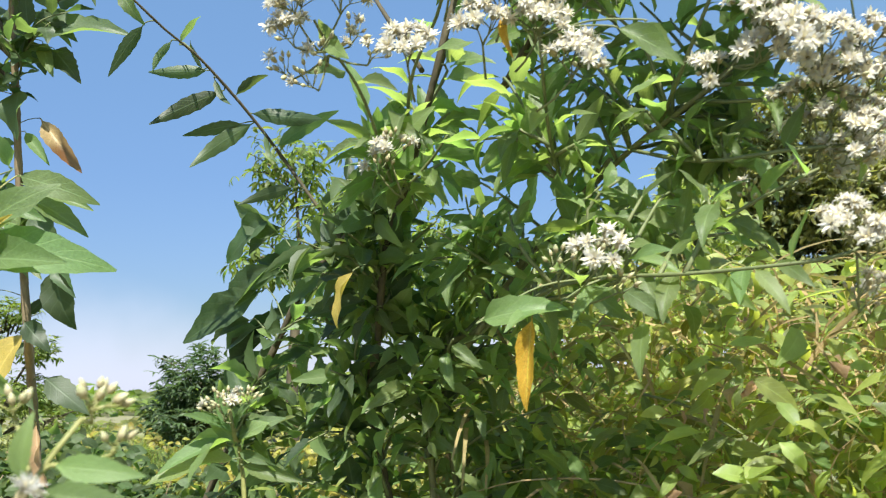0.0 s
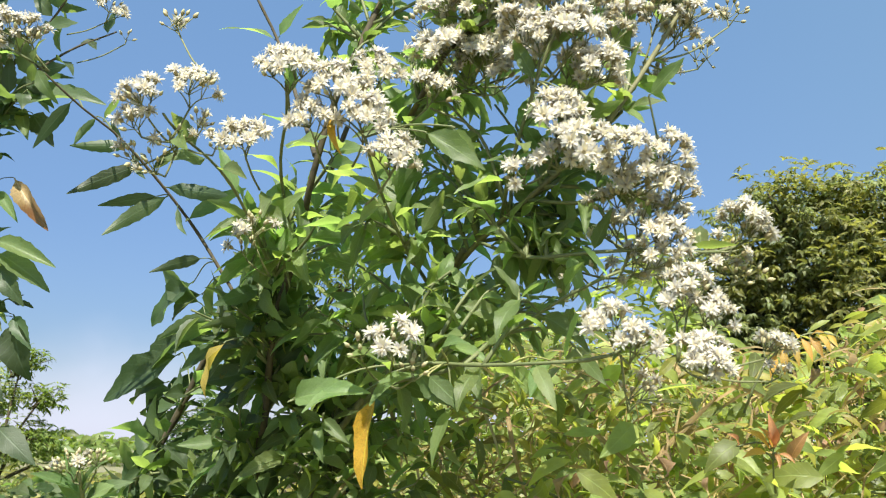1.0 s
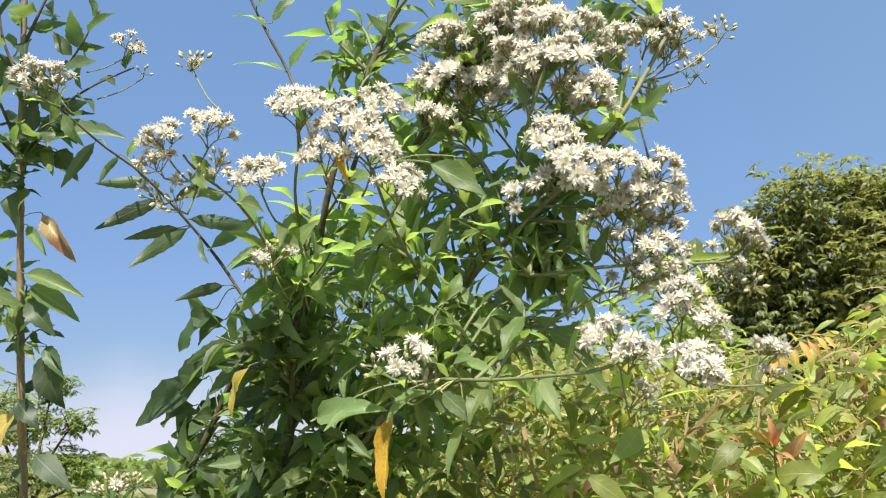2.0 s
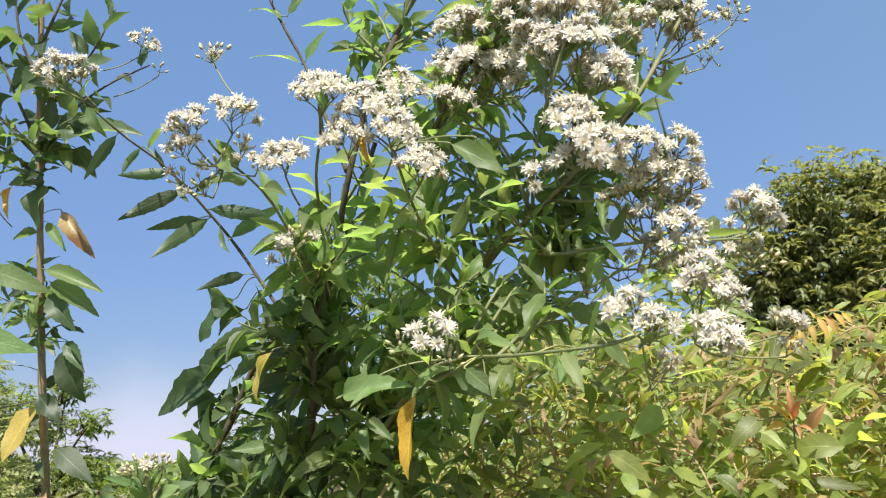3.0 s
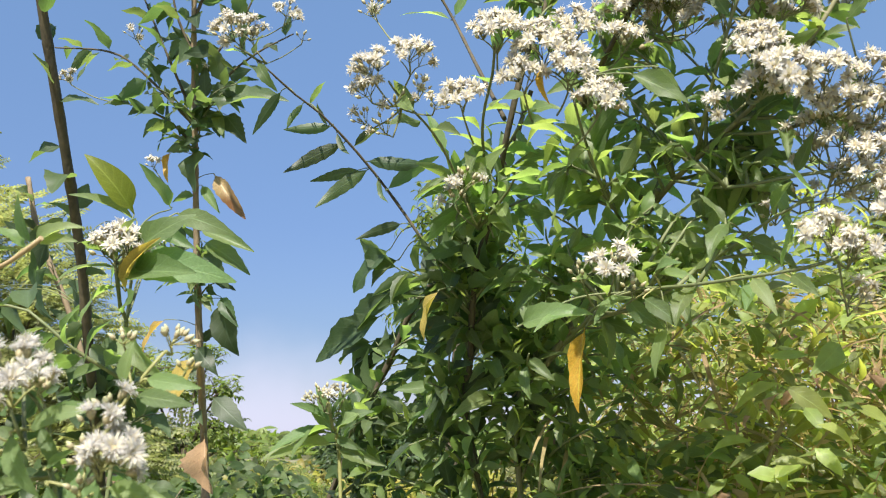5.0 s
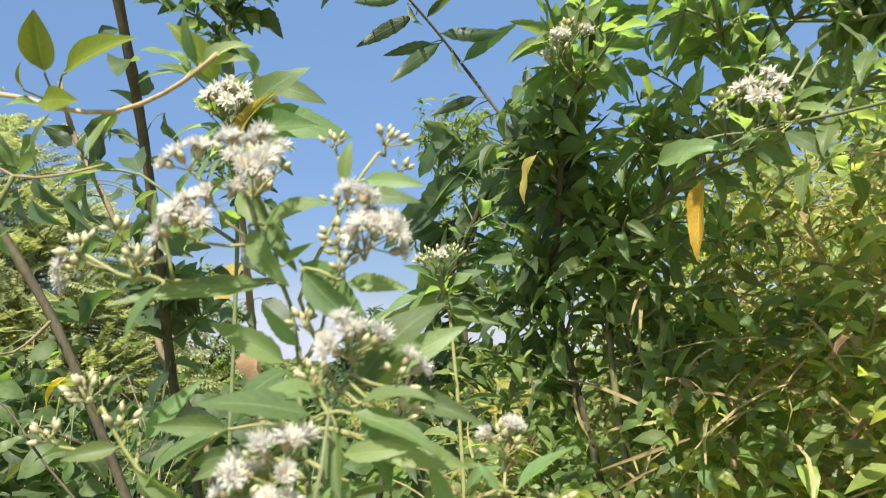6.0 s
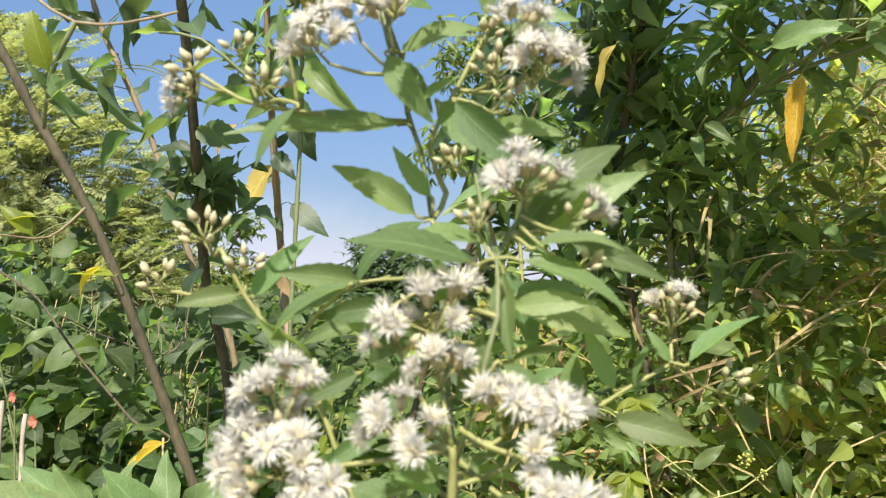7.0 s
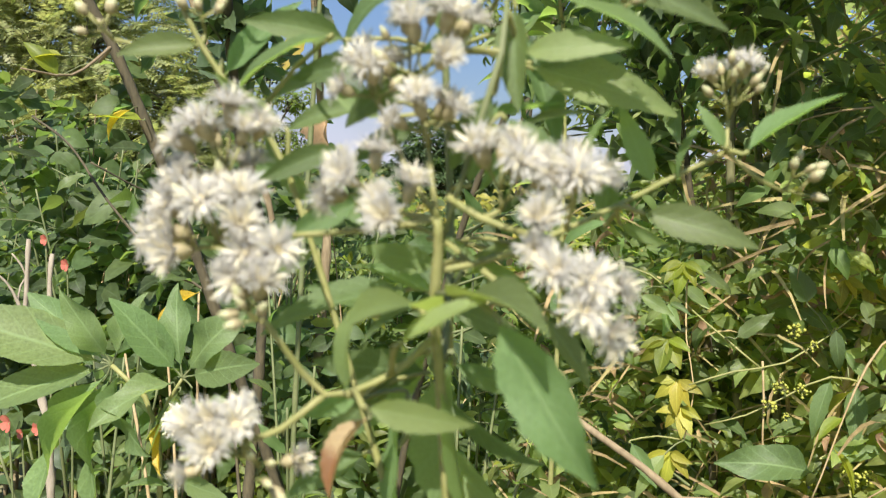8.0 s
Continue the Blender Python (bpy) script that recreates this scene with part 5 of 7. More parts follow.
cluster(shrub, (0.148, 1.205, 2.128), (0.195, 1.214, 2.156), 0.020, 2, 5, 155, 1)
cluster(shrub, (0.154, 1.218, 2.128), (0.216, 1.229, 2.131), 0.019, 1, 6, 156, 1)
cluster(shrub, (0.038, 1.432, 2.35), (-0.07, 1.483, 2.499), 0.032, 1, 9, 157, 1.3)
cluster(shrub, (0.514, 1.411, 2.26), (0.495, 1.368, 2.308), 0.034, 16, 4, 158, 1.208)
cluster(shrub, (0.514, 1.411, 2.26), (0.555, 1.363, 2.288), 0.033, 16, 3, 159, 1.208)
cluster(shrub, (0.514, 1.411, 2.26), (0.513, 1.379, 2.37), 0.031, 12, 3, 160, 1.208)
cluster(shrub, (0.514, 1.411, 2.26), (0.576, 1.349, 2.364), 0.032, 16, 3, 161, 1.208)
cluster(shrub, (0.628, 1.307, 2.192), (0.66, 1.312, 2.329), 0.037, 22, 3, 162, 1.208)
cluster(shrub, (0.628, 1.307, 2.192), (0.688, 1.286, 2.263), 0.032, 20, 3, 163, 1.208)
cluster(shrub, (0.628, 1.307, 2.192), (0.645, 1.282, 2.261), 0.027, 15, 2, 164, 1.208)
cluster(shrub, (0.628, 1.307, 2.192), (0.718, 1.3, 2.216), 0.030, 20, 3, 165, 1.208)
cluster(shrub, (0.628, 1.307, 2.192), (0.61, 1.323, 2.304), 0.025, 12, 3, 166, 1.208)
cluster(shrub, (0.64, 1.34, 2.09), (0.669, 1.26, 2.139), 0.029, 20, 4, 167, 1.155)
cluster(shrub, (0.64, 1.34, 2.09), (0.694, 1.248, 2.097), 0.028, 20, 3, 168, 1.155)
cluster(shrub, (0.64, 1.34, 2.09), (0.667, 1.274, 2.088), 0.023, 8, 5, 169, 1.155)
cluster(shrub, (0.64, 1.34, 2.09), (0.607, 1.299, 2.077), 0.017, 5, 2, 170, 1.155)
cluster(shrub, (0.744, 1.375, 2.062), (0.739, 1.306, 2.105), 0.024, 11, 2, 171, 1.103)
cluster(shrub, (0.744, 1.375, 2.062), (0.792, 1.337, 2.104), 0.025, 11, 2, 172, 1.103)
cluster(shrub, (0.744, 1.375, 2.062), (0.774, 1.339, 2.075), 0.023, 7, 4, 173, 1.103)
cluster(shrub, (0.744, 1.375, 2.062), (0.807, 1.355, 2.057), 0.022, 7, 5, 174, 1.103)
cluster(shrub, (0.737, 1.383, 1.986), (0.733, 1.371, 2.062), 0.027, 5, 6, 175, 1.103)
cluster(shrub, (0.737, 1.383, 1.986), (0.757, 1.367, 2.029), 0.028, 8, 6, 176, 1.103)
cluster(shrub, (0.737, 1.383, 1.986), (0.785, 1.364, 2), 0.025, 9, 4, 177, 1.103)
cluster(shrub, (0.737, 1.383, 1.986), (0.774, 1.367, 1.974), 0.020, 6, 3, 178, 1.103)
cluster(shrub, (0.744, 1.375, 2.062), (0.723, 1.337, 2.09), 0.017, 4, 3, 179, 1.103)
cluster(shrub, (0.744, 1.375, 2.062), (0.75, 1.353, 2.071), 0.022, 6, 4, 180, 1.103)
cluster(shrub, (0.737, 1.383, 1.986), (0.716, 1.387, 2.023), 0.023, 4, 6, 181, 1.05)
cluster(shrub, (0.737, 1.383, 1.986), (0.746, 1.391, 1.971), 0.021, 5, 5, 182, 1.05)
cluster(shrub, (0.737, 1.383, 1.986), (0.703, 1.384, 2.054), 0.016, 3, 4, 183, 1.05)
cluster(shrub, (0.849, 1.454, 1.996), (0.886, 1.476, 2.045), 0.030, 14, 3, 184, 1.103)
cluster(shrub, (0.849, 1.454, 1.996), (0.866, 1.48, 2.005), 0.030, 3, 9, 185, 1.05)
cluster(shrub, (0.849, 1.454, 1.996), (0.902, 1.512, 1.979), 0.022, 0, 7, 186, 1.05)
cluster(shrub, (0.849, 1.454, 1.996), (0.903, 1.487, 2.029), 0.018, 8, 1, 187, 1.103)
cluster(shrub, (0.733, 1.248, 1.835), (0.725, 1.225, 1.87), 0.023, 11, 1, 188, 0.9975)
cluster(shrub, (0.733, 1.248, 1.835), (0.754, 1.241, 1.85), 0.023, 11, 1, 189, 0.9975)
cluster(shrub, (0.792, 1.304, 1.832), (0.811, 1.286, 1.92), 0.024, 12, 1, 190, 0.9975)
cluster(shrub, (0.792, 1.304, 1.832), (0.796, 1.286, 1.9), 0.020, 7, 1, 191, 0.9975)
cluster(shrub, (0.792, 1.304, 1.832), (0.834, 1.282, 1.885), 0.022, 9, 2, 192, 0.9975)
cluster(shrub, (0.792, 1.304, 1.832), (0.82, 1.246, 1.839), 0.020, 9, 1, 193, 0.9975)
cluster(shrub, (0.792, 1.304, 1.832), (0.83, 1.244, 1.821), 0.017, 8, 1, 194, 0.9975)
cluster(shrub, (0.792, 1.304, 1.832), (0.904, 1.391, 1.863), 0.018, 7, 4, 195, 0.9975)
cluster(shrub, (0.792, 1.304, 1.832), (0.908, 1.402, 1.83), 0.012, 2, 2, 196, 0.95)
cluster(shrub, (0.733, 1.248, 1.835), (0.752, 1.299, 1.799), 0.025, 3, 8, 197, 0.95)
cluster(shrub, (0.404, 1.386, 1.819), (0.471, 1.234, 1.859), 0.024, 8, 3, 198, 1.103)
cluster(shrub, (0.404, 1.386, 1.819), (0.421, 1.251, 1.853), 0.021, 0, 8, 199, 1.05)
cluster(shrub, (0.404, 1.386, 1.819), (0.492, 1.251, 1.826), 0.018, 0, 6, 200, 1.05)
cluster(shrub, (0.167, 1.47, 1.996), (0.172, 1.398, 2.063), 0.032, 5, 6, 201, 1.103)
cluster(shrub, (0.167, 1.47, 1.996), (0.155, 1.401, 2.031), 0.021, 2, 4, 202, 1.05)
cluster(shrub, (0.765, 1.442, 2.28), (0.785, 1.428, 2.352), 0.030, 11, 4, 203, 1.155)
cluster(shrub, (0.765, 1.442, 2.28), (0.835, 1.454, 2.365), 0.030, 11, 4, 204, 1.155)
cluster(shrub, (0.765, 1.442, 2.28), (0.819, 1.467, 2.336), 0.023, 7, 5, 205, 1.155)
cluster(shrub, (0.765, 1.442, 2.28), (0.906, 1.613, 2.439), 0.026, 1, 9, 206, 1.1)
cluster(shrub, (0.765, 1.442, 2.28), (0.853, 1.614, 2.369), 0.026, 1, 8, 207, 1.1)
cluster(shrub, (0.765, 1.442, 2.28), (0.791, 1.503, 2.29), 0.022, 4, 6, 208, 1.1)
cluster(shrub, (-0.297, 1.429, 2.396), (-0.344, 1.37, 2.468), 0.043, 12, 3, 209, 1.418)
cluster(shrub, (-0.297, 1.429, 2.396), (-0.309, 1.388, 2.448), 0.025, 5, 4, 210, 1.365)
cluster(shrub, (0.733, 1.434, 1.995), (0.768, 1.407, 2.057), 0.024, 7, 4, 211, 0.8925)
cluster(shrub, (0.733, 1.434, 1.995), (0.794, 1.41, 2.041), 0.023, 7, 5, 212, 0.8925)
cluster(shrub, (0.733, 1.434, 1.995), (0.802, 1.431, 2.017), 0.021, 4, 5, 213, 0.8925)
cluster(shrub, (0.738, 1.394, 2.065), (0.791, 1.386, 2.085), 0.021, 7, 3, 214, 0.8925)
cluster(shrub, (0.495, 1.426, 2.26), (0.441, 1.418, 2.338), 0.032, 11, 4, 215, 1.103)
cluster(shrub, (0.618, 1.357, 2.198), (0.617, 1.338, 2.263), 0.029, 12, 3, 216, 1.103)
cluster(shrub, (0.618, 1.357, 2.198), (0.681, 1.346, 2.236), 0.028, 12, 3, 217, 1.103)
cluster(shrub, (0.495, 1.426, 2.26), (0.572, 1.379, 2.254), 0.025, 5, 4, 218, 1.103)
cluster(shrub, (0.618, 1.357, 2.198), (0.699, 1.394, 2.362), 0.035, 16, 3, 219, 1.103)
cluster(shrub, (0.618, 1.357, 2.198), (0.728, 1.417, 2.319), 0.032, 11, 3, 220, 1.103)
cluster(shrub, (0.618, 1.357, 2.198), (0.745, 1.445, 2.36), 0.027, 7, 5, 221, 1.103)
cluster(shrub, (0.618, 1.357, 2.198), (0.625, 1.329, 2.38), 0.034, 15, 3, 222, 1.103)
cluster(shrub, (0.495, 1.426, 2.26), (0.512, 1.403, 2.286), 0.026, 7, 3, 223, 1.103)
cluster(shrub, (0.495, 1.426, 2.26), (0.424, 1.446, 2.409), 0.026, 5, 4, 224, 1.103)
twig_end, twig_end_line = stem(shrub, [(-0.309, 1.401, 2.402), (-0.333, 1.366, 2.417)], 0.0025, 0.002, TWIG_GREEN)
leaf(twig_end, (-0.309, 1.401, 2.402), (-0.279, 1.38, 2.438), "green", 0.4)
leaf(twig_end, (-0.318, 1.395, 2.41), (-0.356, 1.362, 2.401), "green", 0.4)
leaf(twig_end, (-0.304, 1.405, 2.393), (-0.265, 1.417, 2.325), "green", 0.4)
fan, fan_line = stem(vines, [(0.877, 1.622, 1.791), (0.908, 1.604, 1.857), (0.953, 1.608, 1.898), (0.995, 1.621, 1.906), (1.027, 1.636, 1.897)], 0.0018, 0.0008, TWIG_GREEN, "runner")
leaf(fan, (0.926, 1.606, 1.873), (0.915, 1.589, 1.842), "orange", 0)
leaf(fan, (0.935, 1.607, 1.882), (0.936, 1.595, 1.845), "orange", 0)
leaf(fan, (0.949, 1.609, 1.891), (0.955, 1.599, 1.856), "orange", 0)
leaf(fan, (0.962, 1.611, 1.898), (0.974, 1.604, 1.864), "orange", 0)
leaf(fan, (0.974, 1.615, 1.901), (0.989, 1.607, 1.869), "orange", 0)
leaf(fan, (0.987, 1.619, 1.904), (1.002, 1.609, 1.879), "orange", 0)
leaf(fan, (0.935, 1.606, 1.883), (0.915, 1.573, 1.895), "orange", 0)
leaf(fan, (0.957, 1.61, 1.896), (0.946, 1.581, 1.907), "orange", 0)
leaf(fan, (0.978, 1.616, 1.903), (0.989, 1.597, 1.907), "orange", 0)
leaf(fan, (0.999, 1.623, 1.904), (1.01, 1.611, 1.884), "orange", 0)
copper, copper_line = stem(vines, [(0.915, 1.622, 1.648), (0.904, 1.536, 1.704), (0.904, 1.502, 1.745)], 0.0022, 0.001, TWIG_GREEN, "runner")
leaf(copper, (0.903, 1.503, 1.741), (0.903, 1.47, 1.778), "red", 0)
leaf(copper, (0.905, 1.504, 1.74), (0.921, 1.479, 1.77), "red", 0)
leaf(copper, (0.902, 1.502, 1.74), (0.883, 1.466, 1.767), "orange", 0)
leaf(copper, (0.9, 1.502, 1.738), (0.864, 1.46, 1.762), "orange", 0)
leaf(copper, (0.906, 1.505, 1.735), (0.908, 1.49, 1.714), "red", 0)
leaf(copper, (0.924, 1.515, 1.726), (0.942, 1.489, 1.761), "red", 0)
leaf(copper, (0.895, 1.502, 1.734), (0.868, 1.47, 1.734), "orange", 0)
leaf(copper, (0.91, 1.507, 1.734), (0.929, 1.495, 1.725), "red", 0)
leaf(copper, (0.859, 1.486, 1.742), (0.854, 1.458, 1.76), "red", 0)

slender = thing("flowering_shrub", (-1.42, 2.45, 0), "slender upright shrub with sparse leaves and white flowers", "shrub", "white-flowered shrubs")
upright, upright_line = stem(slender, [(-1.42, 2.45, -0.02), (-1.374, 2.5, 1.098), (-1.464, 2.574, 1.499), (-1.424, 2.454, 2), (-1.375, 2.351, 2.377), (-1.317, 2.248, 2.725), (-1.276, 2.164, 3.099), (-1.221, 2.076, 3.514)], 0.02, 0.008, BARK_TAN)
spray_0, spray_0_line = stem(slender, [(-1.313, 2.239, 2.764), (-1.381, 2.141, 3), (-1.448, 2.038, 3.255)], 0.006, 0.0025, BARK_DARK)
# these leaves stand dark against the sky by their shaded colour
leafy(spray_0, spray_0_line, 12, 0.12, 0.16, ['ovate', 'deep_shaded', 'ovate'], 225, 0.9, 0.8)
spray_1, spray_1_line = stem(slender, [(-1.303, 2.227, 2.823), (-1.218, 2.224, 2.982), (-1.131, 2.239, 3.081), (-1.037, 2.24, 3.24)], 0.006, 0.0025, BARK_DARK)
leafy(spray_1, spray_1_line, 13, 0.12, 0.16, ['ovate', 'deep_shaded', 'ovate'], 226, 0.9, 0.8)
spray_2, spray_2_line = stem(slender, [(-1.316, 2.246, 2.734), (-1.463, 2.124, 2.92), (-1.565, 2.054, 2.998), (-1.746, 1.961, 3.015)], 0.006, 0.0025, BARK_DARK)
leafy(spray_2, spray_2_line, 13, 0.12, 0.16, ['ovate', 'deep_shaded', 'ovate'], 227, 0.9, 0.8)
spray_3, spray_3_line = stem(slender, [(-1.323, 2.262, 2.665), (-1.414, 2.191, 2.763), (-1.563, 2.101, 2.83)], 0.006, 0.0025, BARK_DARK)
leafy(spray_3, spray_3_line, 11, 0.12, 0.16, ['ovate', 'deep_shaded', 'ovate'], 228, 0.9, 0.8)
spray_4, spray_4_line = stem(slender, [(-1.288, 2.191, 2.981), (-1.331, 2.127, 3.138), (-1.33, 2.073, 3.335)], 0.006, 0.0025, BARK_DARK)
leafy(spray_4, spray_4_line, 11, 0.12, 0.16, ['ovate', 'deep_shaded', 'ovate'], 229, 0.9, 0.8)
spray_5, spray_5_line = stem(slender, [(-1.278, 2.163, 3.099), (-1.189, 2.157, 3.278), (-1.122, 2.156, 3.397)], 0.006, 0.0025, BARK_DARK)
leafy(spray_5, spray_5_line, 11, 0.12, 0.16, ['ovate', 'deep_shaded', 'ovate'], 230, 0.9, 0.8)
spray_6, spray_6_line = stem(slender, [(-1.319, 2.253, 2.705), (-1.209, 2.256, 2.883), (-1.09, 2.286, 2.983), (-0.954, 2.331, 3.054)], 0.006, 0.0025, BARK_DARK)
leafy(spray_6, spray_6_line, 10, 0.12, 0.16, ['ovate', 'deep_shaded', 'ovate'], 231, 0.9, 0.8)
leafy(upright, upright_line, 16, 0.4, 0.13, ['ovate', 'deep_shaded'], 252, 0.9, 0.9)
fill(slender, [upright_line], (-1.307, 2.199, 2.922), (0.22, 0.18, 0.28), 7, 232, 0.135, ['ovate', 'deep_shaded', 'ovate'], turn=0.37)
fill(slender, [upright_line], (-1.38, 2.344, 2.271), (0.15, 0.16, 0.18), 9, 233, 0.115, ['deep_shaded', 'fresh'], turn=0.37)
leaf(upright, (-1.312, 2.269, 2.66), (-1.306, 2.262, 2.489), "round", 0.1)
leaf(upright, (-1.274, 2.313, 2.567), (-1.158, 2.358, 2.398), "brown", 0.1)
leaf(upright, (-1.318, 2.302, 2.527), (-1.237, 2.315, 2.416), "sage", 0.1)
leaf(upright, (-1.348, 2.332, 2.369), (-1.143, 2.398, 2.278), "fresh", 0.1)
leaf(upright, (-1.337, 2.348, 2.33), (-1.163, 2.406, 2.214), "fresh", 0.1)
leaf(upright, (-1.341, 2.357, 2.291), (-1.236, 2.388, 2.155), "ovate", 0.1)
leaf(upright, (-1.293, 2.426, 2.124), (-1.26, 2.444, 1.908), "round", 0.1)
leaf(upright, (-1.301, 2.419, 2.133), (-1.222, 2.432, 2.019), "ovate", 0.1)
leaf(upright, (-1.399, 2.43, 1.925), (-1.467, 2.394, 1.732), "amber", 0.1)
leaf(upright, (-1.409, 2.504, 1.64), (-1.378, 2.518, 1.436), "dry", 0.1)
leaf(upright, (-1.373, 2.482, 1.782), (-1.233, 2.527, 1.657), "ovate", 0.1)
leaf(upright, (-1.493, 2.35, 2.052), (-1.554, 2.295, 1.938), "tarnished", 0.1)
leaf(upright, (-1.402, 2.421, 1.955), (-1.31, 2.435, 1.854), "ovate", 0.1)
leaf(upright, (-1.211, 2.285, 2.775), (-1.123, 2.302, 2.659), "ovate", 0.1)
leaf(upright, (-1.237, 2.268, 2.794), (-1.185, 2.27, 2.668), "sage", 0.1)
leaf(upright, (-1.291, 2.239, 2.804), (-0.975, 2.336, 2.797), "ovate", 0.1)
leaf(upright, (-1.407, 2.227, 2.645), (-1.389, 2.213, 2.521), "yellow", 0.1)
leaf(upright, (-1.359, 2.348, 2.29), (-1.372, 2.325, 2.143), "fresh", 0.1)
cluster(slender, (-1.097, 2.269, 3.032), (-0.949, 2.292, 3.122), 0.044, 8, 4, 234, 1.5750000000000002)
cluster(slender, (-1.294, 2.226, 2.843), (-1.263, 2.194, 2.933), 0.032, 3, 2, 235, 1.5)
cluster(slender, (-1.408, 2.137, 2.97), (-1.46, 2.064, 3.058), 0.040, 3, 3, 236, 1.5)
cluster(slender, (-1.561, 2.106, 2.816), (-1.703, 1.99, 2.904), 0.028, 5, 1, 237, 1.5750000000000002)
cluster(slender, (-1.075, 2.304, 2.944), (-0.907, 2.336, 3.035), 0.024, 0, 4, 238, 1.5)
cluster(slender, (-1.421, 2.259, 2.507), (-1.451, 2.196, 2.598), 0.028, 3, 2, 239, 1.5)

leaner = thing("shrub_stem", (-1.15, 1.75, 0), "dark slender woody stem with sparse green leaves", "shrub", "bare stems")
mast, mast_line = stem(leaner, [(-1.1, 1.8, -0.02), (-1.146, 1.944, 1.067), (-1.125, 1.819, 1.492), (-0.987, 1.625, 1.829), (-0.901, 1.485, 2.113), (-0.779, 1.238, 2.559), (-0.758, 1.127, 2.871)], 0.016, 0.0105)
leaf(mast, (-1.052, 1.738, 1.606), (-1.122, 1.645, 1.63), "ovate", 0.4)
leaf(mast, (-1.056, 1.729, 1.735), (-1.108, 1.646, 1.742), "round", 0.4)
leaf(mast, (-1.073, 1.711, 1.922), (-1.22, 1.587, 1.769), "ovate", 0.4)
leaf(mast, (-1.067, 1.716, 1.879), (-0.919, 1.737, 1.842), "ovate", 0.4)
leaf(mast, (-1.079, 1.706, 1.951), (-1.095, 1.651, 1.771), "ovate", 0.4)
leaf(mast, (-1.056, 1.739, 1.549), (-1.062, 1.687, 1.407), "ovate", 0.4)
leaf(mast, (-1.062, 1.724, 1.778), (-0.945, 1.728, 1.772), "fresh", 0.4)
leaf(mast, (-1.048, 1.751, 1.405), (-0.925, 1.757, 1.408), "round", 0.4)
leaf(mast, (-1.043, 1.757, 1.348), (-1.076, 1.686, 1.295), "fresh", 0.4)
leaf(mast, (-1.09, 1.695, 2.051), (-1.141, 1.614, 2.022), "ovate", 0.4)
leaf(mast, (-1.096, 1.688, 2.123), (-1.152, 1.601, 2.162), "ovate", 0.4)
leaf(mast, (-1.104, 1.601, 2.215), (-1.126, 1.558, 2.061), "round", 0.2, up=(-0.6, -0.5, 0.5))
leaf(mast, (-1.085, 1.636, 2.053), (-1.017, 1.635, 1.914), "round", 0.2, up=(-0.6, -0.5, 0.5))
leaf(mast, (-1.295, 1.522, 2.108), (-1.331, 1.461, 2.02), "round", 0.2, up=(-0.6, -0.5, 0.5))
leaf(mast, (-1.203, 1.58, 2.028), (-1.2, 1.548, 1.887), "ovate", 0.2, up=(-0.6, -0.5, 0.5))
leaf(mast, (-1.14, 1.594, 2.143), (-1.164, 1.549, 1.995), "round", 0.2, up=(-0.6, -0.5, 0.5))
leaf(mast, (-1.231, 1.568, 2.015), (-1.142, 1.583, 1.844), "round", 0.2, up=(-0.6, -0.5, 0.5))
leaf(mast, (-1.362, 1.502, 2.02), (-1.264, 1.519, 1.861), "ovate", 0.2, up=(-0.6, -0.5, 0.5))
leaf(mast, (-1.319, 1.517, 2.062), (-1.217, 1.53, 1.944), "ovate", 0.2, up=(-0.6, -0.5, 0.5))
leaf(mast, (-1.003, 1.655, 2.196), (-0.933, 1.649, 2.096), "ovate", 0.2, up=(-0.6, -0.5, 0.5))
leafy(mast, mast_line, 26, 0.40, 0.135, ['ovate', 'round', 'deep_shaded'], 251, 0.9, 0.8)
fill(leaner, [mast_line], (-1.066, 1.78, 1.742), (0.162, 0.2, 0.177), 11, 240, 0.109, ['ovate', 'round'], turn=0.37)

prop = thing("shrub_stem", (-0.72, 1.9, 0), "bare brown stem leaning out from the thicket", "shrub", "bare stems")
lean, lean_line = stem(prop, [(-0.72, 1.90, -0.02), (-0.965, 1.64, 0.985), (-1.035, 1.575, 1.253), (-1.092, 1.511, 1.476), (-1.156, 1.457, 1.67), (-1.239, 1.381, 1.872), (-1.296, 1.333, 2.016), (-1.409, 1.24, 2.254)], 0.0145, 0.01, BARK_DARK)
stem(prop, [(-1.171, 1.44, 1.627), (-1.114, 1.423, 1.652), (-1.098, 1.322, 1.582), (-1.094, 1.212, 1.581)], 0.004, 0.002, BARK_TAN, "twig")
leaf(lean, (-1.093, 1.463, 1.527), (-1.139, 1.42, 1.463), "yellow", 0.4)
leaf(lean, (-1.222, 1.391, 1.634), (-1.283, 1.338, 1.625), "lime", 0.4)
leaf(lean, (-1.234, 1.388, 1.589), (-1.282, 1.336, 1.663), "lime", 0.4)
leaf(lean, (-1.067, 1.477, 1.504), (-1.143, 1.417, 1.488), "limebroad", 0.4)

wand = thing("shrub_stem", (-1.5, 2.3, 0), "thin pale brown stem with a few leaves", "shrub", "bare stems")
thin_wand, thin_wand_line = stem(wand, [(-1.55, 2.35, -0.02), (-1.431, 2.3, 1.135), (-1.552, 2.217, 1.531), (-1.641, 2.155, 1.852), (-1.713, 2.106, 2.078), (-1.819, 2.037, 2.342), (-1.867, 2.002, 2.549)], 0.013, 0.009, BARK_TAN)
leafy(thin_wand, thin_wand_line, 24, 0.40, 0.145, ['ovate', 'round'], 241, 0.9, 0.45)
leaf(thin_wand, (-1.697, 1.995, 2.205), (-1.664, 1.967, 1.991), "round", 0.2, up=(-0.6, -0.5, 0.5))
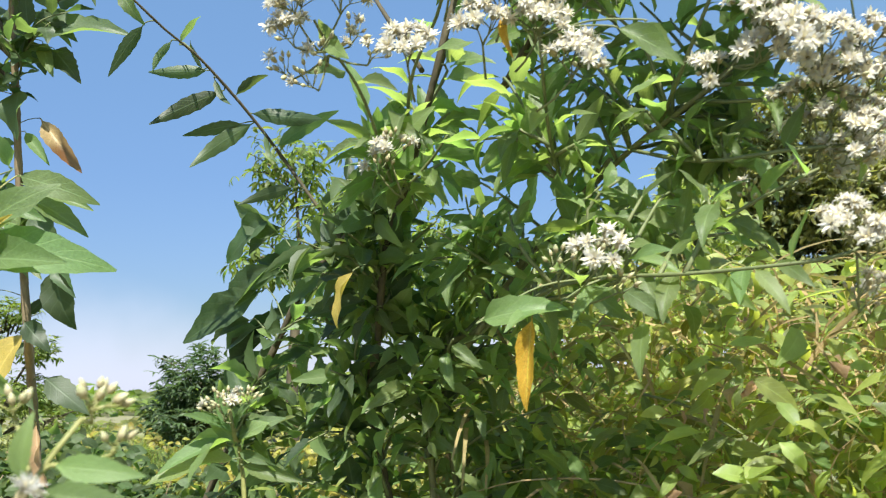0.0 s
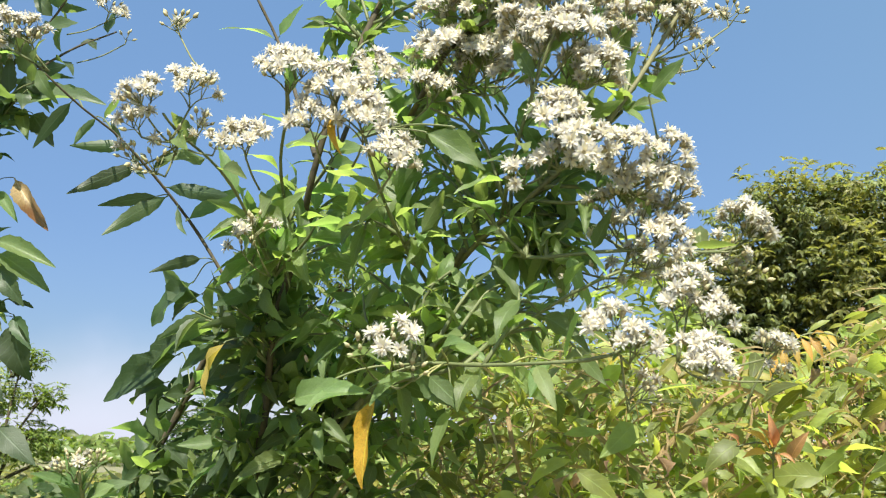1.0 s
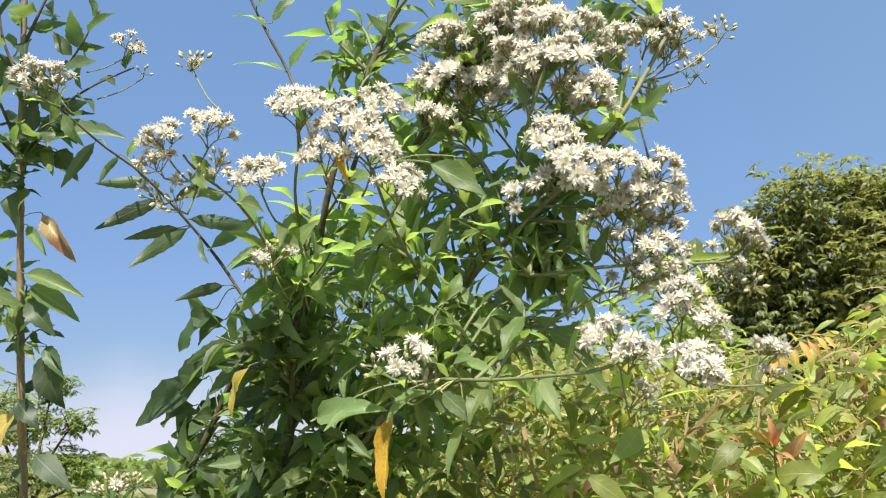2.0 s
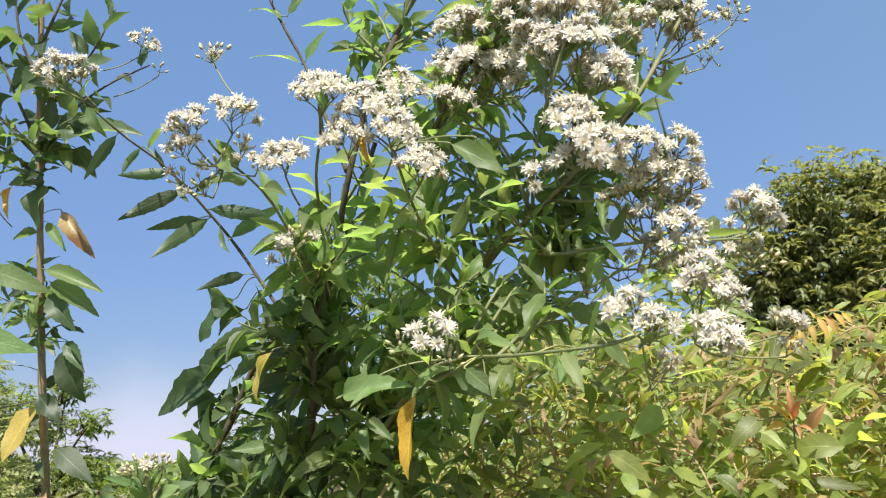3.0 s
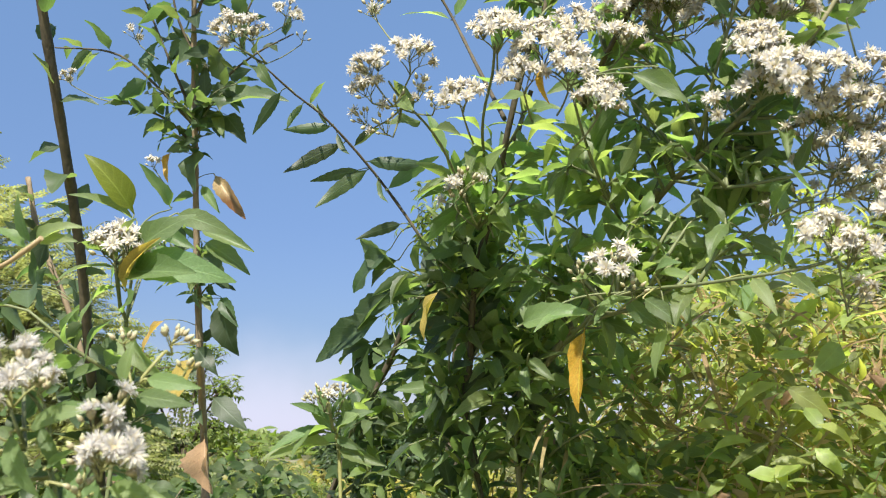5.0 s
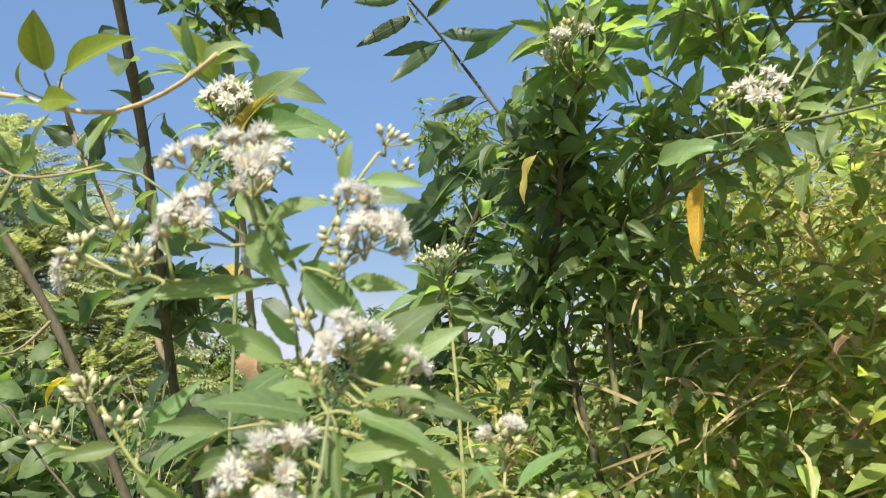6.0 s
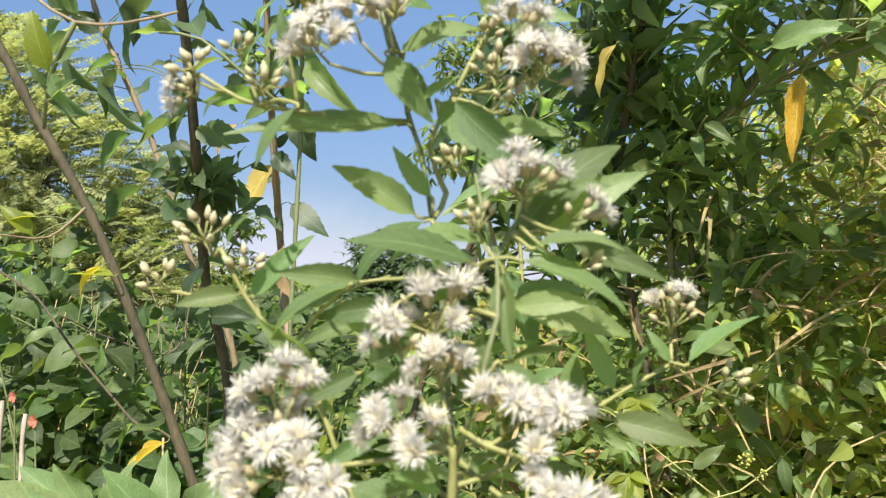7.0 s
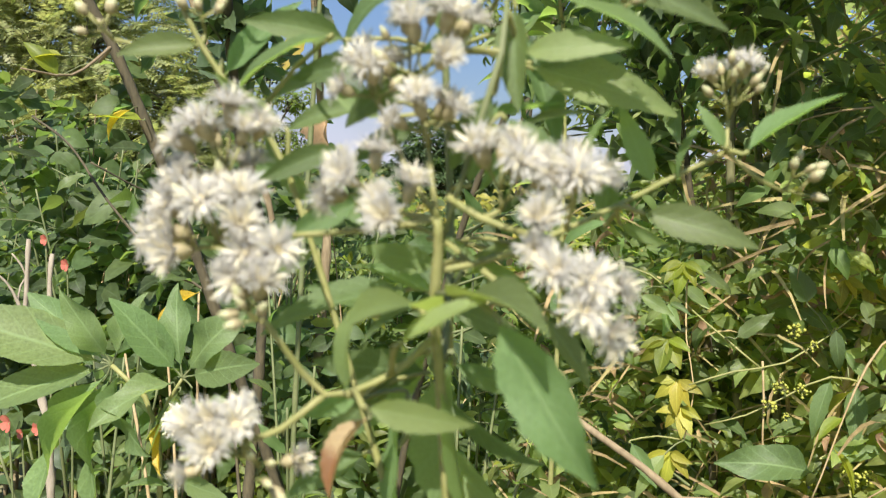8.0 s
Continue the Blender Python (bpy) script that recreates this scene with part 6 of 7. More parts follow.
leaf(thin_wand, (-1.644, 2.034, 1.979), (-1.72, 1.946, 1.847), "round", 0.2, up=(-0.6, -0.5, 0.5))
leaf(thin_wand, (-1.622, 2.054, 1.81), (-1.691, 1.97, 1.683), "round", 0.2, up=(-0.6, -0.5, 0.5))
leaf(thin_wand, (-1.569, 2.083, 1.774), (-1.441, 2.099, 1.657), "round", 0.2, up=(-0.6, -0.5, 0.5))
leaf(thin_wand, (-1.847, 1.911, 2.342), (-1.868, 1.851, 2.207), "round", 0.2, up=(-0.6, -0.5, 0.5))
leaf(thin_wand, (-1.869, 1.911, 2.127), (-1.766, 1.914, 2.004), "round", 0.2, up=(-0.6, -0.5, 0.5))
leaf(thin_wand, (-1.602, 2.033, 2.402), (-1.592, 1.988, 2.291), "ovate", 0.2, up=(-0.6, -0.5, 0.5))
leaf(thin_wand, (-1.689, 1.998, 2.219), (-1.745, 1.917, 2.151), "ovate", 0.2, up=(-0.6, -0.5, 0.5))
leaf(thin_wand, (-1.737, 1.97, 2.292), (-1.79, 1.884, 2.347), "ovate", 0.2, up=(-0.6, -0.5, 0.5))
leaf(thin_wand, (-1.597, 2.065, 1.856), (-1.462, 2.076, 1.886), "ovate", 0.2, up=(-0.6, -0.5, 0.5))
stem(wand, [(-1.552, 2.217, 1.531), (-1.389, 1.976, 1.29), (-1.472, 1.819, 1.329), (-1.526, 1.675, 1.404)], 0.0035, 0.0025, BARK_DARK)

crook = thing("shrub_stem", (-0.8, 1.5, 0), "thin dark stem leaning through the leaves", "shrub", "bare stems")
crook_stem, crook_stem_line = stem(crook, [(-0.7, 1.5, -0.02), (-0.982, 1.638, 0.992), (-1.151, 1.599, 1.162), (-1.313, 1.564, 1.32), (-1.435, 1.551, 1.445), (-1.567, 1.536, 1.516)], 0.0045, 0.003, BARK_DARK)
leafy(crook_stem, crook_stem_line, 8, 0.4, 0.12, 'green', 242, 0.85, 0.45)
leaf(crook_stem, (-1.03, 1.607, 1.117), (-1.122, 1.565, 1.03), "yellow", 0.3)

middle = thing("flowering_shrub", (-0.3, 1.12, 0), "leafy shoot topped by a tight white flower cluster", "shrub", "white-flowered shrubs")
mid_stem, mid_stem_line = stem(middle, [(-0.3, 1.12, -0.02), (-0.3, 1.1, 1), (-0.293, 1.124, 1.732), (-0.277, 1.093, 1.832), (-0.258, 1.059, 1.895)], 0.0045, 0.003, TWIG_GREEN)
cluster(middle, (-0.258, 1.061, 1.883), (-0.24, 1.042, 1.92), 0.035, 18, 4, 243, 1.2075)
leaf(mid_stem, (-0.266, 1.08, 1.88), (-0.127, 1.058, 1.962), "green", 0.4)
leaf(mid_stem, (-0.264, 1.078, 1.897), (-0.075, 1.098, 1.874), "sage", 0.4)
leaf(mid_stem, (-0.264, 1.081, 1.884), (-0.104, 1.085, 1.862), "sage", 0.4)
leaf(mid_stem, (-0.268, 1.077, 1.893), (-0.263, 0.994, 1.934), "green", 0.4)
leaf(mid_stem, (-0.269, 1.077, 1.889), (-0.297, 0.986, 1.875), "fresh", 0.4)
leaf(mid_stem, (-0.267, 1.082, 1.863), (-0.281, 1.004, 1.814), "green", 0.4)
leaf(mid_stem, (-0.265, 1.092, 1.804), (-0.175, 1.072, 1.714), "green", 0.4)
leaf(mid_stem, (-0.268, 1.089, 1.821), (-0.273, 1.018, 1.75), "green", 0.4)
leaf(mid_stem, (-0.261, 1.087, 1.854), (-0.17, 1.043, 1.922), "tarnished", 0.4)
leaf(mid_stem, (-0.265, 1.089, 1.829), (-0.178, 1.052, 1.834), "green", 0.4)
leaf(mid_stem, (-0.261, 1.077, 1.914), (-0.186, 1.031, 1.947), "fresh", 0.4)
mid_side, mid_side_line = stem(middle, [(-0.295, 1.124, 1.723), (-0.323, 1.046, 1.768), (-0.378, 1.01, 1.821), (-0.43, 0.983, 1.831)], 0.0032, 0.002, TWIG_GREEN)
leafy(mid_side, mid_side_line, 8, 0.1, 0.12, ['green', 'round'], 244, 0.85, 0.45)
cluster(middle, (-0.324, 1.125, 1.895), (-0.307, 1.119, 1.946), 0.040, 15, 3, 245, 1.26)
leaf(mid_side, (-0.448, 1.253, 2.044), (-0.472, 1.158, 2.141), "lime", 0.4)
leaf(mid_side, (-0.383, 1.282, 2.053), (-0.388, 1.204, 2.118), "green", 0.4)
leaf(mid_side, (-0.445, 1.259, 2.029), (-0.51, 1.16, 2.067), "sage", 0.4)
leaf(mid_side, (-0.377, 1.287, 2.045), (-0.255, 1.3, 2.003), "sage", 0.4)
leaf(mid_side, (-0.393, 1.285, 2.024), (-0.413, 1.233, 1.972), "fresh", 0.4)
leaf(mid_side, (-0.442, 1.265, 2.014), (-0.352, 1.27, 1.943), "sage", 0.4)
leaf(mid_side, (-0.413, 1.278, 2.014), (-0.322, 1.276, 1.973), "green", 0.4)
leaf(mid_side, (-0.454, 1.267, 1.983), (-0.475, 1.222, 1.902), "green", 0.4)

arch = thing("arching_branch", (-0.75, 0.75, 0), "arching twig with yellow-green leaves", "branch")
arch_stem, arch_stem_line = stem(arch, [(-0.85, 0.7, -0.02), (-0.75, 0.68, 1.2), (-0.327, 0.656, 1.795), (-0.224, 0.681, 1.822), (-0.156, 0.696, 1.799), (-0.089, 0.709, 1.787), (-0.028, 0.716, 1.797), (0.011, 0.721, 1.814), (0.036, 0.72, 1.825)], 0.0042, 0.0022, TAN_VINE)
leaf(arch_stem, (-0.146, 0.675, 1.825), (-0.124, 0.655, 1.88), "limebroad", 0.4)
leaf(arch_stem, (-0.131, 0.682, 1.825), (-0.047, 0.698, 1.849), "lime", 0.4)
leaf(arch_stem, (-0.013, 0.742, 1.822), (-0.04, 0.701, 1.852), "green", 0.4)
leaf(arch_stem, (-0.01, 0.742, 1.828), (-0.003, 0.716, 1.874), "sage", 0.4)
leaf(arch_stem, (-0.007, 0.743, 1.83), (0.048, 0.746, 1.848), "fresh", 0.4)
leaf(arch_stem, (-0.005, 0.744, 1.832), (0.046, 0.748, 1.829), "fresh", 0.4)
leaf(arch_stem, (-0.016, 0.741, 1.82), (-0.05, 0.701, 1.817), "fresh", 0.4)
leaf(arch_stem, (-0.149, 0.678, 1.794), (-0.17, 0.645, 1.794), "green", 0.4)
leaf(arch_stem, (-0.089, 0.709, 1.786), (-0.092, 0.693, 1.734), "green", 0.4)
leaf(arch_stem, (-0.139, 0.683, 1.794), (-0.161, 0.659, 1.729), "sage", 0.4)
leaf(arch_stem, (-0.153, 0.675, 1.8), (-0.102, 0.679, 1.792), "lime", 0.4)
leaf(arch_stem, (-0.165, 0.667, 1.811), (-0.152, 0.648, 1.832), "lime", 0.4)
stem(arch, [(-0.76, 0.69, 1.15), (-0.47, 0.771, 1.865), (-0.408, 0.772, 1.812), (-0.336, 0.777, 1.769), (-0.276, 0.794, 1.765), (-0.219, 0.81, 1.773)], 0.0035, 0.0015, BARK_TAN, "twig")
arch_low_b, arch_low_b_line = stem(arch, [(-0.336, 0.777, 1.769), (-0.39, 0.789, 1.719), (-0.417, 0.803, 1.663)], 0.003, 0.002, TWIG_GREEN, "twig")
leaf(arch_low_b, (-0.389, 0.788, 1.725), (-0.357, 0.786, 1.674), "green", 0.4)
leaf(arch_low_b, (-0.39, 0.789, 1.719), (-0.391, 0.76, 1.786), "lime", 0.4)
leaf(arch_low_b, (-0.386, 0.789, 1.732), (-0.338, 0.789, 1.742), "fresh", 0.4)
leaf(arch_low_b, (-0.356, 0.799, 1.784), (-0.372, 0.767, 1.818), "green", 0.4)
leaf(arch_low_b, (-0.368, 0.794, 1.778), (-0.365, 0.769, 1.831), "round", 0.4)
leaf(arch_low_b, (-0.394, 0.788, 1.706), (-0.395, 0.763, 1.728), "fresh", 0.4)
leaf(arch_low_b, (-0.391, 0.79, 1.692), (-0.343, 0.79, 1.707), "sage", 0.4)

shoot = thing("flowering_shrub", (-0.05, 1.4, 0), "young pale green shoot with closed buds", "shrub", "white-flowered shrubs")
shoot_stem, shoot_stem_line = stem(shoot, [(-0.05, 1.42, -0.02), (-0.05, 1.4, 1.2), (-0.066, 1.401, 1.595), (-0.064, 1.375, 1.65), (-0.061, 1.354, 1.691)], 0.005, 0.003, STALK)
cluster(shoot, (-0.06, 1.359, 1.673), (-0.071, 1.345, 1.705), 0.026, 3, 22, 246, 0.85)
cluster(shoot, (-0.057, 1.364, 1.66), (-0.035, 1.361, 1.71), 0.018, 1, 11, 247, 0.85)
leaf(shoot_stem, (-0.066, 1.372, 1.66), (-0.108, 1.311, 1.681), "sage", 0.3)
leaf(shoot_stem, (-0.067, 1.374, 1.65), (-0.144, 1.314, 1.609), "near", 0.3)
leaf(shoot_stem, (-0.061, 1.384, 1.623), (-0.158, 1.311, 1.595), "fresh", 0.3)
leaf(shoot_stem, (-0.063, 1.376, 1.65), (0.009, 1.367, 1.683), "sage", 0.3)
leaf(shoot_stem, (-0.068, 1.376, 1.641), (-0.092, 1.332, 1.632), "sage", 0.3)
leaf(shoot_stem, (-0.062, 1.386, 1.614), (0.025, 1.401, 1.588), "fresh", 0.3)
leaf(shoot_stem, (-0.063, 1.381, 1.632), (-0.006, 1.378, 1.615), "sage", 0.3)
leaf(shoot_stem, (-0.062, 1.372, 1.655), (-0.085, 1.352, 1.715), "sage", 0.3)
leaf(shoot_stem, (-0.060, 1.366, 1.662), (-0.022, 1.352, 1.712), "sage", -0.4)
leaf(shoot_stem, (-0.062, 1.380, 1.640), (-0.104, 1.352, 1.690), "broad", 0.2)
leaf(shoot_stem, (-0.060, 1.378, 1.640), (-0.012, 1.362, 1.676), "broad", -0.2)
leafy(shoot_stem, shoot_stem_line, 14, 0.45, 0.12, ['sage', 'fresh', 'green'], 248, 0.85, 0.45)

near = thing("flowering_shrub", (0.24, 0.62, 0), "leafy shrub shoot with open white flowers and cream buds", "shrub", "white-flowered shrubs")
main, main_line = stem(near, [(0.24, 0.62, -0.02), (0.25, 0.62, 0.9), (0.228, 0.589, 1.281), (0.223, 0.582, 1.348), (0.224, 0.578, 1.368), (0.226, 0.576, 1.386), (0.227, 0.572, 1.401)], 0.0036, 0.0022, STALK, "stem")
stem(near, [(0.227, 0.572, 1.401), (0.202, 0.557, 1.395), (0.168, 0.537, 1.39)], 0.0016, 0.0013, STALK, "stalk")
stem(near, [(0.23, 0.575, 1.41), (0.245, 0.577, 1.402), (0.263, 0.581, 1.397)], 0.0016, 0.0013, STALK, "stalk")
stem(near, [(0.224, 0.58, 1.378), (0.243, 0.609, 1.385), (0.269, 0.673, 1.407), (0.287, 0.697, 1.421), (0.312, 0.713, 1.437)], 0.0016, 0.0012, STALK, "stalk")
stem(near, [(0.223, 0.582, 1.35), (0.216, 0.57, 1.338), (0.207, 0.559, 1.33), (0.193, 0.544, 1.326), (0.186, 0.525, 1.349), (0.182, 0.518, 1.36)], 0.0017, 0.0012, STALK, "stalk")
stem(near, [(0.193, 0.544, 1.326), (0.179, 0.534, 1.311), (0.166, 0.526, 1.305)], 0.0016, 0.0012, STALK, "stalk")
tall, tall_line = stem(near, [(0.217, 0.6, 1.334), (0.181, 0.665, 1.382), (0.172, 0.66, 1.51), (0.155, 0.684, 1.531), (0.144, 0.687, 1.579), (0.136, 0.681, 1.607), (0.133, 0.678, 1.643), (0.131, 0.652, 1.672), (0.146, 0.649, 1.626), (0.152, 0.624, 1.661)], 0.0023, 0.0014, TWIG_GREEN, "stem")
fork, fork_line = stem(near, [(0.155, 0.684, 1.531), (0.153, 0.709, 1.552), (0.144, 0.699, 1.585), (0.164, 0.703, 1.626), (0.184, 0.717, 1.673), (0.203, 0.732, 1.707)], 0.0021, 0.0014, STALK, "stalk")
stem(near, [(0.136, 0.682, 1.601), (0.11, 0.635, 1.598), (0.082, 0.587, 1.598), (0.063, 0.577, 1.607), (0.048, 0.568, 1.618)], 0.0018, 0.0012, STALK, "stalk")
stem(near, [(0.2, 0.62, 1.2), (0.118, 0.603, 1.416), (0.096, 0.59, 1.451), (0.078, 0.58, 1.479), (0.066, 0.572, 1.507)], 0.0019, 0.0013, STALK, "stalk")
stem(near, [(0.226, 0.576, 1.386), (0.25, 0.578, 1.469), (0.238, 0.604, 1.5), (0.248, 0.614, 1.525), (0.251, 0.615, 1.535)], 0.0013, 0.001, TWIG_GREEN, "stalk")
stem(near, [(0.238, 0.604, 1.5), (0.207, 0.641, 1.557), (0.217, 0.645, 1.592), (0.243, 0.634, 1.612)], 0.0013, 0.001, TWIG_GREEN, "stalk")
cluster(near, (0.168, 0.537, 1.39), (0.144, 0.523, 1.4), 0.022, 16, 2, 249, 0.997, True, up=(0.2, -0.55, 0.75))
cluster(near, (0.168, 0.537, 1.39), (0.174, 0.521, 1.38), 0.007, 3, 0, 250, 0.95, True, up=(0.2, -0.55, 0.75))
cluster(near, (0.168, 0.537, 1.39), (0.147, 0.528, 1.425), 0.016, 8, 1, 251, 0.997, True, up=(0.2, -0.55, 0.75))
cluster(near, (0.227, 0.572, 1.401), (0.208, 0.581, 1.474), 0.022, 9, 2, 252, 0.997, True, up=(0.2, -0.55, 0.75))
cluster(near, (0.227, 0.572, 1.401), (0.193, 0.57, 1.458), 0.012, 5, 1, 253, 0.997, True, up=(0.2, -0.55, 0.75))
cluster(near, (0.227, 0.572, 1.401), (0.219, 0.572, 1.442), 0.010, 5, 0, 254, 0.997, True, up=(0.2, -0.55, 0.75))
cluster(near, (0.227, 0.572, 1.401), (0.202, 0.553, 1.415), 0.010, 4, 0, 255, 0.997, True, up=(0.2, -0.55, 0.75))
cluster(near, (0.227, 0.572, 1.401), (0.217, 0.555, 1.403), 0.007, 3, 0, 256, 0.95, True, up=(0.2, -0.55, 0.75))
cluster(near, (0.245, 0.577, 1.402), (0.256, 0.58, 1.42), 0.013, 5, 1, 257, 0.997, True, up=(0.2, -0.55, 0.75))
cluster(near, (0.263, 0.581, 1.397), (0.277, 0.592, 1.417), 0.011, 4, 0, 258, 0.997, True, up=(0.2, -0.55, 0.75))
cluster(near, (0.263, 0.581, 1.397), (0.273, 0.575, 1.396), 0.006, 2, 0, 259, 0.95, True, up=(0.2, -0.55, 0.75))
cluster(near, (0.247, 0.576, 1.381), (0.289, 0.576, 1.373), 0.012, 5, 0, 260, 1.047, True, up=(0.2, -0.55, 0.75))
cluster(near, (0.312, 0.713, 1.437), (0.312, 0.718, 1.474), 0.017, 3, 9, 261, 0.95, True, up=(0.2, -0.55, 0.75))
cluster(near, (0.312, 0.713, 1.437), (0.348, 0.733, 1.426), 0.011, 0, 6, 262, 0.95, True, up=(0.2, -0.55, 0.75))
cluster(near, (0.182, 0.518, 1.36), (0.18, 0.512, 1.365), 0.007, 1, 6, 263, 0.95, True, up=(0.2, -0.55, 0.75))
cluster(near, (0.166, 0.526, 1.305), (0.155, 0.52, 1.307), 0.014, 7, 6, 264, 0.997, True, up=(0.2, -0.55, 0.75))
cluster(near, (0.166, 0.526, 1.305), (0.175, 0.53, 1.294), 0.009, 1, 4, 265, 0.95, True, up=(0.2, -0.55, 0.75))
cluster(near, (0.152, 0.624, 1.661), (0.167, 0.616, 1.685), 0.026, 11, 4, 266, 0.997, True)
cluster(near, (0.152, 0.624, 1.661), (0.122, 0.594, 1.682), 0.011, 4, 1, 267, 0.997, True)
cluster(near, (0.146, 0.649, 1.626), (0.122, 0.59, 1.636), 0.014, 6, 0, 268, 1.047, True)
cluster(near, (0.146, 0.649, 1.626), (0.138, 0.607, 1.653), 0.013, 4, 0, 269, 0.898, True)
cluster(near, (0.203, 0.732, 1.707), (0.212, 0.735, 1.719), 0.013, 0, 8, 270, 1.045, True)
cluster(near, (0.184, 0.717, 1.673), (0.17, 0.715, 1.718), 0.009, 0, 5, 271, 1.045, True)
cluster(near, (0.193, 0.72, 1.682), (0.22, 0.744, 1.693), 0.007, 0, 4, 272, 1.045, True)
cluster(near, (0.164, 0.703, 1.626), (0.251, 0.645, 1.625), 0.014, 5, 2, 273, 0.997, True)
cluster(near, (0.164, 0.703, 1.626), (0.211, 0.659, 1.625), 0.011, 0, 5, 274, 1.045, True)
cluster(near, (0.174, 0.705, 1.644), (0.191, 0.689, 1.66), 0.011, 1, 4, 275, 1.045, True)
cluster(near, (0.063, 0.577, 1.607), (0.043, 0.565, 1.625), 0.011, 0, 8, 276, 1.045, True)
cluster(near, (0.048, 0.568, 1.618), (0.041, 0.565, 1.607), 0.006, 2, 3, 277, 0.95, True)
cluster(near, (0.082, 0.587, 1.598), (0.092, 0.58, 1.612), 0.012, 0, 8, 278, 1.045, True)
cluster(near, (0.082, 0.587, 1.598), (0.072, 0.579, 1.637), 0.009, 0, 5, 279, 0.95, True)
cluster(near, (0.066, 0.572, 1.507), (0.055, 0.566, 1.519), 0.015, 0, 10, 280, 0.997, True)
cluster(near, (0.078, 0.58, 1.479), (0.03, 0.554, 1.491), 0.011, 0, 6, 281, 0.95, True)
cluster(near, (0.078, 0.58, 1.479), (0.08, 0.58, 1.497), 0.010, 0, 5, 282, 0.95, True)
cluster(near, (0.251, 0.615, 1.535), (0.252, 0.609, 1.545), 0.015, 7, 2, 283, 0.997, True)
cluster(near, (0.238, 0.604, 1.5), (0.225, 0.607, 1.524), 0.012, 0, 7, 284, 0.95, True)
cluster(near, (0.248, 0.614, 1.525), (0.281, 0.625, 1.524), 0.010, 2, 3, 285, 0.95, True)
cluster(near, (0.248, 0.614, 1.519), (0.285, 0.628, 1.497), 0.006, 0, 4, 286, 0.95, True)
cluster(near, (0.207, 0.641, 1.557), (0.195, 0.635, 1.564), 0.010, 0, 6, 287, 0.95, True)
cluster(near, (0.243, 0.634, 1.612), (0.254, 0.639, 1.619), 0.015, 6, 2, 288, 0.997, True)
cluster(near, (0.217, 0.645, 1.592), (0.22, 0.645, 1.624), 0.013, 0, 7, 289, 0.95, True)
cluster(near, (0.217, 0.645, 1.592), (0.235, 0.631, 1.598), 0.007, 0, 4, 290, 0.95, True)
cluster(near, (0.243, 0.634, 1.612), (0.234, 0.639, 1.644), 0.010, 3, 2, 291, 0.95, True)
cluster(near, (0.133, 0.678, 1.643), (0.126, 0.672, 1.675), 0.012, 4, 2, 292, 0.997, True)
leaf(main, (0.267, 0.551, 1.368), (0.307, 0.557, 1.31), "hanging", 0.05, up=(0.25, -1.0, 0.35))
leaf(main, (0.22, 0.602, 1.339), (0.25, 0.598, 1.249), "hanging", 0.05, up=(-0.5, -0.85, -0.35))
leaf(main, (0.236, 0.531, 1.355), (0.265, 0.551, 1.374), "nearfresh", -0.5)
leaf(main, (0.201, 0.702, 1.499), (0.22, 0.705, 1.434), "sage", -0.5)
leaf(main, (0.216, 0.673, 1.477), (0.288, 0.701, 1.455), "nearfresh", 0.24)
leaf(main, (0.216, 0.673, 1.479), (0.261, 0.7, 1.484), "nearfresh", 0.24)
leaf(main, (0.279, 0.703, 1.418), (0.26, 0.697, 1.459), "nearfresh", -0.13)
leaf(main, (0.279, 0.679, 1.405), (0.333, 0.697, 1.391), "nearfresh", 0.24)
leaf(main, (0.265, 0.693, 1.398), (0.291, 0.695, 1.388), "sage", 0.61)
leaf(main, (0.204, 0.595, 1.358), (0.184, 0.581, 1.34), "sage", 0.61)
leaf(main, (0.227, 0.524, 1.332), (0.263, 0.544, 1.327), "nearfresh", -0.5, up=(-0.4, -1.0, -0.2))
leaf(main, (0.183, 0.623, 1.309), (0.193, 0.61, 1.237), "hanging", 0.05, up=(-0.5, -0.85, -0.35))
leaf(main, (0.171, 0.645, 1.358), (0.112, 0.596, 1.33), "near", 0.61)
leaf(main, (0.202, 0.565, 1.314), (0.193, 0.545, 1.283), "brown", 0.61)
leaf(main, (0.205, 0.545, 1.327), (0.198, 0.546, 1.37), "sage", -0.5)
leaf(main, (0.249, 0.718, 1.394), (0.247, 0.722, 1.436), "sage", 0.24)
leaf(main, (0.071, 0.705, 1.481), (0.04, 0.661, 1.459), "sage", -0.13)
leaf(main, (0.02, 0.651, 1.473), (0.058, 0.678, 1.521), "sage", 0.61)
leaf(main, (0.196, 0.654, 1.413), (0.205, 0.664, 1.457), "near", 0.24)
leaf(main, (0.097, 0.695, 1.458), (0.056, 0.669, 1.444), "near", -0.13)
leaf(main, (0.304, 0.705, 1.452), (0.291, 0.688, 1.423), "sage", 0.61)
leaf(main, (0.32, 0.712, 1.436), (0.363, 0.735, 1.462), "sage", -0.5)
leaf(main, (0.201, 0.608, 1.389), (0.23, 0.612, 1.378), "sage", -0.5)
leaf(main, (0.207, 0.61, 1.376), (0.174, 0.592, 1.383), "near", -0.5)
leaf(main, (0.193, 0.647, 1.363), (0.241, 0.678, 1.389), "near", -0.5)
leaf(main, (0.201, 0.628, 1.355), (0.236, 0.647, 1.34), "nearfresh", 0.24)
leaf(main, (0.243, 0.652, 1.351), (0.266, 0.662, 1.316), "nearfresh", -0.5)
leaf(main, (0.171, 0.664, 1.321), (0.138, 0.628, 1.272), "near", -0.5, up=(-0.4, -1.0, -0.2))
leaf(main, (0.165, 0.634, 1.391), (0.128, 0.614, 1.41), "near", -0.5)
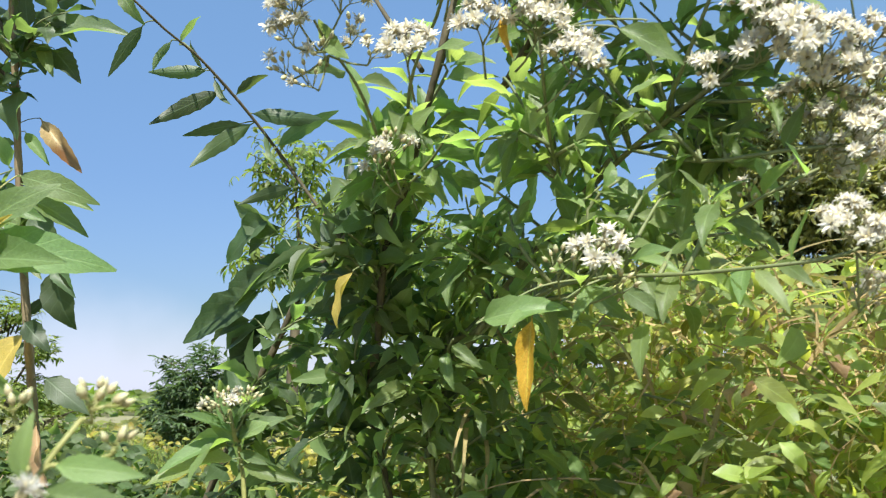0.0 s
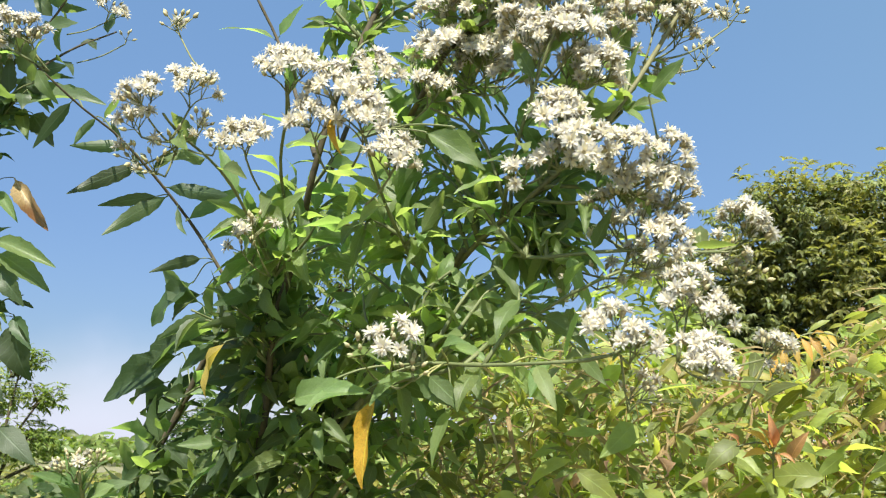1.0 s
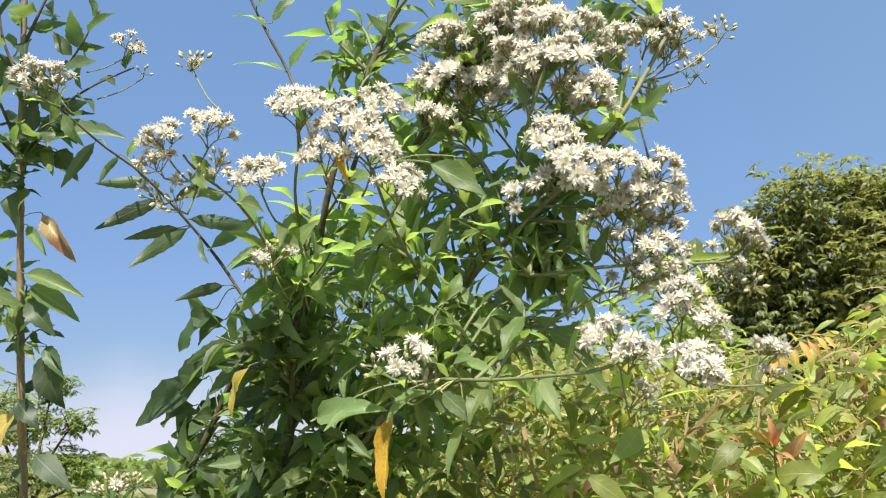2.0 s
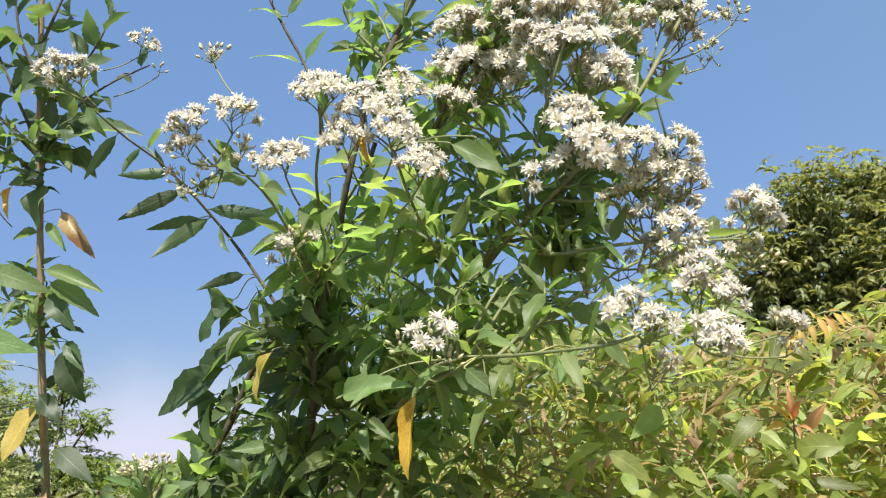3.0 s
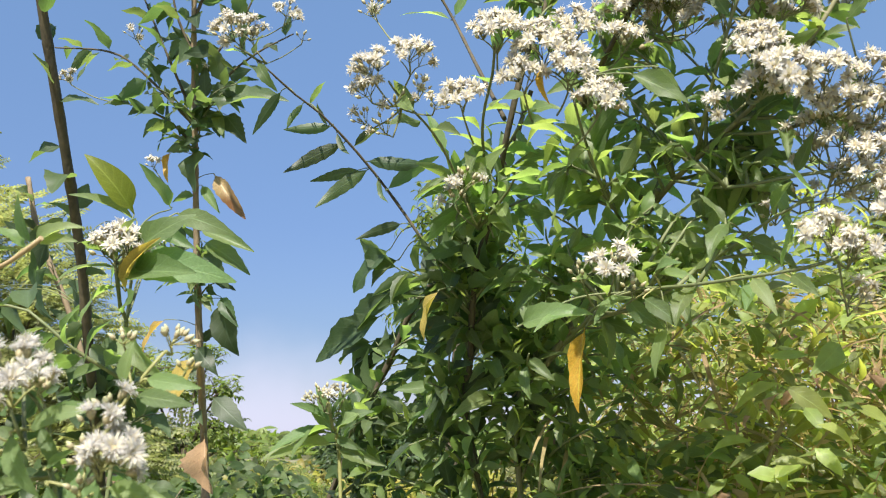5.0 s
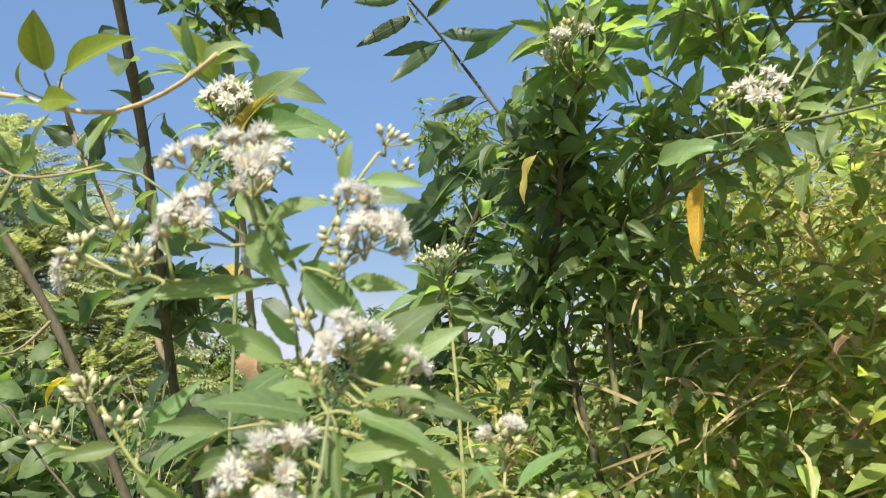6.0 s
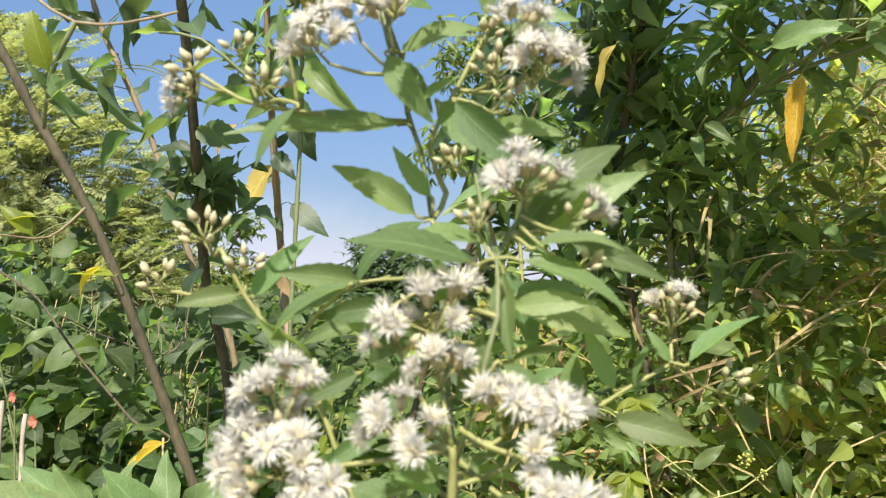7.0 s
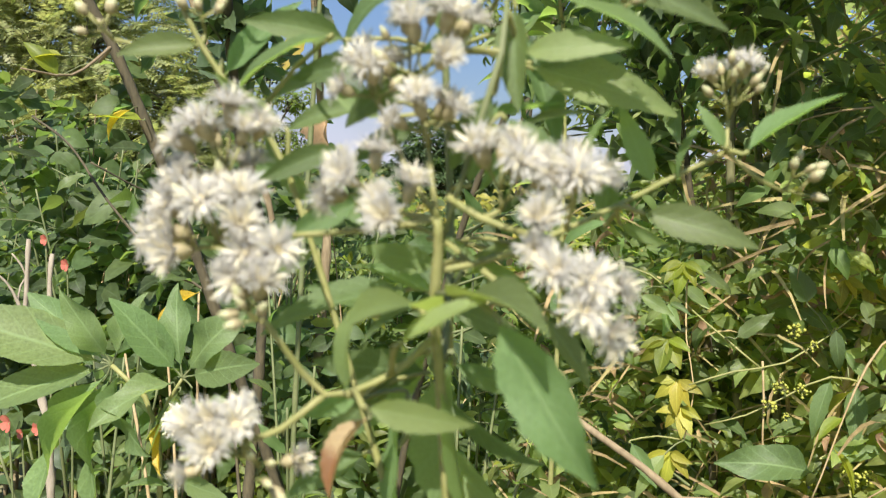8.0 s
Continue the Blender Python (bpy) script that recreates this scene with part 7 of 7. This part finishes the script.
leaf(main, (0.314, 0.703, 1.438), (0.3, 0.697, 1.459), "nearfresh", -0.13)
leaf(main, (0.196, 0.625, 1.36), (0.169, 0.599, 1.373), "near", 0.24)
leaf(main, (0.177, 0.655, 1.311), (0.129, 0.616, 1.317), "near", -0.5)
leaf(main, (0.176, 0.676, 1.294), (0.23, 0.693, 1.261), "near", 0.24, up=(-0.4, -1.0, -0.2))
leaf(main, (0.172, 0.629, 1.315), (0.14, 0.606, 1.272), "sage", -0.5, up=(-0.4, -1.0, -0.2))
leaf(main, (0.196, 0.645, 1.322), (0.233, 0.665, 1.307), "near", -0.5, up=(-0.4, -1.0, -0.2))
leaf(main, (0.18, 0.588, 1.316), (0.16, 0.563, 1.305), "near", -0.5, up=(-0.4, -1.0, -0.2))
leaf(main, (0.197, 0.65, 1.369), (0.234, 0.671, 1.36), "near", -0.5)
leaf(main, (0.216, 0.663, 1.385), (0.258, 0.686, 1.375), "near", -0.5)
leaf(main, (0.221, 0.699, 1.368), (0.267, 0.712, 1.346), "near", -0.5)
leaf(main, (0.144, 0.662, 1.337), (0.108, 0.631, 1.355), "near", 0.24)
leaf(main, (0.174, 0.65, 1.28), (0.224, 0.664, 1.243), "sage", -0.5, up=(-0.4, -1.0, -0.2))
leaf(main, (0.146, 0.643, 1.263), (0.114, 0.61, 1.24), "near", 0.24, up=(-0.4, -1.0, -0.2))
leaf(main, (0.111, 0.635, 1.375), (0.096, 0.612, 1.356), "near", -0.5)
leaf(main, (0.194, 0.703, 1.439), (0.187, 0.684, 1.41), "near", -0.5)
leaf(main, (0.231, 0.582, 1.363), (0.294, 0.532, 1.374), "near", 0.2, up=(0.1, -0.1, 1))
leaf(main, (0.226, 0.578, 1.359), (0.239, 0.499, 1.366), "near", 0.2, up=(0.1, -0.1, 1))
leaf(tall, (0.135, 0.667, 1.642), (0.162, 0.672, 1.606), "sage", -0.13)
leaf(tall, (0.14, 0.67, 1.653), (0.186, 0.682, 1.656), "sage", 0.24)
leaf(tall, (0.195, 0.633, 1.601), (0.245, 0.639, 1.553), "near", 0.61)
leaf(tall, (0.14, 0.673, 1.597), (0.058, 0.586, 1.577), "narrow", -0.5)
leaf(tall, (0.147, 0.68, 1.532), (0.101, 0.643, 1.568), "near", -0.13)
leaf(tall, (0.156, 0.683, 1.545), (0.137, 0.661, 1.579), "nearfresh", -0.5)
leaf(tall, (0.158, 0.674, 1.53), (0.114, 0.631, 1.496), "sage", 0.24)
leaf(tall, (0.133, 0.63, 1.487), (0.098, 0.589, 1.493), "near", -0.5)
leaf(tall, (0.139, 0.61, 1.486), (0.093, 0.577, 1.456), "sage", 0.24)
leaf(tall, (0.255, 0.612, 1.506), (0.304, 0.626, 1.513), "sage", -0.5)
leaf(tall, (0.248, 0.609, 1.5), (0.305, 0.628, 1.473), "nearfresh", -0.5)
leaf(tall, (0.243, 0.608, 1.473), (0.289, 0.62, 1.476), "nearfresh", 0.24)
leaf(tall, (0.241, 0.606, 1.494), (0.25, 0.602, 1.447), "sage", 0.24)
leaf(tall, (0.27, 0.625, 1.421), (0.28, 0.628, 1.452), "sage", -0.5)
leaf(tall, (0.267, 0.628, 1.542), (0.295, 0.631, 1.541), "nearfresh", 0.24)
leaf(tall, (0.246, 0.628, 1.543), (0.264, 0.636, 1.567), "sage", 0.24)
leaf(tall, (0.195, 0.606, 1.467), (0.165, 0.581, 1.441), "sage", -0.5)
leaf(tall, (0.118, 0.602, 1.437), (0.087, 0.585, 1.465), "sage", -0.5)
leaf(tall, (0.162, 0.623, 1.473), (0.118, 0.601, 1.465), "near", -0.5)
leaf(tall, (0.069, 0.574, 1.507), (0.082, 0.579, 1.532), "sage", -0.5)
leaf(tall, (0.063, 0.577, 1.604), (0.054, 0.562, 1.593), "sage", 0.24)
leaf(tall, (0.078, 0.58, 1.479), (0.048, 0.553, 1.472), "nearfresh", -0.5)
leaf(tall, (0.199, 0.599, 1.442), (0.17, 0.585, 1.422), "near", -0.5)
leaf(tall, (0.124, 0.606, 1.416), (0.093, 0.59, 1.42), "near", -0.5)
leaf(tall, (0.246, 0.588, 1.445), (0.275, 0.605, 1.409), "near", -0.5)
leaf(tall, (0.181, 0.58, 1.405), (0.153, 0.556, 1.384), "near", -0.5)
leaf(tall, (0.239, 0.596, 1.456), (0.219, 0.588, 1.419), "sage", -0.5)
leaf(tall, (0.222, 0.61, 1.442), (0.257, 0.628, 1.449), "sage", -0.5)
leaf(tall, (0.143, 0.615, 1.431), (0.111, 0.589, 1.411), "near", -0.5)
leaf(tall, (0.162, 0.624, 1.445), (0.131, 0.607, 1.466), "sage", -0.5)
leaf(tall, (0.239, 0.619, 1.442), (0.271, 0.635, 1.449), "near", -0.5)
leaf(tall, (0.118, 0.627, 1.399), (0.093, 0.612, 1.435), "near", -0.5)
leaf(tall, (0.2, 0.642, 1.48), (0.181, 0.631, 1.508), "near", -0.5)
leaf(tall, (0.231, 0.622, 1.514), (0.263, 0.628, 1.497), "sage", -0.5)
leaf(tall, (0.217, 0.628, 1.494), (0.195, 0.606, 1.474), "sage", -0.5)
leaf(fork, (0.148, 0.648, 1.639), (0.201, 0.649, 1.659), "sage", 0.3)
leaf(fork, (0.145, 0.635, 1.637), (0.179, 0.626, 1.589), "sage", 0.3)
leaf(fork, (0.159, 0.68, 1.614), (0.224, 0.675, 1.562), "near", 0.3)
leaf(fork, (0.195, 0.689, 1.594), (0.243, 0.704, 1.587), "nearfresh", 0.3)
leaf(fork, (0.159, 0.658, 1.608), (0.184, 0.668, 1.624), "near", 0.3)
leaf(fork, (0.193, 0.711, 1.668), (0.243, 0.726, 1.66), "nearfresh", 0.3)
leaf(fork, (0.185, 0.706, 1.675), (0.193, 0.704, 1.712), "nearfresh", 0.3)
leaf(fork, (0.155, 0.707, 1.571), (0.162, 0.686, 1.583), "near", 0.3)
leaf(fork, (0.193, 0.72, 1.682), (0.243, 0.735, 1.674), "nearfresh", 0.3)
leaf(fork, (0.095, 0.6, 1.629), (0.092, 0.593, 1.663), "sage", 0.3)
leaf(fork, (0.122, 0.574, 1.592), (0.11, 0.552, 1.553), "near", 0.3)
leaf(fork, (0.223, 0.638, 1.51), (0.188, 0.574, 1.517), "sage", 0.3)
leaf(fork, (0.23, 0.641, 1.51), (0.294, 0.651, 1.58), "sage", 0.3)
leaf(fork, (0.237, 0.644, 1.513), (0.304, 0.672, 1.553), "nearfresh", 0.3)
leaf(fork, (0.263, 0.646, 1.513), (0.317, 0.666, 1.489), "near", 0.3)
leaf(fork, (0.245, 0.634, 1.533), (0.27, 0.644, 1.547), "sage", 0.3)
leaf(fork, (0.226, 0.607, 1.497), (0.172, 0.556, 1.508), "near", 0.3)

creeper = thing("creeper", (0.32, 1.6, 0), "thin twining creeper with yellowing hand-shaped leaves and tiny flowers", "creeper")
runner_a, runner_a_line = stem(creeper, [(0.34, 1.66, -0.02), (0.4, 1.66, 0.6), (0.333, 1.714, 1.001), (0.349, 1.748, 1.221), (0.295, 1.69, 1.192), (0.238, 1.64, 1.146), (0.172, 1.588, 1.131), (0.113, 1.551, 1.107)], 0.0028, 0.0013, STALK, "runner")
stem(creeper, [(0.205, 1.619, 1.136), (0.119, 1.611, 1.198), (0.026, 1.598, 1.268), (-0.03, 1.59, 1.278)], 0.0017, 0.001, STALK, "runner")
stem(creeper, [(0.378, 1.729, 1.109), (0.302, 1.664, 1.129), (0.243, 1.637, 1.093), (0.19, 1.614, 1.058), (0.13, 1.599, 1.034)], 0.0019, 0.001, STALK, "runner")
stem(creeper, [(0.207, 1.622, 1.147), (0.215, 1.618, 1.076), (0.219, 1.623, 0.993), (0.238, 1.65, 0.923)], 0.0018, 0.0014, TAN_VINE, "runner")
runner_e, runner_e_line = stem(creeper, [(0.084, 1.609, 1.26), (0.096, 1.583, 1.173), (0.116, 1.574, 1.095), (0.109, 1.561, 1.014)], 0.0016, 0.001, TAN_VINE, "runner")
stem(creeper, [(0.338, 1.794, 1.383), (0.322, 1.779, 1.326), (0.349, 1.784, 1.235), (0.324, 1.757, 1.122), (0.315, 1.749, 0.987), (0.42, 1.68, 0.5), (0.4, 1.7, -0.05)], 0.0065, 0.008, TAN_VINE)
leaf(runner_a, (0.303, 1.676, 1.127), (0.283, 1.641, 1.031), "sage", 0.1)
leaf(runner_a, (0.337, 1.695, 1.121), (0.344, 1.677, 1.023), "sage", 0.1)
leaf(runner_a, (0.301, 1.683, 1.205), (0.314, 1.671, 1.135), "sage", 0.1)
leaf(runner_a, (0.317, 1.689, 1.17), (0.338, 1.686, 1.134), "fresh", 0.1)
leaf(runner_a, (0.382, 1.716, 1.071), (0.348, 1.681, 1.039), "sage", 0.1)
leaf(runner_a, (0.292, 1.652, 0.975), (0.163, 1.567, 0.994), "broad", 0.1)
leaf(runner_a, (0.297, 1.658, 0.998), (0.387, 1.701, 1.015), "sage", 0.1)
leaf(runner_a, (0.322, 1.69, 1.153), (0.378, 1.707, 1.113), "fresh", 0.1)
leaf(runner_a, (0.111, 1.58, 1.284), (0.162, 1.595, 1.252), "green", 0.1)
leaf(runner_a, (0.261, 1.663, 1.238), (0.234, 1.643, 1.3), "round", 0.1)
leaf(runner_a, (0.166, 1.601, 1.18), (0.218, 1.624, 1.22), "green", 0.1)
leaf(runner_a, (0.03, 1.528, 1.244), (0.081, 1.543, 1.213), "fresh", 0.1)
leaf(runner_a, (0.038, 1.508, 1.013), (0.082, 1.514, 0.948), "sage", 0.1)
leaf(runner_a, (0.09, 1.536, 0.998), (0.053, 1.495, 0.929), "fresh", 0.1)
palmate(runner_e, (0.083, 1.588, 1.294), 0.06, 900, 'lime')
palmate(runner_e, (0.066, 1.571, 1.23), 0.06, 901, 'fresh')
palmate(runner_e, (0.071, 1.567, 1.171), 0.065, 902, 'lime')
palmate(runner_e, (0.09, 1.572, 1.107), 0.06, 903, 'gold')
palmate(runner_e, (0.098, 1.572, 1.063), 0.055, 904, 'gold')
palmate(runner_e, (0.089, 1.558, 0.992), 0.06, 905, 'gold')
palmate(runner_a, (0.305, 1.718, 1.283), 0.05, 906, 'gold')
palmate(runner_a, (0.341, 1.738, 1.28), 0.05, 907, 'gold')
rng = random.Random(515)


def creeper_place(reach):
    """A place on the uneven face of the creeper over the shrub's foot."""
    while True:
        x = rng.uniform(-0.35, 0.80)
        top = 1.42 + 0.42 * x + 0.16 * noise.noise(Vector((x * 5.0, 2.2, 8.0)))
        z = top - (rng.random() ** 1.2) * (top - 0.55)
        y = 1.66 + 0.12 * noise.noise(Vector((x * 4.0, z * 4.0, 3.0))) + 0.12 * max(0, 0.2 - x) + abs(rng.gauss(0, reach))
        if noise.noise(Vector((x, y, z)) * 7.0) > -0.1:
            return Vector((x, y, z))


def creeper_mass(name, count, arrays, material, low, high, reach, sink, label=""):
    mats = []
    for _ in range(count):
        turn = rng.uniform(0, 6.283)
        mats.append((rng.randrange(len(arrays)), lay(creeper_place(reach), (math.cos(turn), 0.6 * math.sin(turn) - 0.2, rng.uniform(-1.0, 0.25 + sink)), toss(rng, 0.7) + Vector((0.2, -0.8, 0)), rng.uniform(low, high), rng.uniform(-0.5, 0.5))))
    part(name, mass_mesh(name, arrays, mats, material), creeper, label)["kind"] = "stuff"


creeper_mass("foliage", 1500, OVATE, LOW_MASS, 0.026, 0.072, 0.12, 0.0)
creeper_mass("light_foliage", 700, OVATE, HEDGE_MASS, 0.022, 0.06, 0.07, 0.0, "light green leaves")
creeper_mass("young_foliage", 230, LANCE, LIME_MASS, 0.02, 0.045, 0.08, 0.0, "yellow-green young leaves")
creeper_mass("withered_foliage", 240, CRUMPLED, DRY_MASS, 0.022, 0.055, 0.08, -0.2, "withered tan leaves")
creeper_mass("dry_straw", 260, BLADE, STRAW_MASS, 0.07, 0.22, 0.06, 0.5, "dry straw-coloured stalks")
for name, count, arrays, material, low, high, label in (("climbing_foliage", 420, OVATE, LOW_MASS, 0.03, 0.06, "small dark leaves climbing through the shrub"),
                                                        ("climbing_young_foliage", 300, LANCE, HEDGE_MASS, 0.025, 0.05, "small light green leaves climbing through the shrub")):
    mats = []
    while len(mats) < count:
        x, z = rng.uniform(-0.28, 0.42), rng.uniform(1.25, 1.98)
        y = 1.80 - 0.16 * x + rng.uniform(-0.10, 0.25)
        if noise.noise(Vector((x, y, z)) * 6.0 + Vector((4, 0, 1))) > 0.05 + 0.25 * max(0, z - 1.7):
            turn = rng.uniform(0, 6.283)
            mats.append((rng.randrange(len(arrays)), lay((x, y, z), (math.cos(turn), 0.5 * math.sin(turn) - 0.2, rng.uniform(-1.2, 0.1)), toss(rng, 0.7) + Vector((0.1, -0.8, 0)), rng.uniform(low, high), rng.uniform(-0.6, 0.6))))
    part(name, mass_mesh(name, arrays, mats, material), creeper, label)["kind"] = "stuff"
tuft(runner_a, (0.247, 1.639, 1.197), 0.016, 920)
tuft(runner_a, (0.224, 1.612, 1.077), 0.015, 921)
tuft(runner_a, (0.236, 1.622, 1.106), 0.013, 922)
tuft(runner_a, (0.265, 1.639, 1.106), 0.013, 923)
tuft(runner_a, (0.275, 1.653, 1.177), 0.01, 924)
tuft(runner_a, (0.339, 1.668, 0.975), 0.018, 925)
tuft(runner_a, (0.369, 1.686, 0.972), 0.014, 926)
tuft(runner_a, (0.247, 1.624, 1.062), 0.008, 927)

bough = thing("shrub_stem", (0.4, 1.15, 0), "brown bare branch leaning through the creepers", "shrub", "bare stems")
stem(bough, [(0.42, 1.15, -0.02), (0.38, 1.15, 0.35), (0.253, 1.402, 0.923), (0.149, 1.395, 0.982), (0.096, 1.391, 1.016), (0.034, 1.381, 1.051), (-0.079, 1.423, 1.083)], 0.008, 0.005, BARK_TAN)

broad = thing("broad_leaved_plant", (-0.42, 1, 0), "broad-leaved plant with whorls of smooth green leaves", "plant")
broad_stem, broad_stem_line = stem(broad, [(-0.42, 1, -0.02), (-0.42, 0.98, 0.8), (-0.41, 0.965, 1.08), (-0.458, 0.935, 1.16)], 0.006, 0.003, STALK)
stem(broad, [(-0.41, 0.965, 1.08), (-0.39, 0.968, 1.12), (-0.372, 0.972, 1.15)], 0.003, 0.002, STALK)
aside, ahead = Vector((0.862, 0.506, 0)), Vector((-0.506, 0.862, 0))
# each leaf of a whorl: its turn from level, its length and how far it leans out
for centre, whorl in ((Vector((-0.458, 0.935, 1.160)), ((203, 0.175, 0.05), (168, 0.185, 0.02), (146, 0.12, -0.02), (118, 0.095, 0.03), (70, 0.085, -0.02), (246, 0.175, 0.07), (268, 0.165, 0.05), (305, 0.10, 0.08))),
                      (Vector((-0.372, 0.972, 1.150)), ((128, 0.115, 0.03), (98, 0.105, -0.02), (52, 0.105, 0.02), (18, 0.10, 0.05), (322, 0.09, 0.06), (205, 0.085, 0.07), (262, 0.10, 0.04)))):
    for turn, size, out in whorl:
        way = aside * math.cos(radians(turn)) + Vector((0, 0, math.sin(radians(turn))))
        base = centre + way * 0.012
        leaf(broad_stem, base, base + way * size - ahead * out, "broad", 0.15, up=(0.3, -1.0, 0.8) if turn < 220 else (-0.4, -0.95, -0.2))
leaf(broad_stem, (-0.371, 0.953, 1.018), (-0.397, 0.904, 1.024), "fresh", 0.3)
leaf(broad_stem, (-0.384, 0.955, 1.101), (-0.358, 0.929, 1.043), "yellow", 0.3)
leaf(broad_stem, (-0.36, 0.961, 1.026), (-0.288, 0.967, 1.02), "near", 0.3)
leafy(broad_stem, broad_stem_line, 10, 0.5, 0.13, ['broad', 'near'], 293, 0.85, 0.45)
cluster(broad, (-0.322, 0.935, 1.118), (-0.315, 0.916, 1.115), 0.012, 5, 3, 294, 1.1550000000000002)


# ---- small red flowers in the bushes ----
def red_flower(base, size, seed):
    rng = random.Random(seed)
    ob = thing("red_flower", base, "small red flower among the bushes", "flower", "red flowers")
    base = Vector(base)
    stem(ob, [(base.x, base.y, -0.05), (base.x + 0.02, base.y, base.z * 0.6), base], 0.004, 0.002, TWIG_GREEN, "stalk", 5)
    bm = bmesh.new()
    for k in range(5):
        turn = 1.2566 * k + rng.uniform(-0.25, 0.25)
        out = Vector((math.cos(turn), -0.5, math.sin(turn))).normalized()
        side = Vector((-math.sin(turn), 0, math.cos(turn)))
        rows = [(bm.verts.new(base + out * size * s - side * w * size), bm.verts.new(base + out * size * s + side * w * size)) for s, w in ((0, 0.06), (0.5, 0.36), (0.85, 0.40), (1.0, 0.15))]
        for (a, b), (c, d) in zip(rows, rows[1:]):
            bm.faces.new((a, b, d, c)).smooth = True
    part("petals", finish(bm, "petals", [SCARLET]), ob)
    return ob


for k, (p, size) in enumerate((((-1.247, 1.363, 1.233), 0.014), ((-1.217, 1.394, 1.178), 0.016), ((-1.158, 1.189, 0.911), 0.016), ((-1.135, 1.21, 0.881), 0.021), ((-1.102, 1.251, 0.865), 0.015), ((-1.14, 1.24, 0.85), 0.013))):
    red_flower(p, size, k)

forked = thing("dry_branch", (-0.95, 1.18, 0), "pale bare forked branch standing in the weeds", "branch")
bare, bare_line = stem(forked, [(-0.90, 1.16, -0.05), (-0.94, 1.175, 0.6), (-0.965, 1.184, 0.886), (-0.99, 1.187, 0.956), (-1.019, 1.187, 1.044)], 0.0085, 0.0062, PALE_BARK, "stem", 8, 0.3)
for points, r in (([(-1.019, 1.187, 1.044), (-1.034, 1.180, 1.082), (-1.043, 1.189, 1.15), (-1.051, 1.197, 1.209), (-1.055, 1.202, 1.258)], 0.0052),
                  ([(-1.019, 1.187, 1.044), (-1.016, 1.203, 1.069), (-1.016, 1.218, 1.111), (-1.026, 1.226, 1.18), (-1.03, 1.234, 1.23)], 0.0058),
                  ([(-1.036, 1.182, 1.095), (-1.05, 1.177, 1.14), (-1.066, 1.164, 1.178), (-1.087, 1.138, 1.211)], 0.0028),
                  ([(-1.048, 1.193, 1.185), (-1.056, 1.188, 1.209), (-1.067, 1.176, 1.231)], 0.0022),
                  ([(-1.05, 1.177, 1.14), (-1.058, 1.188, 1.17), (-1.05, 1.205, 1.2)], 0.0018)):
    stem(forked, points, r, r * 0.75, PALE_BARK, "branch", 6, 0.3)
